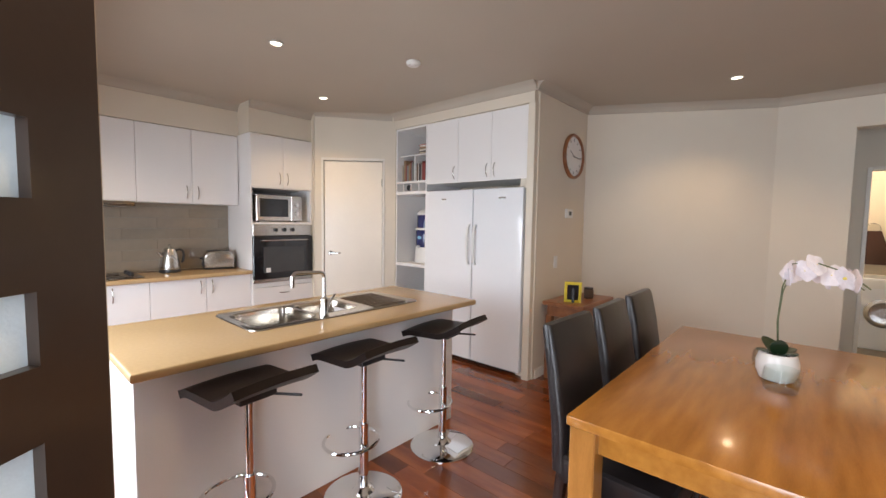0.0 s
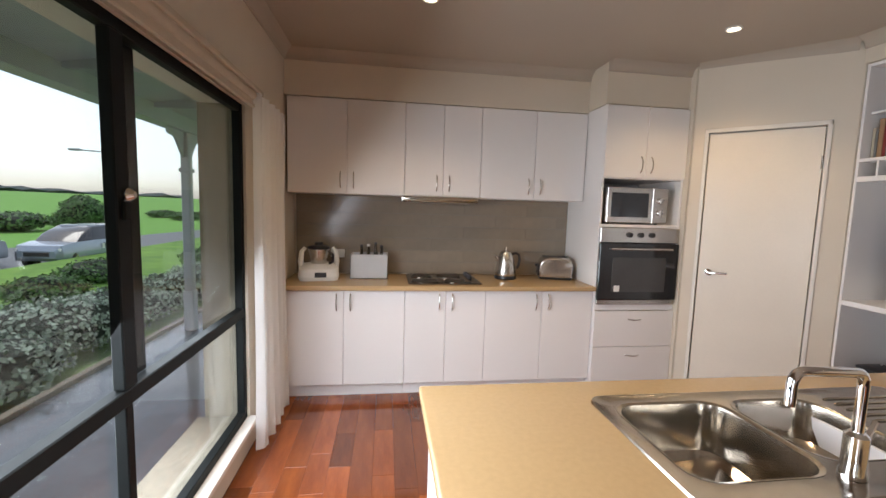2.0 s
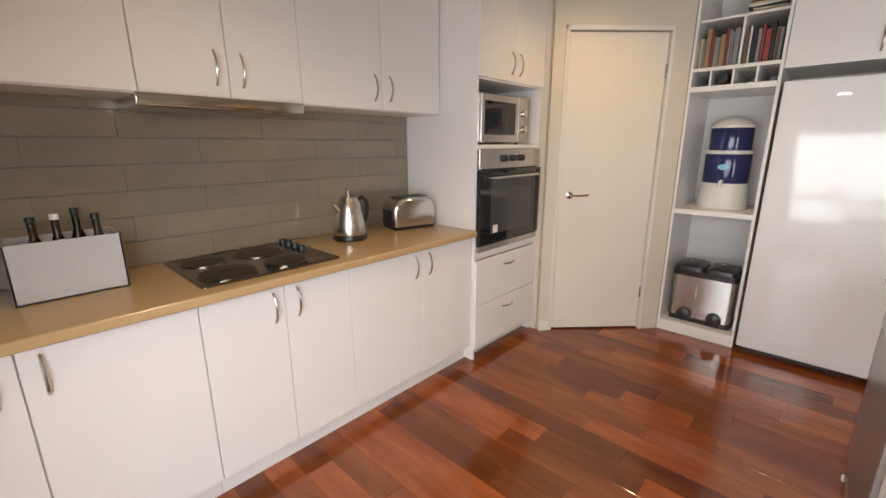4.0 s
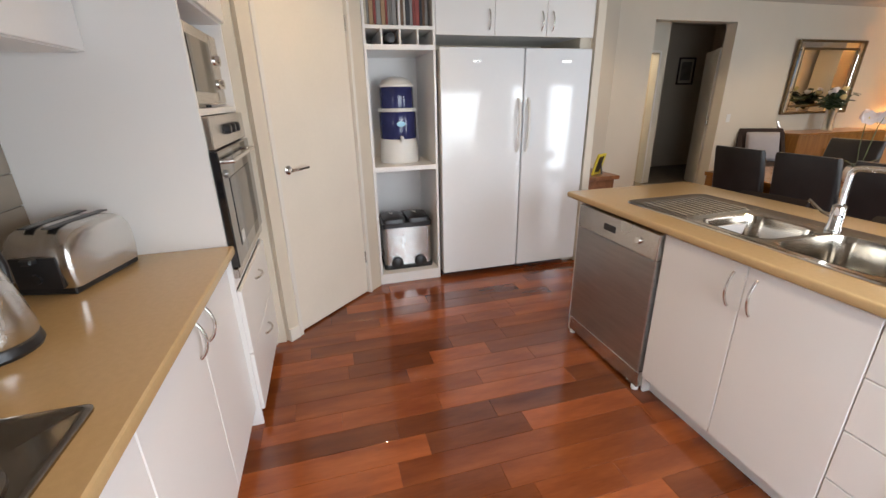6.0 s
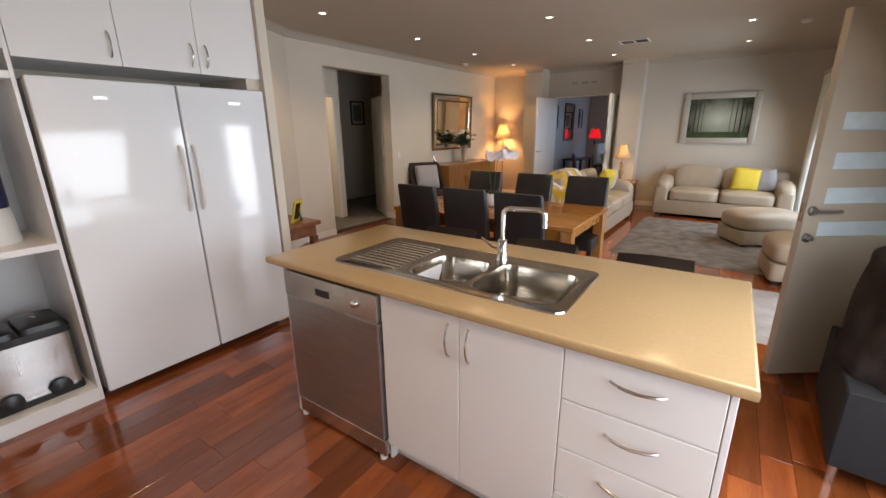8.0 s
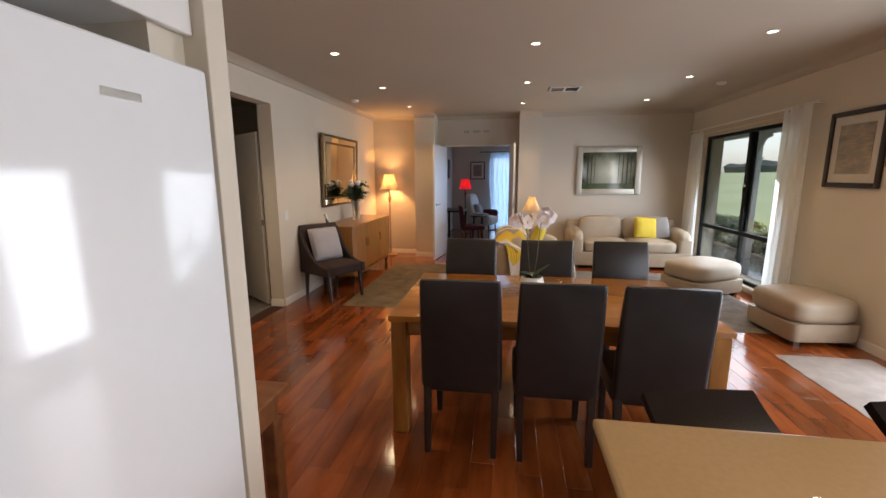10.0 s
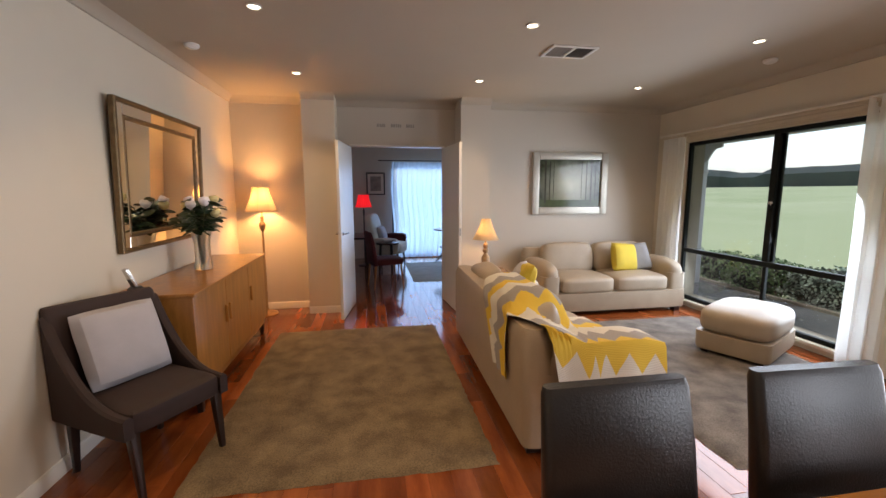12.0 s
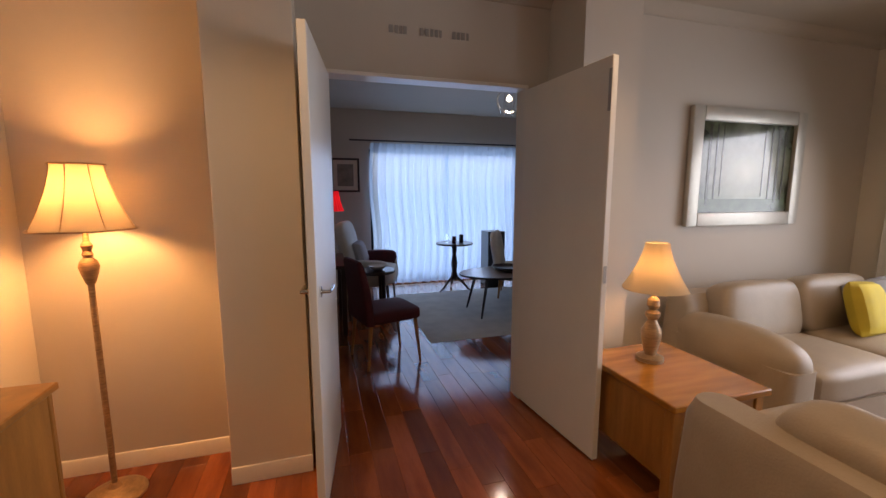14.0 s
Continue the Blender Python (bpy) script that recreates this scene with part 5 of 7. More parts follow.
for s, top in ((-1, 0.50), (1, 0.47)):
    pts = [(0.01 * s, 0, 0.11), (0.03 * s, 0.01, 0.28), (0.04 * s, 0.0, top - 0.06), (0.06 * s, -0.03, top + 0.05), (0.09 * s, -0.11, top + 0.06), (0.115 * s, -0.20, top + 0.03), (0.12 * s, -0.27, top - 0.03)]
    fine = [tuple(Vector(pts[i]).lerp(Vector(pts[i + 1]), k / 4)) for i in range(len(pts) - 1) for k in range(4)] + [pts[-1]]
    part("stem", tube(fine, 0.003, 6), STEM, oc)
    for k in range(7):
        p = Vector(fine[11 + int(k * 1.8)])
        fl = part("flower", lathe([(0.001, 0.0), (0.006, 0.004), (0.004, 0.014), (0.001, 0.016)], 8), YEL, oc, "white orchid bloom")
        fl.matrix_basis = Matrix.Translation(p + Vector((rnd.uniform(-0.02, 0.02), 0, -0.015 + rnd.uniform(-0.02, 0.03)))) @ pose(0, 0, 0, rnd.uniform(50, 120), rnd.uniform(-30, 30), rnd.uniform(0, 360))
        for q in range(5):
            pt = part("petal", leaf_blade(0.050, 0.052, 0.12, 0.2), PETAL, fl)
            pt.matrix_basis = pose(0, 0, 0.004, 0, 0, 72 * q)
for x, y in ((3.48, 3.62), (3.78, 3.68)):
    solo("tumbler", lathe([(0.045, 0.0), (0.06, 0.004), (0.068, 0.05), (0.06, 0.10), (0.057, 0.10), (0.064, 0.05), (0.055, 0.008), (0.001, 0.007)], 28), GLASS, "clear rounded glass votive holder on the table", "glass",
         pose(x, y, 0.752), "glass votives")


# ---- living room: sideboard, mirror, lamp, armchair ----
sb = thing("sideboard", pose(6.435, 0.10, 0.0), "long honey oak sideboard with three doors on short legs", "sideboard")
part("top", boxes((-0.53, -0.92, 0.845, 0, 0.92, 0.87), bevel=0.004), OAKY, sb)
part("end_panel", boxes((-0.515, 0.89, 0.16, -0.005, 0.91, 0.845), bevel=0.003), OAKY, sb)
part("end_panel", boxes((-0.515, -0.91, 0.16, -0.005, -0.89, 0.845), bevel=0.003), OAKY, sb)
part("carcass", boxes((-0.495, -0.89, 0.16, -0.005, 0.89, 0.845), bevel=0.002), OAKY, sb)
for a, b in ((-0.888, -0.30), (-0.297, 0.297), (0.30, 0.888)):
    d = part("door", boxes((-0.513, a, 0.175, -0.496, b, 0.838), bevel=0.003), OAKY, sb)
    part("handle", boxes((-0.535, b - 0.05 if b < 0.8 else a + 0.03, 0.50, -0.513, b - 0.03 if b < 0.8 else a + 0.05, 0.64), bevel=0.004), OAKY, d)
for y in (-0.84, 0.80):
    for x in (-0.49, -0.07):
        part("leg", loft([rrect(x + 0.02, y + 0.02, 0.035, 0.035, 0.004, 0, 3), rrect(x + 0.02, y + 0.02, 0.055, 0.055, 0.004, 0.16, 3)]), DARKWOOD, sb)
part("rail", boxes((-0.50, -0.80, 0.12, -0.47, 0.80, 0.16), bevel=0.003), OAKY, sb)

BRONZE = mat("antique_bronze_frame", (0.16, 0.105, 0.05), 0.35, 0.6, var=0.25, scale=20, bump=0.2, bscale=200)
MIRROR = bpy.data.materials.new("mirror_silver")
MIRROR.use_nodes = True
mb = MIRROR.node_tree.nodes["Principled BSDF"]
mb.inputs["Base Color"].default_value, mb.inputs["Metallic"].default_value, mb.inputs["Roughness"].default_value = (0.86, 0.85, 0.80, 1), 1, 0.012
mr = thing("wall_mirror", pose(6.447, 0.12, 1.115, 0, -2.0, 0), "large wall mirror in a bronze double frame", "mirror")
W2, HM = 0.69, 1.045


def frame_ring(w, z0, z1, t, x0, x1):
    return [(x0, -w, z0, x1, -w + t, z1), (x0, w - t, z0, x1, w, z1), (x0, -w + t, z0, x1, w - t, z0 + t), (x0, -w + t, z1 - t, x1, w - t, z1)]


for b in frame_ring(W2, 0.0, HM, 0.03, -0.045, -0.002):
    part("outer_frame", boxes(b, bevel=0.006), BRONZE, mr)
for b in frame_ring(W2 - 0.11, 0.11, HM - 0.11, 0.028, -0.032, -0.002):
    part("inner_frame", boxes(b, bevel=0.006), BRONZE, mr)
for b in ((-0.03, -W2 + 0.03, 0.03, -0.02, -W2 + 0.11, HM - 0.03), (-0.03, W2 - 0.11, 0.03, -0.02, W2 - 0.03, HM - 0.03), (-0.03, -W2 + 0.11, 0.03, -0.02, W2 - 0.11, 0.11), (-0.03, -W2 + 0.11, HM - 0.11, -0.02, W2 - 0.11, HM - 0.03)):
    part("mirror_border", boxes(b, bevel=0.007), MIRROR, mr)
part("mirror_glass", boxes((-0.02, -W2 + 0.137, 0.137, -0.012, W2 - 0.137, HM - 0.137), bevel=0), MIRROR, mr)
part("backing", boxes((-0.011, -W2 + 0.02, 0.02, -0.003, W2 - 0.02, HM - 0.02), bevel=0), DARKWOOD, mr)

vs = thing("flower_vase", pose(6.20, 0.06, 0.87) @ Matrix.Scale(1.22, 4), "clear glass vase of white roses and dark green leaves", "vase")
part("vase", lathe([(0.055, 0.0), (0.058, 0.01), (0.05, 0.10), (0.052, 0.20), (0.068, 0.27), (0.065, 0.27), (0.048, 0.20), (0.046, 0.10), (0.052, 0.015), (0.001, 0.014)], 32), clear("vase_glass", (0.93, 0.93, 0.9), 0.28), vs)
rnd = random.Random(11)
for k in range(16):
    a, sp = rnd.uniform(0, 6.28), rnd.uniform(0.05, 0.24)
    tip = Vector((0.8 * sp * math.cos(a), sp * math.sin(a) * 1.2, rnd.uniform(0.36, 0.54) - 0.3 * sp))
    part("stem", tube([(0.01 * math.cos(a), 0.01 * math.sin(a), 0.03), (0.03 * math.cos(a), 0.03 * math.sin(a), 0.26), tuple(tip)], 0.003, 5), STEM, vs)
    if k % 3 == 0:
        bl = part("rose", lathe([(0.006, -0.02), (0.026, -0.005), (0.034, 0.015), (0.030, 0.035), (0.018, 0.040), (0.016, 0.030), (0.001, 0.034)], 12), PETAL if k % 2 else mat("pale_yellow_petal", (0.72, 0.62, 0.30), 0.6), vs, "pale rose head")
        bl.matrix_basis = Matrix.Translation(tip) @ pose(0, 0, 0, rnd.uniform(-35, 35), rnd.uniform(-35, 35), 0)
    for q in range(9):
        lf = part("leaf", leaf_blade(rnd.uniform(0.06, 0.11), 0.052, 0.3, rnd.uniform(-0.2, 0.6)), LEAF, vs)
        lf.matrix_basis = Matrix.Translation(Vector((0, 0, 0.24)).lerp(tip, rnd.uniform(0.3, 1.0))) @ pose(0, 0, 0, rnd.uniform(-40, 40), 0, rnd.uniform(0, 360))
ph = thing("cordless_phone", pose(6.33, 0.86, 0.87, 0, 0, 150), "black cordless phone standing in its silver cradle", "phone")
part("cradle", loft([rrect(0, 0, 0.09, 0.08, 0.02, 0), rrect(0, 0, 0.085, 0.075, 0.02, 0.018), rrect(0, 0.005, 0.06, 0.045, 0.015, 0.035)]), BLACK, ph)
hs = part("handset", boxes((-0.023, -0.012, 0.0, 0.023, 0.012, 0.15), bevel=0.008, seg=2), STEEL, ph)
hs.matrix_basis = pose(0, 0.0, 0.02, 22, 0, 0)
part("keypad", boxes((-0.017, -0.0135, 0.02, 0.017, -0.012, 0.075), bevel=0), BLACK, hs)


def shade_material(name, color, strength, through_cloth):
    """Lamp cloth lit from within: it lets light through and glows softly."""
    m = bpy.data.materials.new(name)
    m.use_nodes = True
    n, l = m.node_tree.nodes, m.node_tree.links
    d, t, e, a, b = (n.new(k) for k in ("ShaderNodeBsdfDiffuse", "ShaderNodeBsdfTranslucent", "ShaderNodeEmission", "ShaderNodeMixShader", "ShaderNodeAddShader"))
    d.inputs[0].default_value = e.inputs[0].default_value = (*color, 1)
    t.inputs[0].default_value = (*through_cloth, 1)
    e.inputs[1].default_value = strength
    a.inputs[0].default_value = 0.65
    l.new(d.outputs[0], a.inputs[1])
    l.new(t.outputs[0], a.inputs[2])
    l.new(a.outputs[0], b.inputs[0])
    l.new(e.outputs[0], b.inputs[1])
    l.new(b.outputs[0], n["Material Output"].inputs["Surface"])
    return m


LSHADE = shade_material("cream_lampshade", (0.75, 0.62, 0.44), 0.06, (0.115, 0.087, 0.050))
RSHADE = shade_material("red_lampshade", (0.75, 0.02, 0.03), 0.45, (0.75, 0.02, 0.03))
BULB = glow("lamp_bulb", (1.0, 0.82, 0.5), 14)
TURNED = mat("gilded_turned_wood", (0.38, 0.24, 0.12), 0.35, 0.2, var=0.25, scale=20, stretch=(1, 1, 6))


def bell_shade(r0, r1, h, z, panels=8):
    """A flared bell shade of cloth panels, open above and below."""
    def fn(u, v):
        a = u * 2 * math.pi
        r = r1 + (r0 - r1) * (v ** 1.5)
        r *= 1 - 0.045 * abs(math.sin(a * panels / 2)) * (1 - 0.2 * v) + 0.02
        return (r * math.cos(a), r * math.sin(a), z + h * (1 - v))
    bm = sheet(fn, panels * 6, 10, 0)
    bmesh.ops.remove_doubles(bm, verts=bm.verts[:], dist=1e-5)
    return bm


fl = thing("floor_lamp", pose(6.09, -1.49, 0.0), "tall turned wood floor lamp with lit cream bell shade", "floor lamp")
part("base", lathe([(0.13, 0.0), (0.13, 0.012), (0.10, 0.03), (0.03, 0.05), (0.018, 0.07), (0.001, 0.07)], 32), TURNED, fl)
part("pole", lathe([(0.013, 0.06), (0.013, 1.05), (0.02, 1.06), (0.032, 1.10), (0.040, 1.135), (0.032, 1.16), (0.016, 1.175), (0.022, 1.19), (0.016, 1.205), (0.024, 1.23), (0.012, 1.25), (0.010, 1.33), (0.001, 1.33)], 20), TURNED, fl)
part("shade", bell_shade(0.188, 0.095, 0.285, 1.302), LSHADE, fl, "cream fabric bell shade")
part("bulb", lathe([(0.001, 1.36), (0.022, 1.37), (0.030, 1.41), (0.022, 1.45), (0.001, 1.46)], 14), BULB, fl)
for z, r in ((1.303, 0.192), (1.587, 0.098)):
    part("trim", tube([(r * math.cos(a), r * math.sin(a), z) for a in [6.2832 * i / 40 for i in range(40)]], 0.004, 6, closed=True), TURNED, fl)
for k in range(8):
    a = 2 * math.pi * k / 8
    part("rib", tube([((0.095 + 0.093 * (i / 8) ** 1.5) * 1.022 * math.cos(a), (0.095 + 0.093 * (i / 8) ** 1.5) * 1.022 * math.sin(a), 1.587 - 0.285 * i / 8) for i in range(9)], 0.0022, 5), TURNED, fl)
lamp("floor_lamp_light", "POINT", pose(6.09, -1.49, 1.45), 62, (1.0, 0.50, 0.16), radius=0.075)

ac = thing("armchair", pose(6.03, 1.44, 0.0, 0, 0, 148), "dark brown fabric tub chair with pale grey cushion", "armchair")
BROWNF = mat("dark_brown_fabric", (0.030, 0.014, 0.011), 0.75, var=0.2, scale=10, bump=0.3, bscale=200)
part("seat", cushion(0.54, 0.50, 0.13, (0.03, 0, 0.405), 0.42, 10, crown=0.02, power=8), BROWNF, ac)
part("backrest", loft([rrect(x, 0, t, w, t * 0.4, z) for z, x, t, w in ((0.34, -0.235, 0.07, 0.52), (0.60, -0.262, 0.075, 0.555), (0.80, -0.292, 0.07, 0.57), (0.915, -0.312, 0.06, 0.565),
                                                                   (0.935, -0.316, 0.035, 0.545))]), BROWNF, ac)


def arm_side(side):
    """One swept side: high at the back, falling in a hollow curve to the seat front."""
    rings = []
    for i in range(13):
        u = i / 12
        x = -0.29 + 0.585 * u
        top = 0.455 + 0.44 * (1 - u) ** 2.6
        low = 0.335 + 0.01 * u
        y = side * (0.275 - 0.012 * u * u)
        t = 0.024
        rings.append([(x, y - t, low), (x, y + t, low), (x, y + t, top - 0.012), (x, y + t * 0.5, top), (x, y - t * 0.5, top), (x, y - t, top - 0.012)])
    bm = loft(rings)
    bmesh.ops.recalc_face_normals(bm, faces=bm.faces)
    return bm


for side in (-1, 1):
    part("armrest", arm_side(side), BROWNF, ac)
for x, y, k in ((0.255, 0.23, 1), (0.255, -0.23, 1), (-0.25, 0.23, -1), (-0.25, -0.23, -1)):
    part("leg", loft([rrect(x + 0.03 * k, y, 0.028, 0.028, 0.004, 0, 3), rrect(x, y, 0.048, 0.048, 0.004, 0.36, 3)]), DARKWOOD, ac)
GREYC = mat("pale_grey_cloth", (0.42, 0.40, 0.42), 0.85, var=0.05, scale=9, bump=0.25, bscale=260)


def pillow(name, m, size, material, label, tilt=0, thick=0.15):
    def bmk():
        bm = bmesh.new()
        n = 14
        gs = []
        for sgn in (1, -1):
            g = []
            for i in range(n + 1):
                r = []
                for j in range(n + 1):
                    u, v = 2 * i / n - 1, 2 * j / n - 1
                    pin = 1 - 0.07 * (u * u * v * v) - 0.05 * (1 - abs(u)) * v * v - 0.05 * (1 - abs(v)) * u * u
                    h = max(0, (1 - u ** 4) * (1 - v ** 4)) ** 0.55
                    r.append(bm.verts.new((u * size / 2 * pin, sgn * (thick / 2 * h + 0.004), v * size / 2 * pin + size / 2)))
                g.append(r)
            gs.append(g)
        for g in gs:
            for i in range(n):
                for j in range(n):
                    bm.faces.new((g[i][j], g[i + 1][j], g[i + 1][j + 1], g[i][j + 1]))
        for k in range(n):
            for (i0, j0, i1, j1) in ((k, 0, k + 1, 0), (k, n, k + 1, n), (0, k, 0, k + 1), (n, k, n, k + 1)):
                bm.faces.new((gs[0][i0][j0], gs[0][i1][j1], gs[1][i1][j1], gs[1][i0][j0]))
        bmesh.ops.recalc_face_normals(bm, faces=bm.faces)
        return bm
    return solo(name, bmk(), material, label, "cushion", m)


pillow("cushion", Matrix.Translation((6.03, 1.44, 0.475)) @ pose(0, 0, 0, 0, 0, 58) @ pose(0.0, -0.07, 0, 20, 0, 0), 0.45, GREYC, "square pale grey cushion resting in the tub chair")


# ---- sofas ----
def sofa(length, seats, label, m, backless_top=0.86):
    """A cream leather sofa: local x along its length, +y is the front."""
    s = thing("sofa", m, label, "sofa", "cream leather suite")
    L, D = length / 2, 0.92
    part("base", loft([rrect(0, D / 2, 2 * L - 0.02, D - 0.06, 0.04, 0.06), rrect(0, D / 2, 2 * L, D - 0.02, 0.05, 0.16), rrect(0, D / 2, 2 * L - 0.02, D - 0.03, 0.05, 0.29)]), CREAM, s)
    part("back_frame", loft([rrect(0, 0.10, 2 * L, 0.20, 0.05, 0.07), rrect(0, 0.10, 2 * L - 0.01, 0.22, 0.06, 0.40), rrect(0, 0.085, 2 * L - 0.05, 0.20, 0.08, 0.70), rrect(0, 0.075, 2 * L - 0.10, 0.13, 0.06, 0.76)]), CREAM, s)
    for sx in (-1, 1):
        part("armrest", cushion(0.25, 0.86, 0.30, (sx * (L - 0.125), 0.46, 0.49), 0.5, 10, crown=0.03, power=3.2), CREAM, s)
        part("arm_panel", loft([rrect(sx * (L - 0.12), 0.47, 0.22, 0.84, 0.05, 0.10), rrect(sx * (L - 0.12), 0.47, 0.22, 0.84, 0.05, 0.50)]), CREAM, s)
    w = (2 * L - 0.46) / seats
    for k in range(seats):
        cx = -L + 0.23 + w * (k + 0.5)
        part("seat_cushion", cushion(w - 0.006, 0.66, 0.19, (cx, 0.58, 0.375), 0.42, 12, crown=0.035, power=6), CREAM, s)
        part("back_cushion", cushion(w - 0.004, 0.24, 0.44, (0, 0, 0), 0.46, 12, crown=0.0, power=4.2, turn=Matrix.Rotation(radians(12), 3, "X")), CREAM, s).location = (cx, 0.235, 0.625)
    for sx in (-1, 1):
        for y in (0.08, 0.84):
            part("foot", boxes((sx * (L - 0.1) - 0.04, y - 0.04, 0.0, sx * (L - 0.1) + 0.04, y + 0.04, 0.065), bevel=0.004), DARKWOOD, s)
    return s


sofa(1.95, 2, "cream leather two-seat sofa against the wall", pose(1.76, -1.60, 0.0, 0, 0, 0))
sofa(2.20, 3, "cream leather sofa with a throw over its back", pose(3.90, 0.72, 0.0, 0, 0, 89))
YELC = mat("mustard_cloth", (0.55, 0.40, 0.03), 0.8, var=0.08, scale=9, bump=0.3, bscale=260)
GREYD = mat("grey_cloth", (0.25, 0.24, 0.24), 0.85, var=0.1, scale=9, bump=0.3, bscale=260)
pillow("cushion", Matrix.Translation((1.45, -1.02, 0.47)) @ pose(0, 0, 0, 18, -6, 8), 0.40, YELC, "mustard yellow cushion on the two-seat sofa")
pillow("cushion", Matrix.Translation((1.20, -1.08, 0.46)) @ pose(0, 0, 0, 22, 10, -10), 0.40, GREYD, "charcoal grey cushion on the two-seat sofa")
pillow("cushion", Matrix.Translation((3.42, 0.24, 0.47)) @ pose(0, 0, 0, 0, 0, 78) @ pose(0, 0, 0, -20, -6, 0), 0.42, YELC, "mustard yellow cushion leaning on the sofa")
pillow("cushion", Matrix.Translation((3.40, 0.02, 0.48)) @ pose(0, 0, 0, 0, 0, 60) @ pose(0, 0, 0, -22, 8, 0), 0.38, GREYC, "pale grey cushion leaning on the sofa")

# chevron throw over the sofa back
THROW = bpy.data.materials.new("chevron_knit")
THROW.use_nodes = True
tn, tl = THROW.node_tree.nodes, THROW.node_tree.links
uvn, sep = tn.new("ShaderNodeUVMap"), tn.new("ShaderNodeSeparateXYZ")
uvn.uv_map = "cloth"
tl.new(uvn.outputs[0], sep.inputs[0])


def op(kind, a, b=None):
    m = tn.new("ShaderNodeMath")
    m.operation = kind
    for i, v in enumerate((a, b)):
        if isinstance(v, (int, float)):
            m.inputs[i].default_value = v
        elif v is not None:
            tl.new(v, m.inputs[i])
    return m.outputs[0]


zig = op("PINGPONG", sep.outputs["Y"], 0.085)
band = op("FRACT", op("DIVIDE", op("ADD", sep.outputs["X"], op("MULTIPLY", zig, 0.8)), 0.35))
rmp = tn.new("ShaderNodeValToRGB")
rmp.color_ramp.interpolation = "CONSTANT"
cr = rmp.color_ramp.elements
cr[0].position, cr[0].color = 0.0, (0.66, 0.62, 0.54, 1)
cr[1].position, cr[1].color = 0.34, (0.33, 0.30, 0.28, 1)
e = cr.new(0.67)
e.color = (0.70, 0.47, 0.05, 1)
tl.new(band, rmp.inputs["Fac"])
kn = tn.new("ShaderNodeTexWave")
kn.inputs["Scale"].default_value = 60
tl.new(uvn.outputs[0], kn.inputs["Vector"])
bp = tn.new("ShaderNodeBump")
bp.inputs["Strength"].default_value, bp.inputs["Distance"].default_value = 0.35, 0.004
tl.new(kn.outputs["Fac"], bp.inputs["Height"])
tb2 = tn["Principled BSDF"]
tb2.inputs["Roughness"].default_value = 0.9
tl.new(rmp.outputs[0], tb2.inputs["Base Color"])
tl.new(bp.outputs[0], tb2.inputs["Normal"])


def along(path, s):
    """The place at length s of a path of points."""
    for a, b in zip(path, path[1:]):
        d = (Vector(b) - Vector(a)).length
        if s <= d:
            return Vector(a).lerp(Vector(b), s / d)
        s -= d
    return Vector(path[-1])


def drape():
    """From the outside of the back over the top and down the seat; its north end falls over the arm."""
    prof = [(3.952, 0.38), (3.952, 0.60), (3.945, 0.78), (3.90, 0.868), (3.80, 0.90), (3.64, 0.90), (3.55, 0.83), (3.48, 0.64), (3.38, 0.55), (3.08, 0.53)]
    total = sum((Vector(b) - Vector(a)).length for a, b in zip(prof, prof[1:]))
    bm = bmesh.new()
    uv = bm.loops.layers.uv.new("cloth")
    nu, nv = 64, 56
    grid, tex = [], {}
    for i in range(nu + 1):
        rowv = []
        for j in range(nv + 1):
            u, v = i / nu, j / nv
            p = along(prof, total * v)
            up = min(1.0, v / 0.33)
            south = 1.30 - 0.40 * up + 0.02 * math.sin(9 * v)
            wide = 0.28 + 0.42 * up ** 1.3 + 0.68 * min(1.0, max(0.0, (v - 0.33) / 0.16)) ** 1.2
            y = south + wide * u + 0.012 * math.sin(11 * v + 2 * u)
            flat = y - 0.9
            x = p.x + 0.010 * math.sin(20 * u + 3 * v) * (1 - v)
            z = p.y + 0.006 + 0.006 * math.sin(13 * u + 5 * v)
            rest = 0.79 - 0.10 * min(1.0, max(0.0, (3.78 - x) / 0.2)) - 0.22 * max(0.0, 3.22 - x)
            if y > 1.42 and v > 0.2:
                k = min(1.0, (y - 1.42) / 0.18)
                k = k * k * (3 - 2 * k)
                if z > rest or x < 3.74:
                    z += (rest - z) * k
            over = y - 1.845
            if over > 0:
                z -= min(0.60, over * 1.9)
                y = 1.845 + 0.03 * math.tanh(over * 9) + 0.016 * math.sin(26 * (x - 3.0)) * min(1, over * 5)
            q = bm.verts.new((x, y, max(0.06, z)))
            tex[q] = (flat, total * v)
            rowv.append(q)
        grid.append(rowv)
    for i in range(nu):
        for j in range(nv):
            f = bm.faces.new((grid[i][j], grid[i + 1][j], grid[i + 1][j + 1], grid[i][j + 1]))
            for lp in f.loops:
                lp[uv].uv = tex[lp.vert]
    bmesh.ops.recalc_face_normals(bm, faces=bm.faces)
    return bm


solo("throw_blanket", drape(), THROW, "yellow, grey and cream chevron throw draped over the sofa back", "blanket")


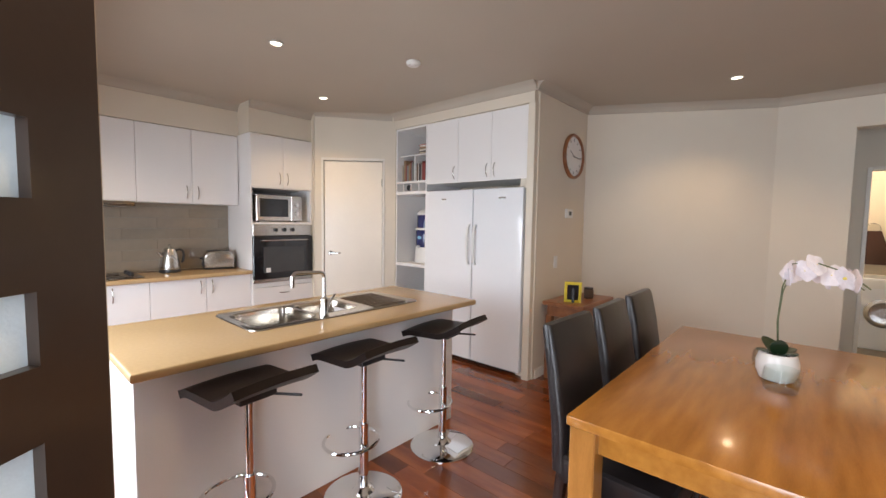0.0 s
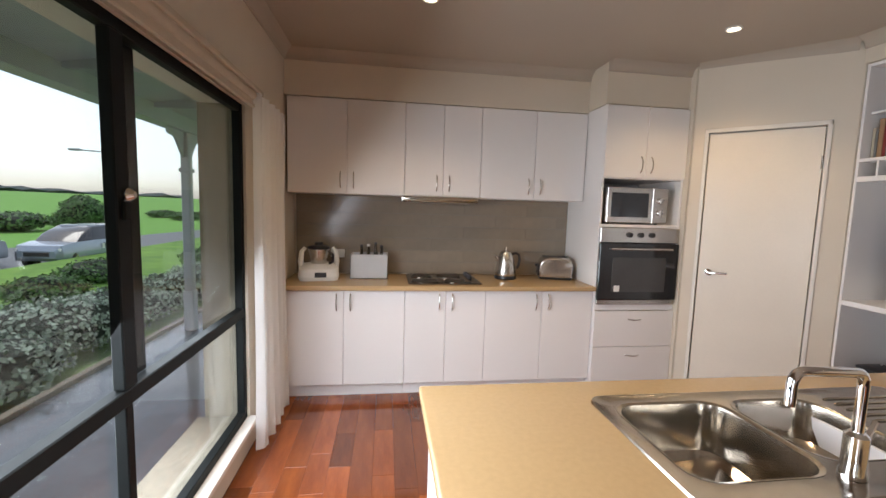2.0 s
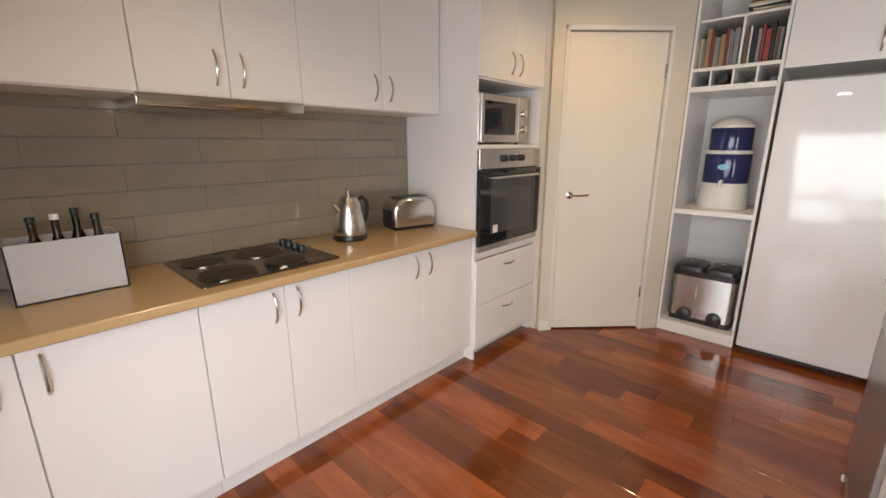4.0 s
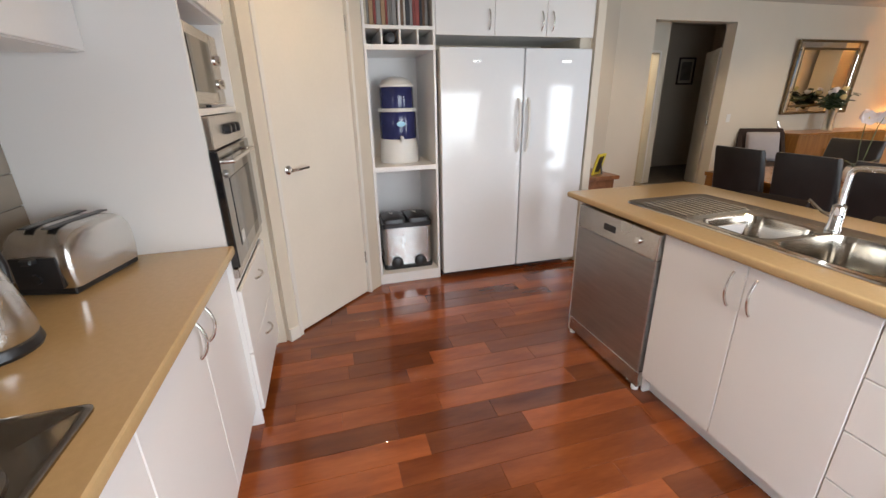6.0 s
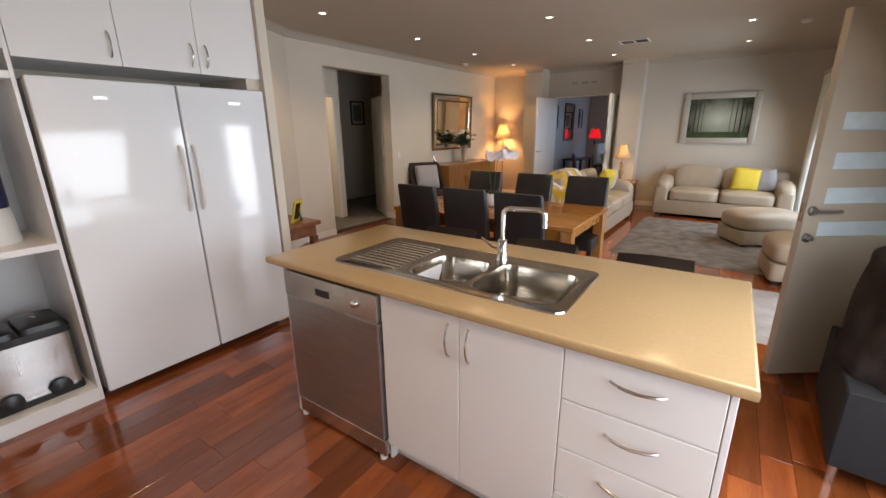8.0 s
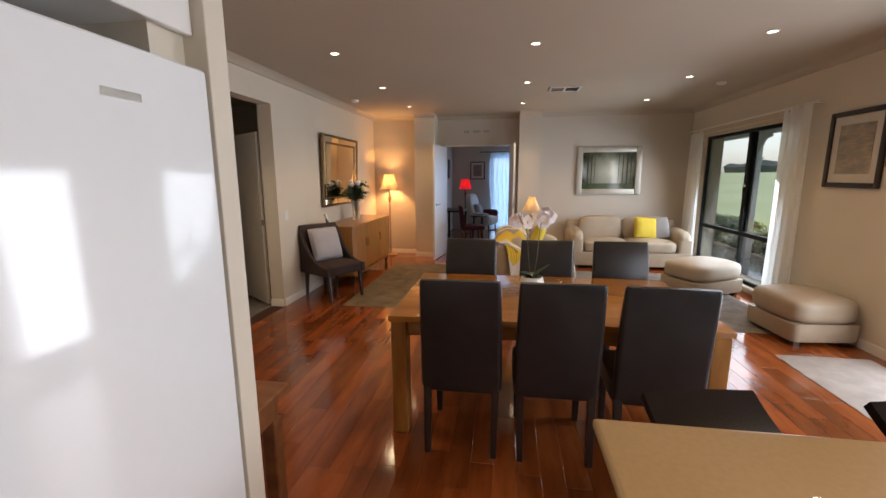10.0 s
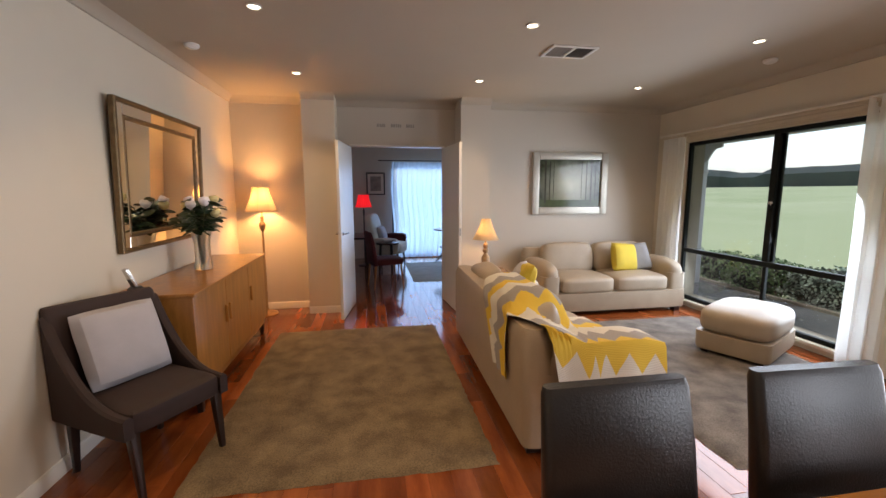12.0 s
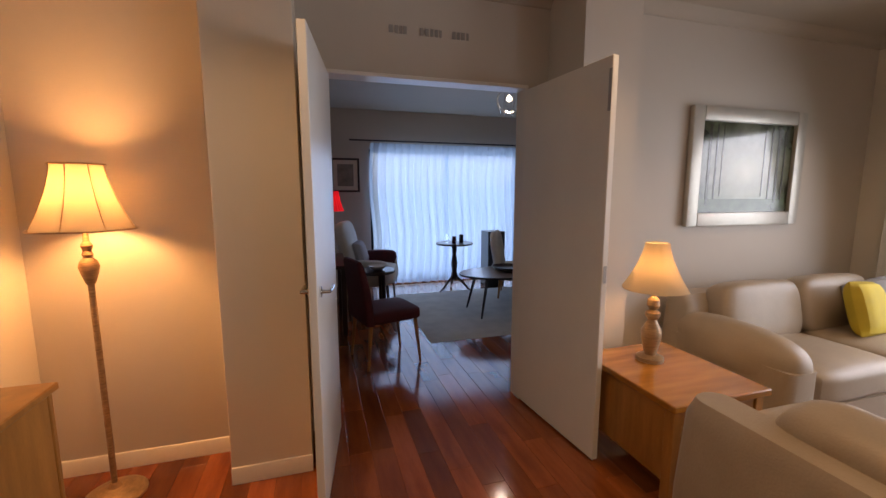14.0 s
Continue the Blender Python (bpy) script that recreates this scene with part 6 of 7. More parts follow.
def ottoman(m, w, d, label):
    o = thing("ottoman", m, label, "ottoman", "cream leather suite")
    part("base", loft([rrect(0, 0, w - 0.02, d - 0.02, 0.05, 0.05), rrect(0, 0, w, d, 0.06, 0.08), rrect(0, 0, w, d, 0.06, 0.22)]), CREAM, o)
    part("top", cushion(w + 0.02, d + 0.02, 0.24, (0, 0, 0.325), 0.5, 12, crown=0.03, power=4.5), CREAM, o)
    for sx in (-1, 1):
        for sy in (-1, 1):
            part("foot", boxes((sx * (w / 2 - 0.08) - 0.03, sy * (d / 2 - 0.08) - 0.03, 0, sx * (w / 2 - 0.08) + 0.03, sy * (d / 2 - 0.08) + 0.03, 0.055), bevel=0.003), DARKWOOD, o)


ottoman(pose(1.22, 0.60, 0.0, 0, 0, 28), 0.82, 0.60, "cream leather ottoman on the grey rug")
ottoman(pose(0.95, 2.08, 0.0, 0, 0, 6), 0.60, 0.66, "cream leather ottoman beside the entry door")

et = thing("end_table", pose(3.37, -0.93, 0.0), "honey oak end table with open shelf", "side table")
part("top", boxes((-0.29, -0.30, 0.515, 0.29, 0.36, 0.55), bevel=0.005), OAK, et)
part("shelf", boxes((-0.25, -0.26, 0.14, 0.25, 0.32, 0.16), bevel=0.003), OAKY, et)
for x in (-0.27, 0.22):
    for y in (-0.28, 0.29):
        part("leg", boxes((x, y, 0, x + 0.05, y + 0.05, 0.515), bevel=0.004), OAKY, et)
for y in (-0.27, 0.31):
    part("apron", boxes((-0.22, y, 0.43, 0.22, y + 0.02, 0.515), bevel=0.002), OAKY, et)
part("side_panel", boxes((0.24, -0.23, 0.16, 0.26, 0.29, 0.515), bevel=0.002), OAKY, et)
tlm = thing("table_lamp", pose(3.37, -1.02, 0.55), "turned wood table lamp with lit cream shade", "table lamp")
part("base", lathe([(0.07, 0), (0.07, 0.02), (0.03, 0.035), (0.035, 0.06), (0.05, 0.12), (0.052, 0.17), (0.03, 0.21), (0.022, 0.23), (0.038, 0.25), (0.038, 0.27), (0.018, 0.285), (0.034, 0.31), (0.03, 0.34), (0.012, 0.36), (0.010, 0.42), (0.001, 0.42)], 28), TURNED, tlm)
part("shade", bell_shade(0.165, 0.06, 0.25, 0.40, 6), LSHADE, tlm, "cream fabric bell shade")
part("bulb", lathe([(0.001, 0.43), (0.02, 0.44), (0.026, 0.47), (0.001, 0.51)], 12), BULB, tlm)
lamp("table_lamp_light", "POINT", pose(3.37, -1.02, 1.05), 10, (1.0, 0.58, 0.22), radius=0.04)

# pictures
SILVER = mat("silver_leaf_frame", (0.50, 0.47, 0.41), 0.35, 0.4, var=0.06, scale=12, bump=0.04, bscale=120)
PAINTING = mat("misty_forest_painting", (0.018, 0.028, 0.014), 0.10, var=0.4, scale=5.0, other=(0.10, 0.125, 0.075), spread=0.3, bscale=24, coat=0.6)
ART2 = mat("harbour_print", (0.30, 0.24, 0.17), 0.2, var=0.3, scale=3, other=(0.45, 0.33, 0.18), spread=0.2, bscale=12, stretch=(1, 1, 3), coat=0.5)
MATB = mat("mount_board", (0.62, 0.57, 0.48), 0.7, var=0.03, scale=20)


def picture(m, w, h, bar, frame_mat, art, label, mount=0.0, deep=0.03, figure=None):
    """A framed picture: local x along, z up, -y is the front."""
    p = thing("framed_picture", m, label, "picture")
    for b in ((-w / 2, -deep, 0, -w / 2 + bar, -0.002, h), (w / 2 - bar, -deep, 0, w / 2, -0.002, h), (-w / 2 + bar, -deep, 0, w / 2 - bar, -0.002, bar), (-w / 2 + bar, -deep, h - bar, w / 2 - bar, -0.002, h)):
        part("frame_side", boxes(b, bevel=min(0.012, bar * 0.3), seg=2), frame_mat, p)
    if mount:
        part("mount", boxes((-w / 2 + bar, -0.012, bar, w / 2 - bar, -0.003, h - bar), bevel=0), MATB, p)
    q = bar + mount
    part("canvas", boxes((-w / 2 + q, -0.016, q, w / 2 - q, -0.0125, h - q), bevel=0), art, p)
    if figure:
        for nm, b, mt in figure:
            part(nm, boxes(b, bevel=0), mt, p)
    return p


TRUNK, MOSS = (mat("painted_" + nm, c, 0.15, var=0.25, scale=9, coat=0.5) for nm, c in (("trunk", (0.035, 0.034, 0.024)), ("moss", (0.05, 0.075, 0.03))))
# the painted grove: dark leaves round a pale misty clearing
gn, gl = PAINTING.node_tree.nodes, PAINTING.node_tree.links
spot, spread_map, haze, fade = gn.new("ShaderNodeTexCoord"), gn.new("ShaderNodeMapping"), gn.new("ShaderNodeTexGradient"), gn.new("ShaderNodeMixRGB")
haze.gradient_type = "SPHERICAL"
spread_map.inputs["Scale"].default_value, spread_map.inputs["Location"].default_value = (2.3, 1.0, 2.9), (-0.12, 0.0, -1.22)
wobble, bend = gn.new("ShaderNodeTexNoise"), gn.new("ShaderNodeMixRGB")
wobble.inputs["Scale"].default_value, wobble.inputs["Detail"].default_value = 7.0, 6.0
bend.inputs[0].default_value = 0.10
gl.new(spot.outputs["Object"], wobble.inputs["Vector"])
gl.new(spot.outputs["Object"], bend.inputs[1])
gl.new(wobble.outputs["Color"], bend.inputs[2])
gl.new(bend.outputs[0], spread_map.inputs["Vector"])
gl.new(spread_map.outputs[0], haze.inputs["Vector"])
gl.new(haze.outputs["Fac"], fade.inputs[0])
gb = gn["Principled BSDF"]
gl.new(gb.inputs["Base Color"].links[0].from_socket, fade.inputs[1])
fade.inputs[2].default_value = (0.52, 0.54, 0.44, 1)
gl.new(fade.outputs[0], gb.inputs["Base Color"])
fig = [("painted_ground", (-0.44, -0.0172, 0.11, 0.44, -0.0162, 0.20), MOSS)]
fig += [("painted_trunk", (x, -0.0180, z, x + w, -0.0174, 0.74), TRUNK) for x, w, z in ((-0.38, 0.022, 0.16), (-0.31, 0.014, 0.20), (-0.25, 0.008, 0.22), (0.17, 0.009, 0.22), (0.24, 0.016, 0.20), (0.31, 0.024, 0.17), (0.38, 0.012, 0.19))]
picture(pose(1.975, -1.658, 1.215, 0, 0, 180), 1.13, 0.86, 0.10, SILVER, PAINTING, "misty forest painting in a wide silver frame", deep=0.045, figure=fig)
picture(pose(0.602, 1.94, 1.43, 0, 0, 90), 0.66, 0.72, 0.05, DARKWOOD, ART2, "print in a dark timber frame with pale mount", 0.08)


# rugs
def rug(name, x0, y0, x1, y1, material, label, pile=0.022, step=0.045, m=None):
    nx, ny = int((x1 - x0) / step), int((y1 - y0) / step)
    bm = bmesh.new()
    g = []
    for i in range(nx + 1):
        r = []
        for j in range(ny + 1):
            x, y = x0 + (x1 - x0) * i / nx, y0 + (y1 - y0) * j / ny
            edge = min(i, nx - i, j, ny - j)
            q = noise.noise(Vector((x * 9, y * 9, 0))) * 0.5 + noise.noise(Vector((x * 25, y * 25, 3))) * 0.5
            z = 0.002 if edge == 0 else pile * (0.75 + 0.45 * q)
            if edge == 0:
                x += 0.012 * noise.noise(Vector((x * 20, y * 20, 7)))
                y += 0.012 * noise.noise(Vector((x * 20, y * 20, 9)))
            r.append(bm.verts.new((x, y, z)))
        g.append(r)
    for i in range(nx):
        for j in range(ny):
            bm.faces.new((g[i][j], g[i + 1][j], g[i + 1][j + 1], g[i][j + 1]))
    return solo(name, bm, material, label, "rug", m)


SHAG = mat("taupe_shag", (0.16, 0.108, 0.056), 0.95, var=0.25, scale=5, other=(0.27, 0.195, 0.11), bump=1.0, bscale=110, spread=0.5)
SHAGG = mat("grey_shag", (0.14, 0.118, 0.10), 0.95, var=0.25, scale=6, other=(0.26, 0.225, 0.195), bump=1.0, bscale=110, spread=0.5)
rug("rug", 4.07, -0.70, 5.77, 1.83, SHAG, "soft taupe shag rug between sideboard and sofa")
rug("rug", 0.88, -0.47, 2.78, 2.10, SHAGG, "grey shag rug before the sofas")
rug("door_mat", 0.72, 2.62, 1.46, 3.88, mat("grey_mat", (0.30, 0.27, 0.25), 0.95, var=0.15, scale=8, bump=0.6, bscale=200, spread=0.2), "flat grey mat inside the entry", 0.008, 0.06)

# ---- double doors to the far room ----
for hx, ang, lab in ((5.02, 82, "half-open white door leaf with chrome lever"), (3.76, 95, "half-open white door leaf of the double doorway")):
    dd = thing("door_double", pose(hx, -1.785, 0, 0, 0, ang), lab, "door", "double doors", "structure")
    part("door_leaf", boxes((0.002, -0.018, 0.012, 0.765, 0.018, 2.12), bevel=0.003), TRIM, dd)
    if hx > 4:
        for s in (-1, 1):
            r = part("lever_handle", lathe([(0.001, 0), (0.025, 0), (0.025, 0.008), (0.01, 0.012), (0.009, 0.045), (0.001, 0.045)], 16), CHROME, dd)
            r.matrix_basis = pose(0.695, 0.018 * s, 1.04, -90 * s, 0, 0)
            part("lever", tube([(0, 0, 0.04), (-0.03, 0, 0.045), (-0.12, 0, 0.045)], 0.008, 8), CHROME, r)
    else:
        part("bolt", boxes((0.745, -0.021, 1.86, 0.765, -0.018, 2.06), bevel=0.001), DWSTEEL, dd)
        part("bolt", boxes((0.765, -0.01, 1.0, 0.7675, 0.01, 1.09), bevel=0), DWSTEEL, dd)
dj = thing("door_frame", O, "painted timber frame of the double doorway", "door frame", kind="structure")
for b in ((3.757, -1.90, 0, 3.775, -1.77, 2.15), (5.003, -1.90, 0, 5.022, -1.77, 2.15), (3.775, -1.90, 2.128, 5.003, -1.77, 2.15)):
    part("jamb", boxes(b, bevel=0.002), TRIM, dj)
# small unreadable lettering over the doorway, as bars
lt = thing("wall_lettering", pose(4.40, -1.778, 2.40), "small grey lettering on the wall above the doors", "sign")
x = 0.26
for w in (0.035, 0.028, 0.022, 0.03, -0.07, 0.03, 0.034, 0.026, 0.03, 0.02, -0.06, 0.03, 0.026, 0.034, 0.022):
    if w > 0:
        part("letter_bar", boxes((x - w * 0.7, 0.0, -0.02, x, 0.003, 0.022), bevel=0), mat("grey_letter", (0.30, 0.28, 0.26), 0.6) if "grey_letter" not in bpy.data.materials else bpy.data.materials["grey_letter"], lt)
    x -= abs(w)


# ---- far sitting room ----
structure("wall_far_south", boxes((0.35, -6.0, 0, 1.75, -5.78, H), (1.75, -6.0, 2.12, 4.3, -5.78, H), (4.3, -6.0, 0, 5.55, -5.78, H), bevel=0), PAINT_DIM, "pale wall with the far window")
structure("wall_far_east", boxes((5.40, -5.78, 0, 5.55, -1.95, H), bevel=0), PAINT_DIM, "pale side wall of the far room")
structure("wall_far_west", boxes((0.35, -5.78, 0, 0.6, -1.9, H), bevel=0), PAINT_DIM, "pale side wall of the far room")
fw = thing("window_3", O, "tall dark aluminium sliding door behind sheer curtains", "window", kind="structure")
for b in ((1.75, -5.90, 0, 1.80, -5.84, 2.12), (4.25, -5.90, 0, 4.30, -5.84, 2.12), (1.80, -5.90, 2.07, 4.25, -5.84, 2.12), (1.80, -5.90, 0, 4.25, -5.84, 0.05), (3.0, -5.90, 0.05, 3.05, -5.84, 2.07)):
    part("frame", boxes(b, bevel=0.003), ALU, fw)
for a, b in ((1.80, 3.0), (3.05, 4.25)):
    part("pane", boxes((a, -5.872, 0.05, b, -5.868, 2.07), bevel=0), GLASS, fw).visible_shadow = False
curtain(1.62, 4.30, 0.02, 2.20, -5.66, 19, SHEERB, "long white sheer curtains, coloured blue as by daylight, across the far window", 0.03, along="x", seed=5)
cr2 = thing("curtain_rod", pose(3.02, -5.66, 2.235), "slim dark curtain rod over the far window", "curtain rod")
part("rod", tube([(-1.55, 0, 0), (1.58, 0, 0)], 0.012, 10), DARKWOOD, cr2)
for s in (-1.2, 1.3):
    part("bracket", tube([(s, -0.12, 0), (s, 0, 0)], 0.008, 8), DARKWOOD, cr2)
picture(pose(4.665, -5.778, 1.465, 0, 0, 180), 0.42, 0.51, 0.03, DARKWOOD, mat("sepia_print", (0.22, 0.20, 0.17), 0.3, var=0.3, scale=8), "small print in a black frame with wide mount", 0.06)
picture(pose(5.398, -2.9, 1.50, 0, 0, -90), 0.30, 0.55, 0.025, BLACK, mat("grey_print", (0.25, 0.25, 0.25), 0.3, var=0.3, scale=8), "narrow print in a black frame", 0.05)
picture(pose(5.398, -3.95, 1.18, 0, 0, -90), 0.75, 0.95, 0.07, BLACK, MIRROR, "black framed mirror on the pale wall")
picture(pose(5.398, -4.9, 1.50, 0, 0, -90), 0.30, 0.5, 0.025, BLACK, bpy.data.materials["grey_print"], "narrow print in a black frame", 0.05)
PALERUG = mat("pale_rug", (0.55, 0.53, 0.48), 0.95, var=0.1, scale=6, bump=0.7, bscale=150, spread=0.2)
rug("rug", 1.95, -5.0, 4.08, -3.0, PALERUG, "pale cream rug in the far room", 0.012, 0.06)
BURG = mat("burgundy_velvet", (0.075, 0.010, 0.016), 0.8, var=0.2, scale=9, bump=0.2, bscale=200)


def side_chair(m):
    c = thing("side_chair", m, "dark maroon upholstered side chair with pale tapered legs", "chair")
    part("seat", cushion(0.48, 0.48, 0.10, (0, 0.02, 0.43), 0.45, 10, crown=0.02, power=6), BURG, c)
    rings = [rrect(0, y, w, t, t * 0.4, z) for z, y, w, t in ((0.38, -0.21, 0.46, 0.07), (0.55, -0.225, 0.47, 0.07), (0.75, -0.25, 0.45, 0.06), (0.88, -0.275, 0.40, 0.05), (0.91, -0.28, 0.34, 0.03))]
    part("backrest", loft(rings), BURG, c)
    for sx in (-1, 1):
        for y, s in ((0.2, 1), (-0.2, -1)):
            part("leg", tube([(sx * 0.19, y, 0.40), (sx * 0.21, y + 0.04 * s, 0.0)], 0.020, 8, taper=0.011), OAKY, c)


side_chair(pose(4.56, -2.80, 0, 0, 0, 104))
# cream armchair with a burgundy rug on its arm
pa = thing("armchair", pose(4.42, -4.78, 0, 0, 0, 72), "cream wing armchair with a burgundy rug on its arm", "armchair")
LINEN = mat("cream_linen", (0.66, 0.63, 0.57), 0.85, var=0.06, scale=8, bump=0.25, bscale=220)
part("seat", cushion(0.60, 0.60, 0.22, (0, 0.04, 0.38), 0.45, 10, crown=0.03, power=5), LINEN, pa)
part("backrest", cushion(0.62, 0.17, 0.74, (0, -0.30, 0.72), 0.5, 10, power=4, turn=Matrix.Rotation(radians(12), 3, "X")), LINEN, pa)
for sx in (-1, 1):
    arm = part("armrest", cushion(0.13, 0.60, 0.34, (sx * 0.33, 0.0, 0.44), 0.5, 8, power=4), LINEN, pa)
    if sx < 0:
        part("arm_rug", cushion(0.16, 0.46, 0.24, (sx * 0.335, 0.06, 0.535), 0.5, 8, power=4), BURG, arm, "burgundy arm rug")
    for y in (-0.24, 0.24):
        part("leg", tube([(sx * 0.25, y, 0.28), (sx * 0.27, y * 1.1, 0.0)], 0.022, 8, taper=0.014), DARKWOOD, pa)
pillow("cushion", Matrix.Translation((4.42, -4.78, 0.50)) @ pose(0, 0, 0, 0, 0, 72) @ pose(0, -0.10, 0, 18, 0, 0), 0.34, GREYC, "pale patterned cushion in the wing armchair")
# small round dark table beside it
sd = thing("side_table", pose(4.48, -3.95, 0), "small dark round-topped side table", "side table")
part("top", lathe([(0.22, 0.555), (0.225, 0.57), (0.215, 0.585), (0.001, 0.585)], 32), DARKWOOD, sd)
for k in range(3):
    a = 2.09 * k
    part("leg", tube([(0.13 * math.cos(a), 0.13 * math.sin(a), 0.556), (0.16 * math.cos(a), 0.16 * math.sin(a), 0.0)], 0.024, 10), DARKWOOD, sd)
bw = thing("bowl", pose(4.46, -3.94, 0.585), "small pale bowl on the side table", "bowl")
part("body", lathe([(0.04, 0.0), (0.08, 0.02), (0.11, 0.05), (0.105, 0.05), (0.07, 0.022), (0.001, 0.01)], 24), WHITE, bw)
# pedestal wine table
pt = thing("pedestal_table", pose(3.17, -5.02, 0), "dark tripod pedestal table with small things on top", "side table")
part("top", lathe([(0.27, 0.70), (0.28, 0.712), (0.27, 0.725), (0.001, 0.725)], 36), DARKWOOD, pt)
part("column", lathe([(0.03, 0.16), (0.055, 0.22), (0.035, 0.30), (0.05, 0.42), (0.028, 0.55), (0.04, 0.66), (0.06, 0.70), (0.001, 0.70)], 20), DARKWOOD, pt)
for k in range(3):
    a = 2.09 * k + 0.4
    part("leg", tube([(0.02 * math.cos(a), 0.02 * math.sin(a), 0.22), (0.12 * math.cos(a), 0.12 * math.sin(a), 0.15), (0.22 * math.cos(a), 0.22 * math.sin(a), 0.05), (0.28 * math.cos(a), 0.28 * math.sin(a), 0.015)], 0.024, 8, taper=0.014), DARKWOOD, pt)
for x, y, h, c in ((3.29, -5.00, 0.13, GLS), (3.20, -4.94, 0.10, BURG), (3.07, -5.00, 0.12, DARKWOOD)):
    g = thing("candle_holder", pose(x, y, 0.725), "small candle holder on the pedestal table", "candle holder", "candle holders")
    part("cup", lathe([(0.025, 0), (0.032, 0.01), (0.03, h), (0.026, h), (0.026, 0.02), (0.001, 0.018)], 16), c, g)
# oval coffee table
cf = thing("coffee_table", pose(2.88, -3.82, 0), "oval coffee table with pale top and black splayed legs", "coffee table")
part("top", lathe([(0.60, 0.475), (0.61, 0.487), (0.60, 0.50), (0.001, 0.50)], 48, sy=0.62), mat("pale_veneer", (0.36, 0.30, 0.26), 0.2, var=0.1, scale=4, coat=0.3), cf)
part("edge", tube([(0.605 * math.cos(a), 0.62 * 0.605 * math.sin(a), 0.487) for a in [6.2832 * i / 48 for i in range(48)]], 0.013, 6, closed=True), BLACK, cf)
for sx in (-1, 1):
    for sy in (-1, 1):
        part("leg", tube([(sx * 0.34, sy * 0.18, 0.476), (sx * 0.44, sy * 0.25, 0.0)], 0.022, 8, taper=0.011), BLACK, cf)
bb = thing("bowl", pose(2.88, -3.82, 0.50), "wide dark bowl on the coffee table", "bowl")
part("body", lathe([(0.07, 0.0), (0.16, 0.03), (0.19, 0.065), (0.185, 0.067), (0.15, 0.035), (0.001, 0.02)], 32), DARKWOOD, bb)
# dark cabinet by the window and pale chair beside it
sp = thing("speaker", pose(2.45, -5.25, 0), "tall black loudspeaker by the far window", "speaker")
part("cabinet", boxes((-0.14, -0.15, 0, 0.14, 0.15, 0.86), bevel=0.006), BLACK, sp)
for z in (0.30, 0.60):
    r = part("cone", lathe([(0.09, 0.0), (0.095, 0.008), (0.08, 0.004), (0.03, -0.02), (0.001, -0.012)], 24), DWSTEEL, sp)
    r.matrix_basis = pose(0, 0.151, z, -90, 0, 0)
ws = thing("slipper_chair", pose(2.42, -4.45, 0, 0, 0, 60), "pale upholstered low chair with timber legs", "chair")
part("seat", cushion(0.62, 0.60, 0.20, (0, 0, 0.36), 0.45, 10, crown=0.02, power=5), LINEN, ws)
part("backrest", cushion(0.62, 0.14, 0.55, (0, -0.28, 0.66), 0.5, 10, power=4, turn=Matrix.Rotation(radians(10), 3, "X")), LINEN, ws)
for sx in (-1, 1):
    for y in (-0.22, 0.22):
        part("leg", tube([(sx * 0.22, y, 0.28), (sx * 0.24, y * 1.1, 0.0)], 0.02, 8, taper=0.012), OAKY, ws)
# red standing lamp
rl = thing("floor_lamp", pose(4.93, -4.86, 0), "slim floor lamp with pleated bright red shade", "floor lamp")
part("base", lathe([(0.14, 0), (0.14, 0.015), (0.03, 0.03), (0.001, 0.03)], 28), BLACK, rl)
part("pole", lathe([(0.012, 0.03), (0.012, 1.05), (0.022, 1.07), (0.022, 1.16), (0.012, 1.18), (0.010, 1.26), (0.001, 1.26)], 14), BLACK, rl)
part("shade", bell_shade(0.17, 0.11, 0.26, 1.22, 24), RSHADE, rl, "pleated red shade")
part("bulb", lathe([(0.001, 1.28), (0.02, 1.29), (0.026, 1.33), (0.001, 1.38)], 12), BULB, rl)
# dark table with a second chair along the pale wall
dt = thing("writing_table", pose(5.08, -3.9, 0), "dark timber table against the pale wall", "table")
part("top", boxes((-0.26, -0.45, 0.70, 0.26, 0.45, 0.735), bevel=0.004), DARKWOOD, dt)
for x in (-0.24, 0.19):
    for y in (-0.43, 0.38):
        part("leg", boxes((x, y, 0, x + 0.05, y + 0.05, 0.70), bevel=0.004), DARKWOOD, dt)
# small chandelier
ch = thing("chandelier", pose(3.06, -3.5, 2.70), "small metal chandelier with glass drops and one lit bulb", "chandelier")
part("rose", lathe([(0.05, -0.0005), (0.05, -0.02), (0.001, -0.03)], 20), DWSTEEL, ch)
part("rod", tube([(0, 0, -0.02), (0, 0, -0.14)], 0.006, 8), DWSTEEL, ch)
for k in range(8):
    a = 0.785 * k
    part("hoop", tube([(0.14 * math.sin(t) * math.cos(a), 0.14 * math.sin(t) * math.sin(a), -0.25 + 0.13 * math.cos(t)) for t in np.linspace(0, math.pi, 12).tolist()], 0.004, 6), DWSTEEL, ch)
    part("drop", lathe([(0.001, -0.05), (0.010, -0.03), (0.001, 0)], 8, (0.1 * math.cos(a), 0.1 * math.sin(a), -0.36)), GLS, ch)
part("bulb", lathe([(0.001, -0.27), (0.03, -0.25), (0.03, -0.22), (0.001, -0.19)], 14), GLOWD, ch)
lamp("chandelier_light", "POINT", pose(3.06, -3.5, 2.30), 8, (1, 0.85, 0.65), radius=0.05)

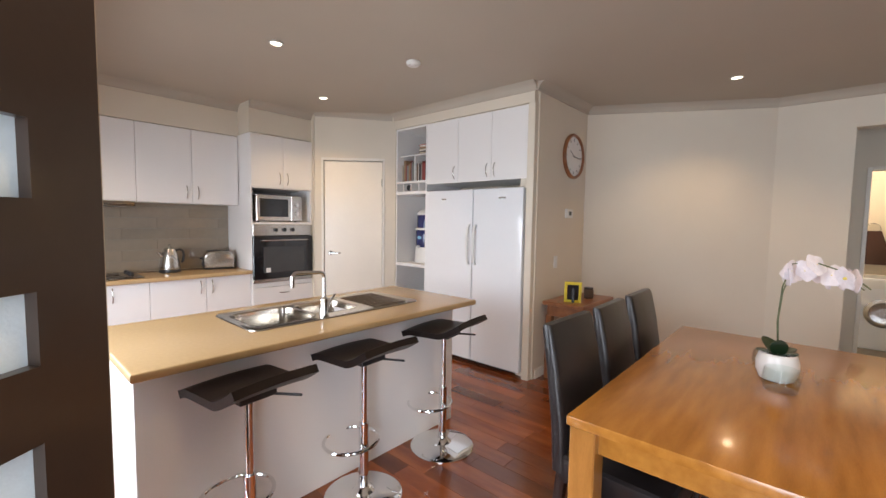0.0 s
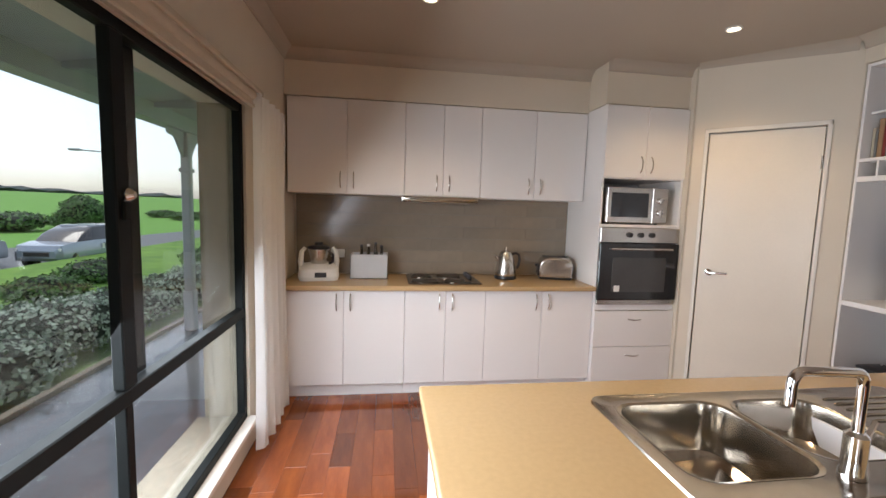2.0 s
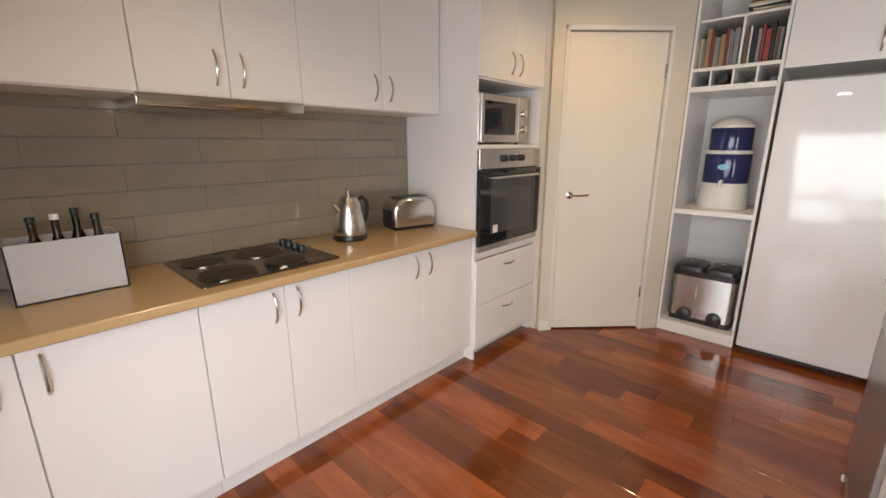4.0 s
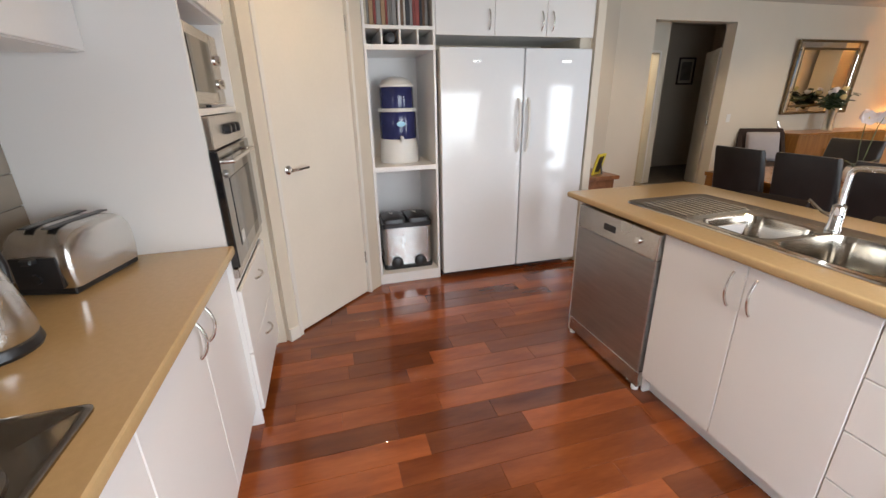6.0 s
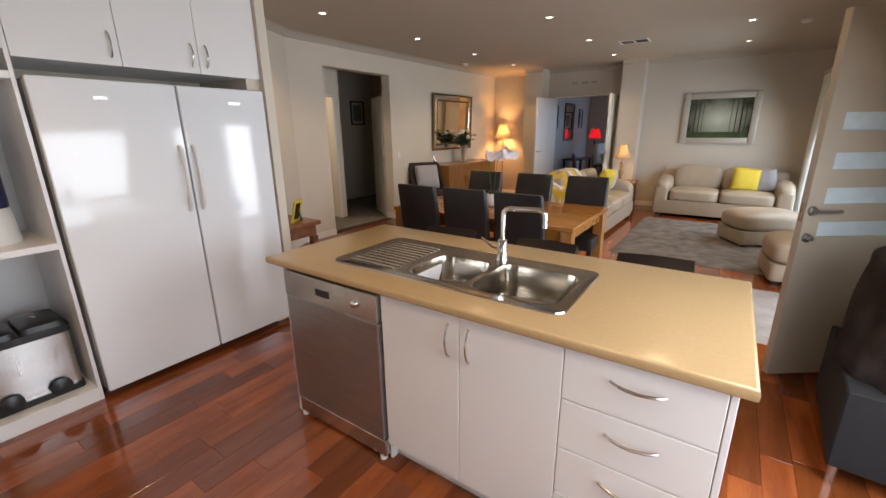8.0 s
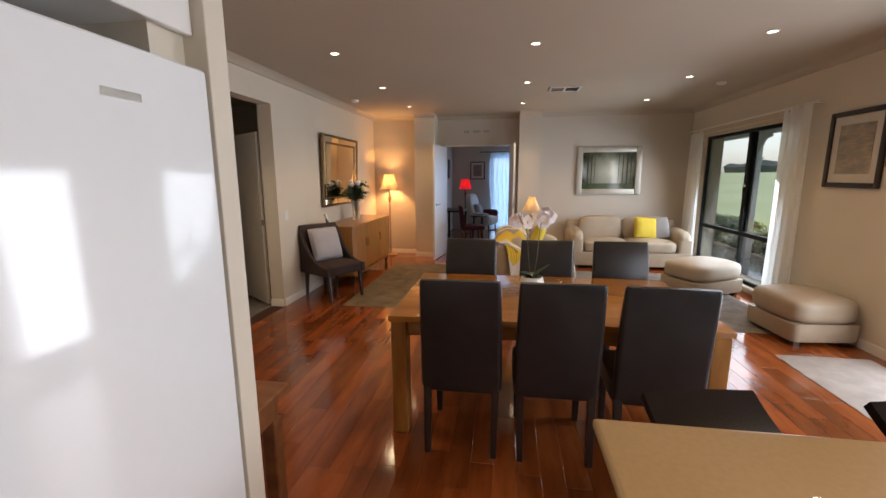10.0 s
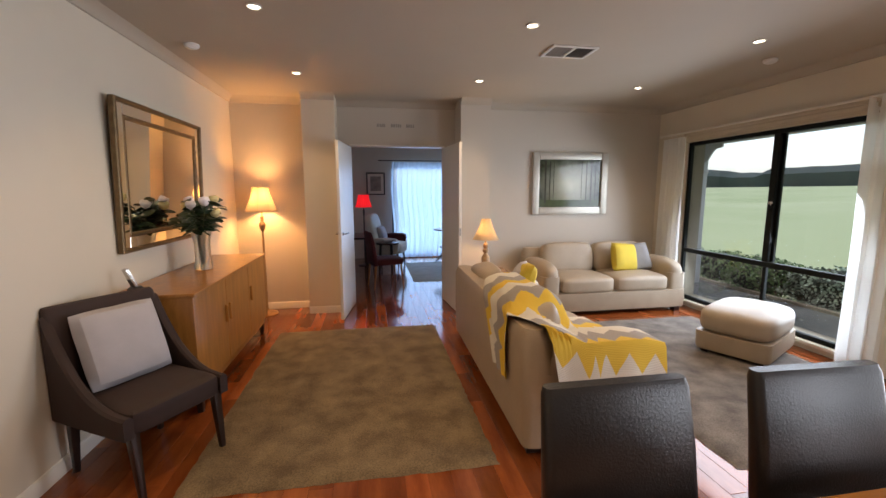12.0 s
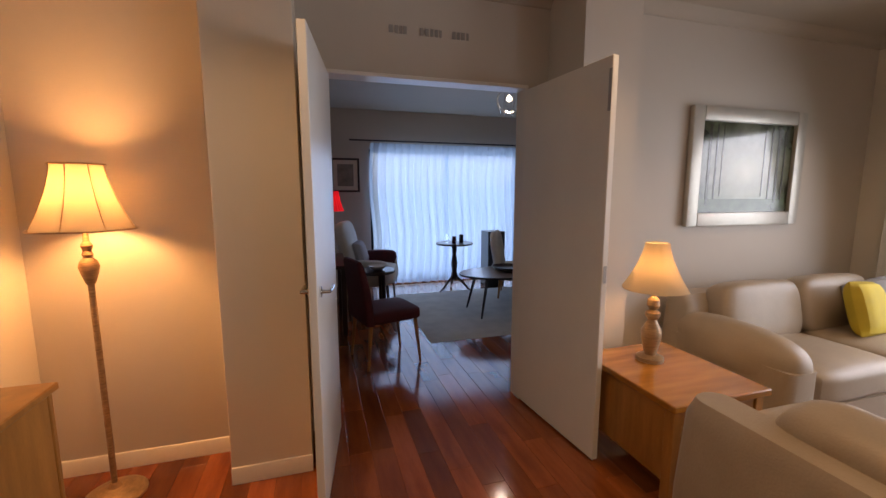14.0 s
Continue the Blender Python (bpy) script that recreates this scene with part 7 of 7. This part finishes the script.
# ---- hall and laundry beyond the opening ----
CARPET = mat("grey_carpet", (0.17, 0.15, 0.13), 0.95, var=0.15, scale=8, bump=0.6, bscale=200, spread=0.2)
structure("floor_hall", boxes((6.62, -0.05, -0.006, 8.7, 4.25, 0.006), bevel=0), CARPET, "grey-brown hall carpet", "floor")
structure("wall_hall", boxes((8.7, -0.2, 0, 8.85, 2.45, H), (6.62, -0.2, 0, 8.7, -0.05, H), (6.62, 4.25, 0, 9.3, 4.4, H), (7.3, 3.15, 0, 7.42, 4.25, H), (7.3, 2.40, 2.08, 7.42, 3.15, H), (7.3, 2.28, 0, 7.42, 2.40, H),
          (7.42, 2.28, 0, 9.3, 2.40, H), (9.2, 2.40, 0, 9.3, 4.25, H), bevel=0), PAINT, "plain painted hall and laundry walls")
hd2 = thing("door_hall", pose(6.68, 1.93, 0, 0, 0, -34), "white flush hall door standing open", "door", kind="structure")
part("door_leaf", boxes((0, -0.036, 0.012, 0.76, 0, 2.06), bevel=0.003), TRIM, hd2)
part("latch", boxes((-0.002, -0.03, 0.98, 0.03, 0.003, 1.05), bevel=0.001), STEEL, hd2)
ld = thing("door_frame", O, "white painted laundry door frame", "door frame", kind="structure")
for b in ((7.285, 2.395, 0, 7.435, 2.43, 2.08), (7.285, 3.12, 0, 7.435, 3.155, 2.08), (7.285, 2.43, 2.05, 7.435, 3.12, 2.085)):
    part("jamb", boxes(b, bevel=0.003), TRIM, ld)
picture(pose(8.698, 0.52, 1.62, 0, 0, -90), 0.40, 0.50, 0.03, DARKWOOD, bpy.data.materials["sepia_print"], "small framed print at the end of the hall", 0.05)
wm = thing("washing_machine", pose(8.55, 2.86, 0, 0, 0, 0), "white front-loading washing machine in the laundry", "washing machine")
part("body", boxes((-0.3, -0.3, 0.0, 0.3, 0.3, 0.86), bevel=0.008), FRIDGE, wm)
r = part("door", lathe([(0.17, 0), (0.17, 0.02), (0.13, 0.03), (0.12, 0.01), (0.001, -0.01)], 28), STEEL, wm)
r.matrix_basis = pose(-0.301, 0, 0.45, 0, -90, 0)
part("panel", boxes((-0.305, -0.28, 0.74, -0.30, 0.28, 0.84), bevel=0.001), PLASTIC, wm)
tw = thing("hand_towel", pose(9.18, 2.93, 1.45), "brown hand towel hanging from a chrome ring", "towel")
part("ring", tube([(-0.03, 0.07 * math.cos(a), 0.07 * math.sin(a)) for a in [6.2832 * i / 24 for i in range(24)]], 0.006, 6, closed=True), CHROME, tw)
part("cloth", loft([rrect(-0.03, 0, 0.03, 0.16, 0.01, -0.03), rrect(-0.035, 0, 0.05, 0.26, 0.015, -0.20), rrect(-0.03, 0, 0.05, 0.30, 0.015, -0.48)]), mat("brown_towel", (0.05, 0.022, 0.016), 0.9, var=0.15, bump=0.4, bscale=200), tw)
part("mount", tube([(0.0, 0, 0.07), (-0.03, 0, 0.07)], 0.01, 8), CHROME, tw)
ll = thing("ceiling_light", pose(8.3, 3.2, 2.70), "round flush laundry ceiling light, switched on", "ceiling light")
part("base", lathe([(0.15, -0.0005), (0.15, -0.02), (0.001, -0.02)], 28), PLASTIC, ll)
part("diffuser", lathe([(0.14, -0.02), (0.13, -0.06), (0.06, -0.08), (0.001, -0.083)], 28), glow("diffuser_glow", (1.0, 0.9, 0.72), 4), ll)
lamp("laundry_light", "POINT", pose(8.3, 3.2, 2.45), 45, (1.0, 0.86, 0.62), radius=0.1)

# ---- outside: verandah, garden, road and hills ----
CONC = mat("wet_paving", (0.16, 0.17, 0.18), 0.10, var=0.2, scale=3, bump=0.05, bscale=40, wear=0.3)
GRASS = mat("lawn_grass", (0.13, 0.30, 0.035), 0.9, var=0.25, scale=1.2, bump=0.5, bscale=60, other=(0.20, 0.38, 0.05))
FIELD = mat("pasture", (0.32, 0.40, 0.19), 0.95, var=0.12, scale=0.05, bump=0.3, bscale=2, other=(0.40, 0.45, 0.26))
# the pasture turns to fresh green crop north of the house
fn, fk = FIELD.node_tree.nodes, FIELD.node_tree.links
where, north, crop = fn.new("ShaderNodeSeparateXYZ"), fn.new("ShaderNodeMapRange"), fn.new("ShaderNodeMixRGB")
place = fn.new("ShaderNodeTexCoord")
fk.new(place.outputs["Object"], where.inputs[0])
fk.new(where.outputs["Y"], north.inputs["Value"])
north.inputs["From Min"].default_value, north.inputs["From Max"].default_value = 8.0, 12.0
fb = fn["Principled BSDF"]
fk.new(fb.inputs["Base Color"].links[0].from_socket, crop.inputs[1])
crop.inputs[2].default_value = (0.15, 0.36, 0.045, 1)
fk.new(north.outputs[0], crop.inputs[0])
fk.new(crop.outputs[0], fb.inputs["Base Color"])
ROAD = mat("asphalt", (0.055, 0.055, 0.06), 0.45, var=0.15, scale=1, bump=0.3, bscale=80)
GREYW = mat("verandah_paint", (0.42, 0.44, 0.46), 0.5, var=0.06, scale=4)


def ground_height(x, y):
    d = max(0.0, -x - 1.2)
    fall = -0.16 - 0.9 * min(1, d / 8)
    rise = 0.0 if d < 40 else 0.030 * (d - 40) + 0.6 * noise.noise(Vector((x * 0.012, y * 0.012, 1)))
    return fall + min(rise, 5.6 + 0.8 * noise.noise(Vector((0.5, y * 0.006, 2)))) - 0.02 * max(0, d - 300) * 0.05


bm = bmesh.new()
xs = [40, 6, 1.0, 0, -1.2, -1.8, -3, -5, -7, -9, -11, -14, -18, -24, -32, -42, -60, -85, -120, -160, -230, -320, -500, -900, -1800]
ys = [-1800, -900, -500, -300, -200, -140, -100, -70, -50, -35, -25, -18, -12, -8, -4, 0, 4, 8, 12, 18, 25, 35, 50, 70, 100, 140, 200, 300, 500, 900, 1800]
g = [[bm.verts.new((x, y, ground_height(x, y))) for y in ys] for x in xs]
for i in range(len(xs) - 1):
    for j in range(len(ys) - 1):
        bm.faces.new((g[i][j], g[i + 1][j], g[i + 1][j + 1], g[i][j + 1]))
bmesh.ops.recalc_face_normals(bm, faces=bm.faces)
structure("ground", bm, FIELD, "green pasture rising to low hills", "ground")
structure("pavement", boxes((-1.25, -14, -0.40, 0.34, 22, -0.10), bevel=0.01), CONC, "wet grey concrete verandah paving", "pavement")
rng = random.Random(3)


def strip(name, pts, width, lift, material, label, category):
    bm = bmesh.new()
    prev = None
    for i, (x, y) in enumerate(pts):
        a, b = Vector(pts[max(0, i - 1)]), Vector(pts[min(len(pts) - 1, i + 1)])
        d = (b - a).normalized()
        n = Vector((-d.y, d.x)) * width / 2
        cur = [bm.verts.new((x + s * n.x, y + s * n.y, ground_height(x, y) + lift)) for s in (-1, 1)]
        if prev:
            bm.faces.new((prev[0], prev[1], cur[1], cur[0]))
        prev = cur
    bmesh.ops.recalc_face_normals(bm, faces=bm.faces)
    bmesh.ops.solidify(bm, geom=bm.faces[:], thickness=0.05)
    structure(name, bm, material, label, category)


strip("road", [(-13.5 + 0.02 * (y - 14) ** 2 * 0.12, y) for y in range(8, 71, 4)], 6.0, 0.08, ROAD, "dark wet asphalt road past the garden", "road")
strip("lawn", [(-6.0, y) for y in range(5, 41, 4)], 7.0, 0.05, GRASS, "bright green mown lawn", "lawn")

# verandah posts, beam, brackets, roof
for y in (-6.9, -2.6, 1.7, 6.0, 10.3, 14.6):
    po = thing("verandah_post", pose(-1.0, y, -0.10), "pale grey turned verandah post with fretwork brackets", "post", "verandah posts")
    part("post", boxes((-0.05, -0.05, 0, 0.05, 0.05, 2.42), bevel=0.012), GREYW, po)
    part("collar", boxes((-0.065, -0.065, 1.95, 0.065, 0.065, 2.0), bevel=0.008), GREYW, po)
    part("plinth", boxes((-0.06, -0.06, 0, 0.06, 0.06, 0.5), bevel=0.01), GREYW, po)
    for s in (-1, 1):
        def fret(u, v, s=s):
            return (0, s * (0.05 + 0.34 * u), 2.42 - (0.05 + 0.25 * (1 - u) ** 2) * v - 0.015 * math.sin(9 * u) * v)
        part("bracket", sheet(fret, 14, 4, 0.03), GREYW, po)
structure("verandah_beam", boxes((-1.07, -9, 2.32, -0.93, 18, 2.50), bevel=0.004), GREYW, "pale grey verandah beam", "beam")
bm = bmesh.new()
v = [bm.verts.new(p) for p in ((-1.35, -9, 2.40), (0.36, -9, 2.72), (0.36, 18, 2.72), (-1.35, 18, 2.40), (-1.35, -9, 2.46), (0.36, -9, 2.80), (0.36, 18, 2.80), (-1.35, 18, 2.46))]
for f in ((3, 2, 1, 0), (4, 5, 6, 7), (0, 1, 5, 4), (1, 2, 6, 5), (2, 3, 7, 6), (3, 0, 4, 7)):
    bm.faces.new([v[i] for i in f])
structure("verandah_roof", bm, GREYW, "pale grey verandah roof lining", "roof")
for y in np.arange(-8.5, 18, 1.2).tolist():
    solo("rafter", boxes((-0.93, y, 2.44, 0.36, y + 0.05, 2.52), bevel=0.002), GREYW, "pale grey verandah rafter", "rafter", None, "verandah rafters", "structure")
structure("roof", boxes((0.0, -7, 2.83, 10, 10, 2.95), bevel=0), GREYW, "house roof deck", "roof")
structure("brick_edge", boxes((-1.32, -14, -0.45, -1.25, 22, -0.06), bevel=0.006), BRICK, "cream brick edging of the verandah", "edging")


def foliage(name, m, rx, ry, rz, count, leaf, material, label, category, trunk=None, seed=0, group=""):
    """A bush or tree crown of many small leaves on an uneven body, coloured dark as inner shade."""
    r = random.Random(seed)
    t = thing(name, m, label, category, group)
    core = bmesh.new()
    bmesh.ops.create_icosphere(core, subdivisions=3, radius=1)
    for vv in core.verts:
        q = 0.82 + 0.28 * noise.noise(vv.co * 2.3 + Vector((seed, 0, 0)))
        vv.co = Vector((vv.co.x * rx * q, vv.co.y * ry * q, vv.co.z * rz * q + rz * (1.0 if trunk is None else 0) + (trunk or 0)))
    part("shade_core", core, LEAFSHADE, t)
    verts, faces = [], []
    for _ in range(count):
        d = Vector((r.gauss(0, 1), r.gauss(0, 1), r.gauss(0, 1)))
        d.normalize()
        q = 0.82 + 0.28 * noise.noise(d * 2.3 + Vector((seed, 0, 0))) + r.uniform(-0.04, 0.16)
        c = Vector((d.x * rx * q, d.y * ry * q, d.z * rz * q + rz * (1.0 if trunk is None else 0) + (trunk or 0)))
        if c.z < 0.02:
            continue
        a = Vector((r.gauss(0, 1), r.gauss(0, 1), r.gauss(0, 1))).normalized()
        b = a.cross(d).normalized() * leaf * 0.4
        a = (a * 0.6 + d * 0.4).normalized() * leaf
        k = len(verts)
        verts += [c - a * 0.5, c + b, c + a * 0.5, c - b]
        faces.append((k, k + 1, k + 2, k + 3))
    me = bpy.data.meshes.new("leaves")
    me.from_pydata([tuple(p) for p in verts], [], faces)
    me.materials.append(material)
    o = new("leaves", me)
    o.parent = t
    o["kind"] = "stuff"
    if trunk:
        part("trunk", tube([(0, 0, -0.3), (0.05, 0.02, trunk * 0.6), (0.0, 0.05, trunk)], 0.02 * trunk + 0.06, 8, taper=0.05), DARKWOOD, t)
        for k in range(4):
            a = 1.57 * k + 0.4
            part("limb", tube([(0, 0, trunk * 0.7), (rx * 0.3 * math.cos(a), ry * 0.3 * math.sin(a), trunk), (rx * 0.6 * math.cos(a), ry * 0.6 * math.sin(a), trunk + rz * 0.4)], 0.05, 6, taper=0.015), DARKWOOD, t)
    return t


# near-black green of the crown cores: shade between the leaves, given as a colour
LEAFSHADE = mat("leaf_shade", (0.020, 0.032, 0.018), 0.9, var=0.3, scale=6)
SAGE = mat("sage_leaf", (0.30, 0.39, 0.30), 0.6, var=0.2, random_tint=0.35, island=True)
GREENL = mat("green_leaf", (0.10, 0.19, 0.06), 0.55, var=0.2, random_tint=0.4, island=True)
k = 0
for y in np.arange(6.4, 20, 1.15).tolist():
    foliage("hedge_bush", pose(-2.15 + rng.uniform(-0.15, 0.15), y, -0.22), 0.75, 0.85, rng.uniform(0.24, 0.30), 2600, 0.055, SAGE, "clipped grey-green garden bush", "bush", seed=k, group="garden hedge")
    k += 1
for y in np.arange(-9.5, 2.6, 0.95).tolist():
    foliage("hedge_bush", pose(-1.85 + rng.uniform(-0.12, 0.12), y, -0.22), 0.55, 0.65, rng.uniform(0.30, 0.40), 2200, 0.05, GREENL if k % 3 else SAGE, "low green garden bush by the verandah", "bush", seed=k, group="garden hedge")
    k += 1
for x, y, s in ((-5.2, 13.8, 0.7), (-6.0, 16.5, 0.8), (-4.2, 18.5, 0.7)):
    foliage("garden_shrub", pose(x, y, ground_height(x, y)), s, s, s * 0.42, 1800, 0.07, GREENL, "rounded green garden shrub", "bush", seed=k, group="garden shrubs")
    k += 1
foliage("tree", pose(-20.3, 37.9, ground_height(-20.3, 37.9)), 1.45, 1.5, 1.25, 3200, 0.16, GREENL, "leafy young street tree", "tree", trunk=1.5, seed=41)
for i in range(13):
    x, y = -25 - rng.uniform(0, 8), 5 + i * 6.5 + rng.uniform(-2, 2)
    foliage("hedge_bush", pose(x, y, ground_height(x, y)), 1.9, 2.6, rng.uniform(0.42, 0.72), 900, 0.24, GREENL, "dark roadside hedge shrub", "bush", seed=60 + i, group="roadside hedge")
# far dark wood on the ridge, one mass
bm = bmesh.new()
pts = []
for i in range(121):
    y = -700 + 12 * i
    h = 6 + 11 / (1 + math.exp(y / 40)) + 5 * noise.noise(Vector((y * 0.02, 0, 5))) + 2.5 * noise.noise(Vector((y * 0.09, 0, 1)))
    pts.append((y, h))
prev = None
for y, h in pts:
    x = -330 + 15 * noise.noise(Vector((0, y * 0.01, 3)))
    b0 = ground_height(x, y) - 1
    cur = [bm.verts.new(q) for q in ((x, y, b0), (x + 4, y, b0 + h * 0.7), (x - 5, y, b0 + h), (x - 30, y, b0 + h * 0.8), (x - 34, y, b0))]
    if prev:
        for a in range(4):
            bm.faces.new((prev[a], prev[a + 1], cur[a + 1], cur[a]))
    prev = cur
bmesh.ops.recalc_face_normals(bm, faces=bm.faces)
solo("far_woods", bm, mat("far_wood", (0.045, 0.065, 0.06), 0.95, var=0.3, scale=0.05, bump=0.5, bscale=1), "dark line of far woods on the ridge", "woods", kind="stuff")
# street lamp
sx, sy = -11.6, 27.4
sl = thing("street_lamp", pose(sx, sy, ground_height(sx, sy)), "slim grey street lamp with one arm", "street lamp")
part("pole", tube([(0, 0, 0), (0, 0, 5.9)], 0.07, 10, taper=0.045), GREYW, sl)
part("arm", tube([(0, 0, 4.75), (-0.6, -0.35, 4.8), (-1.3, -0.8, 4.8)], 0.03, 8), GREYW, sl)
part("head", boxes((-1.7, -0.95, 4.76, -1.2, -0.7, 4.86), bevel=0.03), GREYW, sl)


def car(m, paint, label):
    c = thing("car", m, label, "car", "parked cars")
    secs = []
    for x, w, z0, z1 in ((-1.92, 0.60, 0.42, 0.72), (-1.85, 0.76, 0.30, 0.86), (-1.2, 0.84, 0.26, 0.92), (0.0, 0.85, 0.26, 0.95), (1.2, 0.84, 0.26, 0.94), (1.80, 0.76, 0.30, 0.84), (1.92, 0.60, 0.42, 0.66)):
        secs.append([(x, p.x, p.y) for p in (Vector((-w, z0)), Vector((-w * 1.02, (z0 + z1) / 2)), Vector((-w * 0.92, z1)), Vector((w * 0.92, z1)), Vector((w * 1.02, (z0 + z1) / 2)), Vector((w, z0)))])
    part("body", loft(secs), paint, c)
    secs = []
    for x, w, z1 in ((-1.75, 0.66, 0.92), (-1.35, 0.62, 1.42), (0.2, 0.62, 1.47), (0.75, 0.66, 1.25), (1.15, 0.70, 0.93)):
        secs.append([(x, -0.78, 0.90), (x, -w, z1 - 0.04), (x, -w * 0.85, z1), (x, w * 0.85, z1), (x, w, z1 - 0.04), (x, 0.78, 0.90)])
    part("cabin", loft(secs), OVENGLASS, c, "dark glazed cabin")
    part("roof", loft([rrect(-0.55, 0, 1.6, 1.15, 0.15, 1.45), rrect(-0.55, 0, 1.55, 1.1, 0.15, 1.49)]), paint, c)
    for x in (-1.2, 1.2):
        for s in (-1, 1):
            w = part("wheel", lathe([(0.001, -0.1), (0.30, -0.1), (0.31, 0.0), (0.30, 0.1), (0.001, 0.1)], 24), BLACK, c)
            w.matrix_basis = pose(x, s * 0.74, 0.31, 90, 0, 0)
            part("rim", lathe([(0.001, -0.105), (0.2, -0.104), (0.2, 0.104), (0.001, 0.105)], 16), STEEL, w)
    for s in (-1, 1):
        part("headlight", cushion(0.24, 0.30, 0.16, (1.74, s * 0.58, 0.70), 0.5, 4), WHITE, c, "clear headlight")
    part("grille", boxes((1.88, -0.4, 0.48, 1.94, 0.4, 0.62), bevel=0.01), BLACK, c)
    return c


BLUEC = mat("blue_grey_car_paint", (0.30, 0.35, 0.41), 0.2, 0.4, var=0.05, coat=0.8)
cx, cy = -10.3, 22.4
cr3 = car(pose(cx, cy, ground_height(cx, cy) + 0.055, 0, 0, 268), BLUEC, "small blue-grey hatchback parked by the lawn")
for i, (w, cc) in enumerate(((0.16, WHITE), (0.14, WHITE), (0.12, WHITE), (0.16, YEL), (0.12, WHITE))):
    part("side_lettering", boxes((-1.0 + 0.24 * i, 0.862, 0.62, -1.0 + 0.24 * i + w, 0.872, 0.80), bevel=0), cc, cr3)
car(pose(-12.9, 19.6, ground_height(-12.9, 19.6) + 0.10, 0, 0, 262), mat("pale_car_paint", (0.5, 0.52, 0.54), 0.2, 0.3, coat=0.8), "pale parked car behind the lawn")

# ---- floor planks, last ----
PW = 0.125
rng = random.Random(21)
joined_v, joined_f = [], []
plank_mesh = {}
count = 0


def plank_geo(x0, y0, x1, y1):
    c, z = 0.0016, 0.0
    lo = [(x0, y0, -0.006), (x1, y0, -0.006), (x1, y1, -0.006), (x0, y1, -0.006)]
    mid = [(x, y, z - c * 0.7) for x, y, _ in lo]
    top = [(x0 + c, y0 + c, z), (x1 - c, y0 + c, z), (x1 - c, y1 - c, z), (x0 + c, y1 - c, z)]
    f = [(4 * a + i, 4 * a + (i + 1) % 4, 4 * a + 4 + (i + 1) % 4, 4 * a + 4 + i) for a in (0, 1) for i in range(4)] + [(8, 9, 10, 11)]
    return lo + mid + top, f


LENGTHS = (0.36, 0.48, 0.60, 0.75, 0.96, 1.20)
x = 0.602
while x < 6.45:
    y = -5.78 - rng.uniform(0, 0.8)
    x1 = min(x + PW - 0.0006, 6.449)
    while y < 8.6:
        L = rng.choice(LENGTHS)
        y0, y1 = max(y, -5.78), min(y + L - 0.0006, 8.6)
        if y1 - y0 > 0.02 and not (y1 < -1.78 and x1 > 5.4):
            if 0.9 < x < 4.55 and 6.15 < y0 and y1 < 8.2 and count < 300 and L == round(y1 - y0 + 0.0006, 4):
                if (L, x1 - x) not in plank_mesh:
                    me = bpy.data.meshes.new("plank")
                    vv, ff = plank_geo(0, 0, x1 - x, L - 0.0006)
                    me.from_pydata(vv, [], ff)
                    me.materials.append(PLANK)
                    plank_mesh[(L, x1 - x)] = me
                o = new("plank", plank_mesh[(L, x1 - x)])
                o.parent = floor
                o.matrix_basis = pose(x, y0, 0)
                count += 1
            else:
                vv, ff = plank_geo(x, y0, x1, y1)
                k0 = len(joined_v)
                joined_v += vv
                joined_f += [tuple(k0 + q for q in f) for f in ff]
        y += L
    x += PW
me = bpy.data.meshes.new("planks")
me.from_pydata(joined_v, [], joined_f)
me.materials.append(PLANKS)
o = new("planks", me)
o.parent = floor
o["kind"] = "stuff"
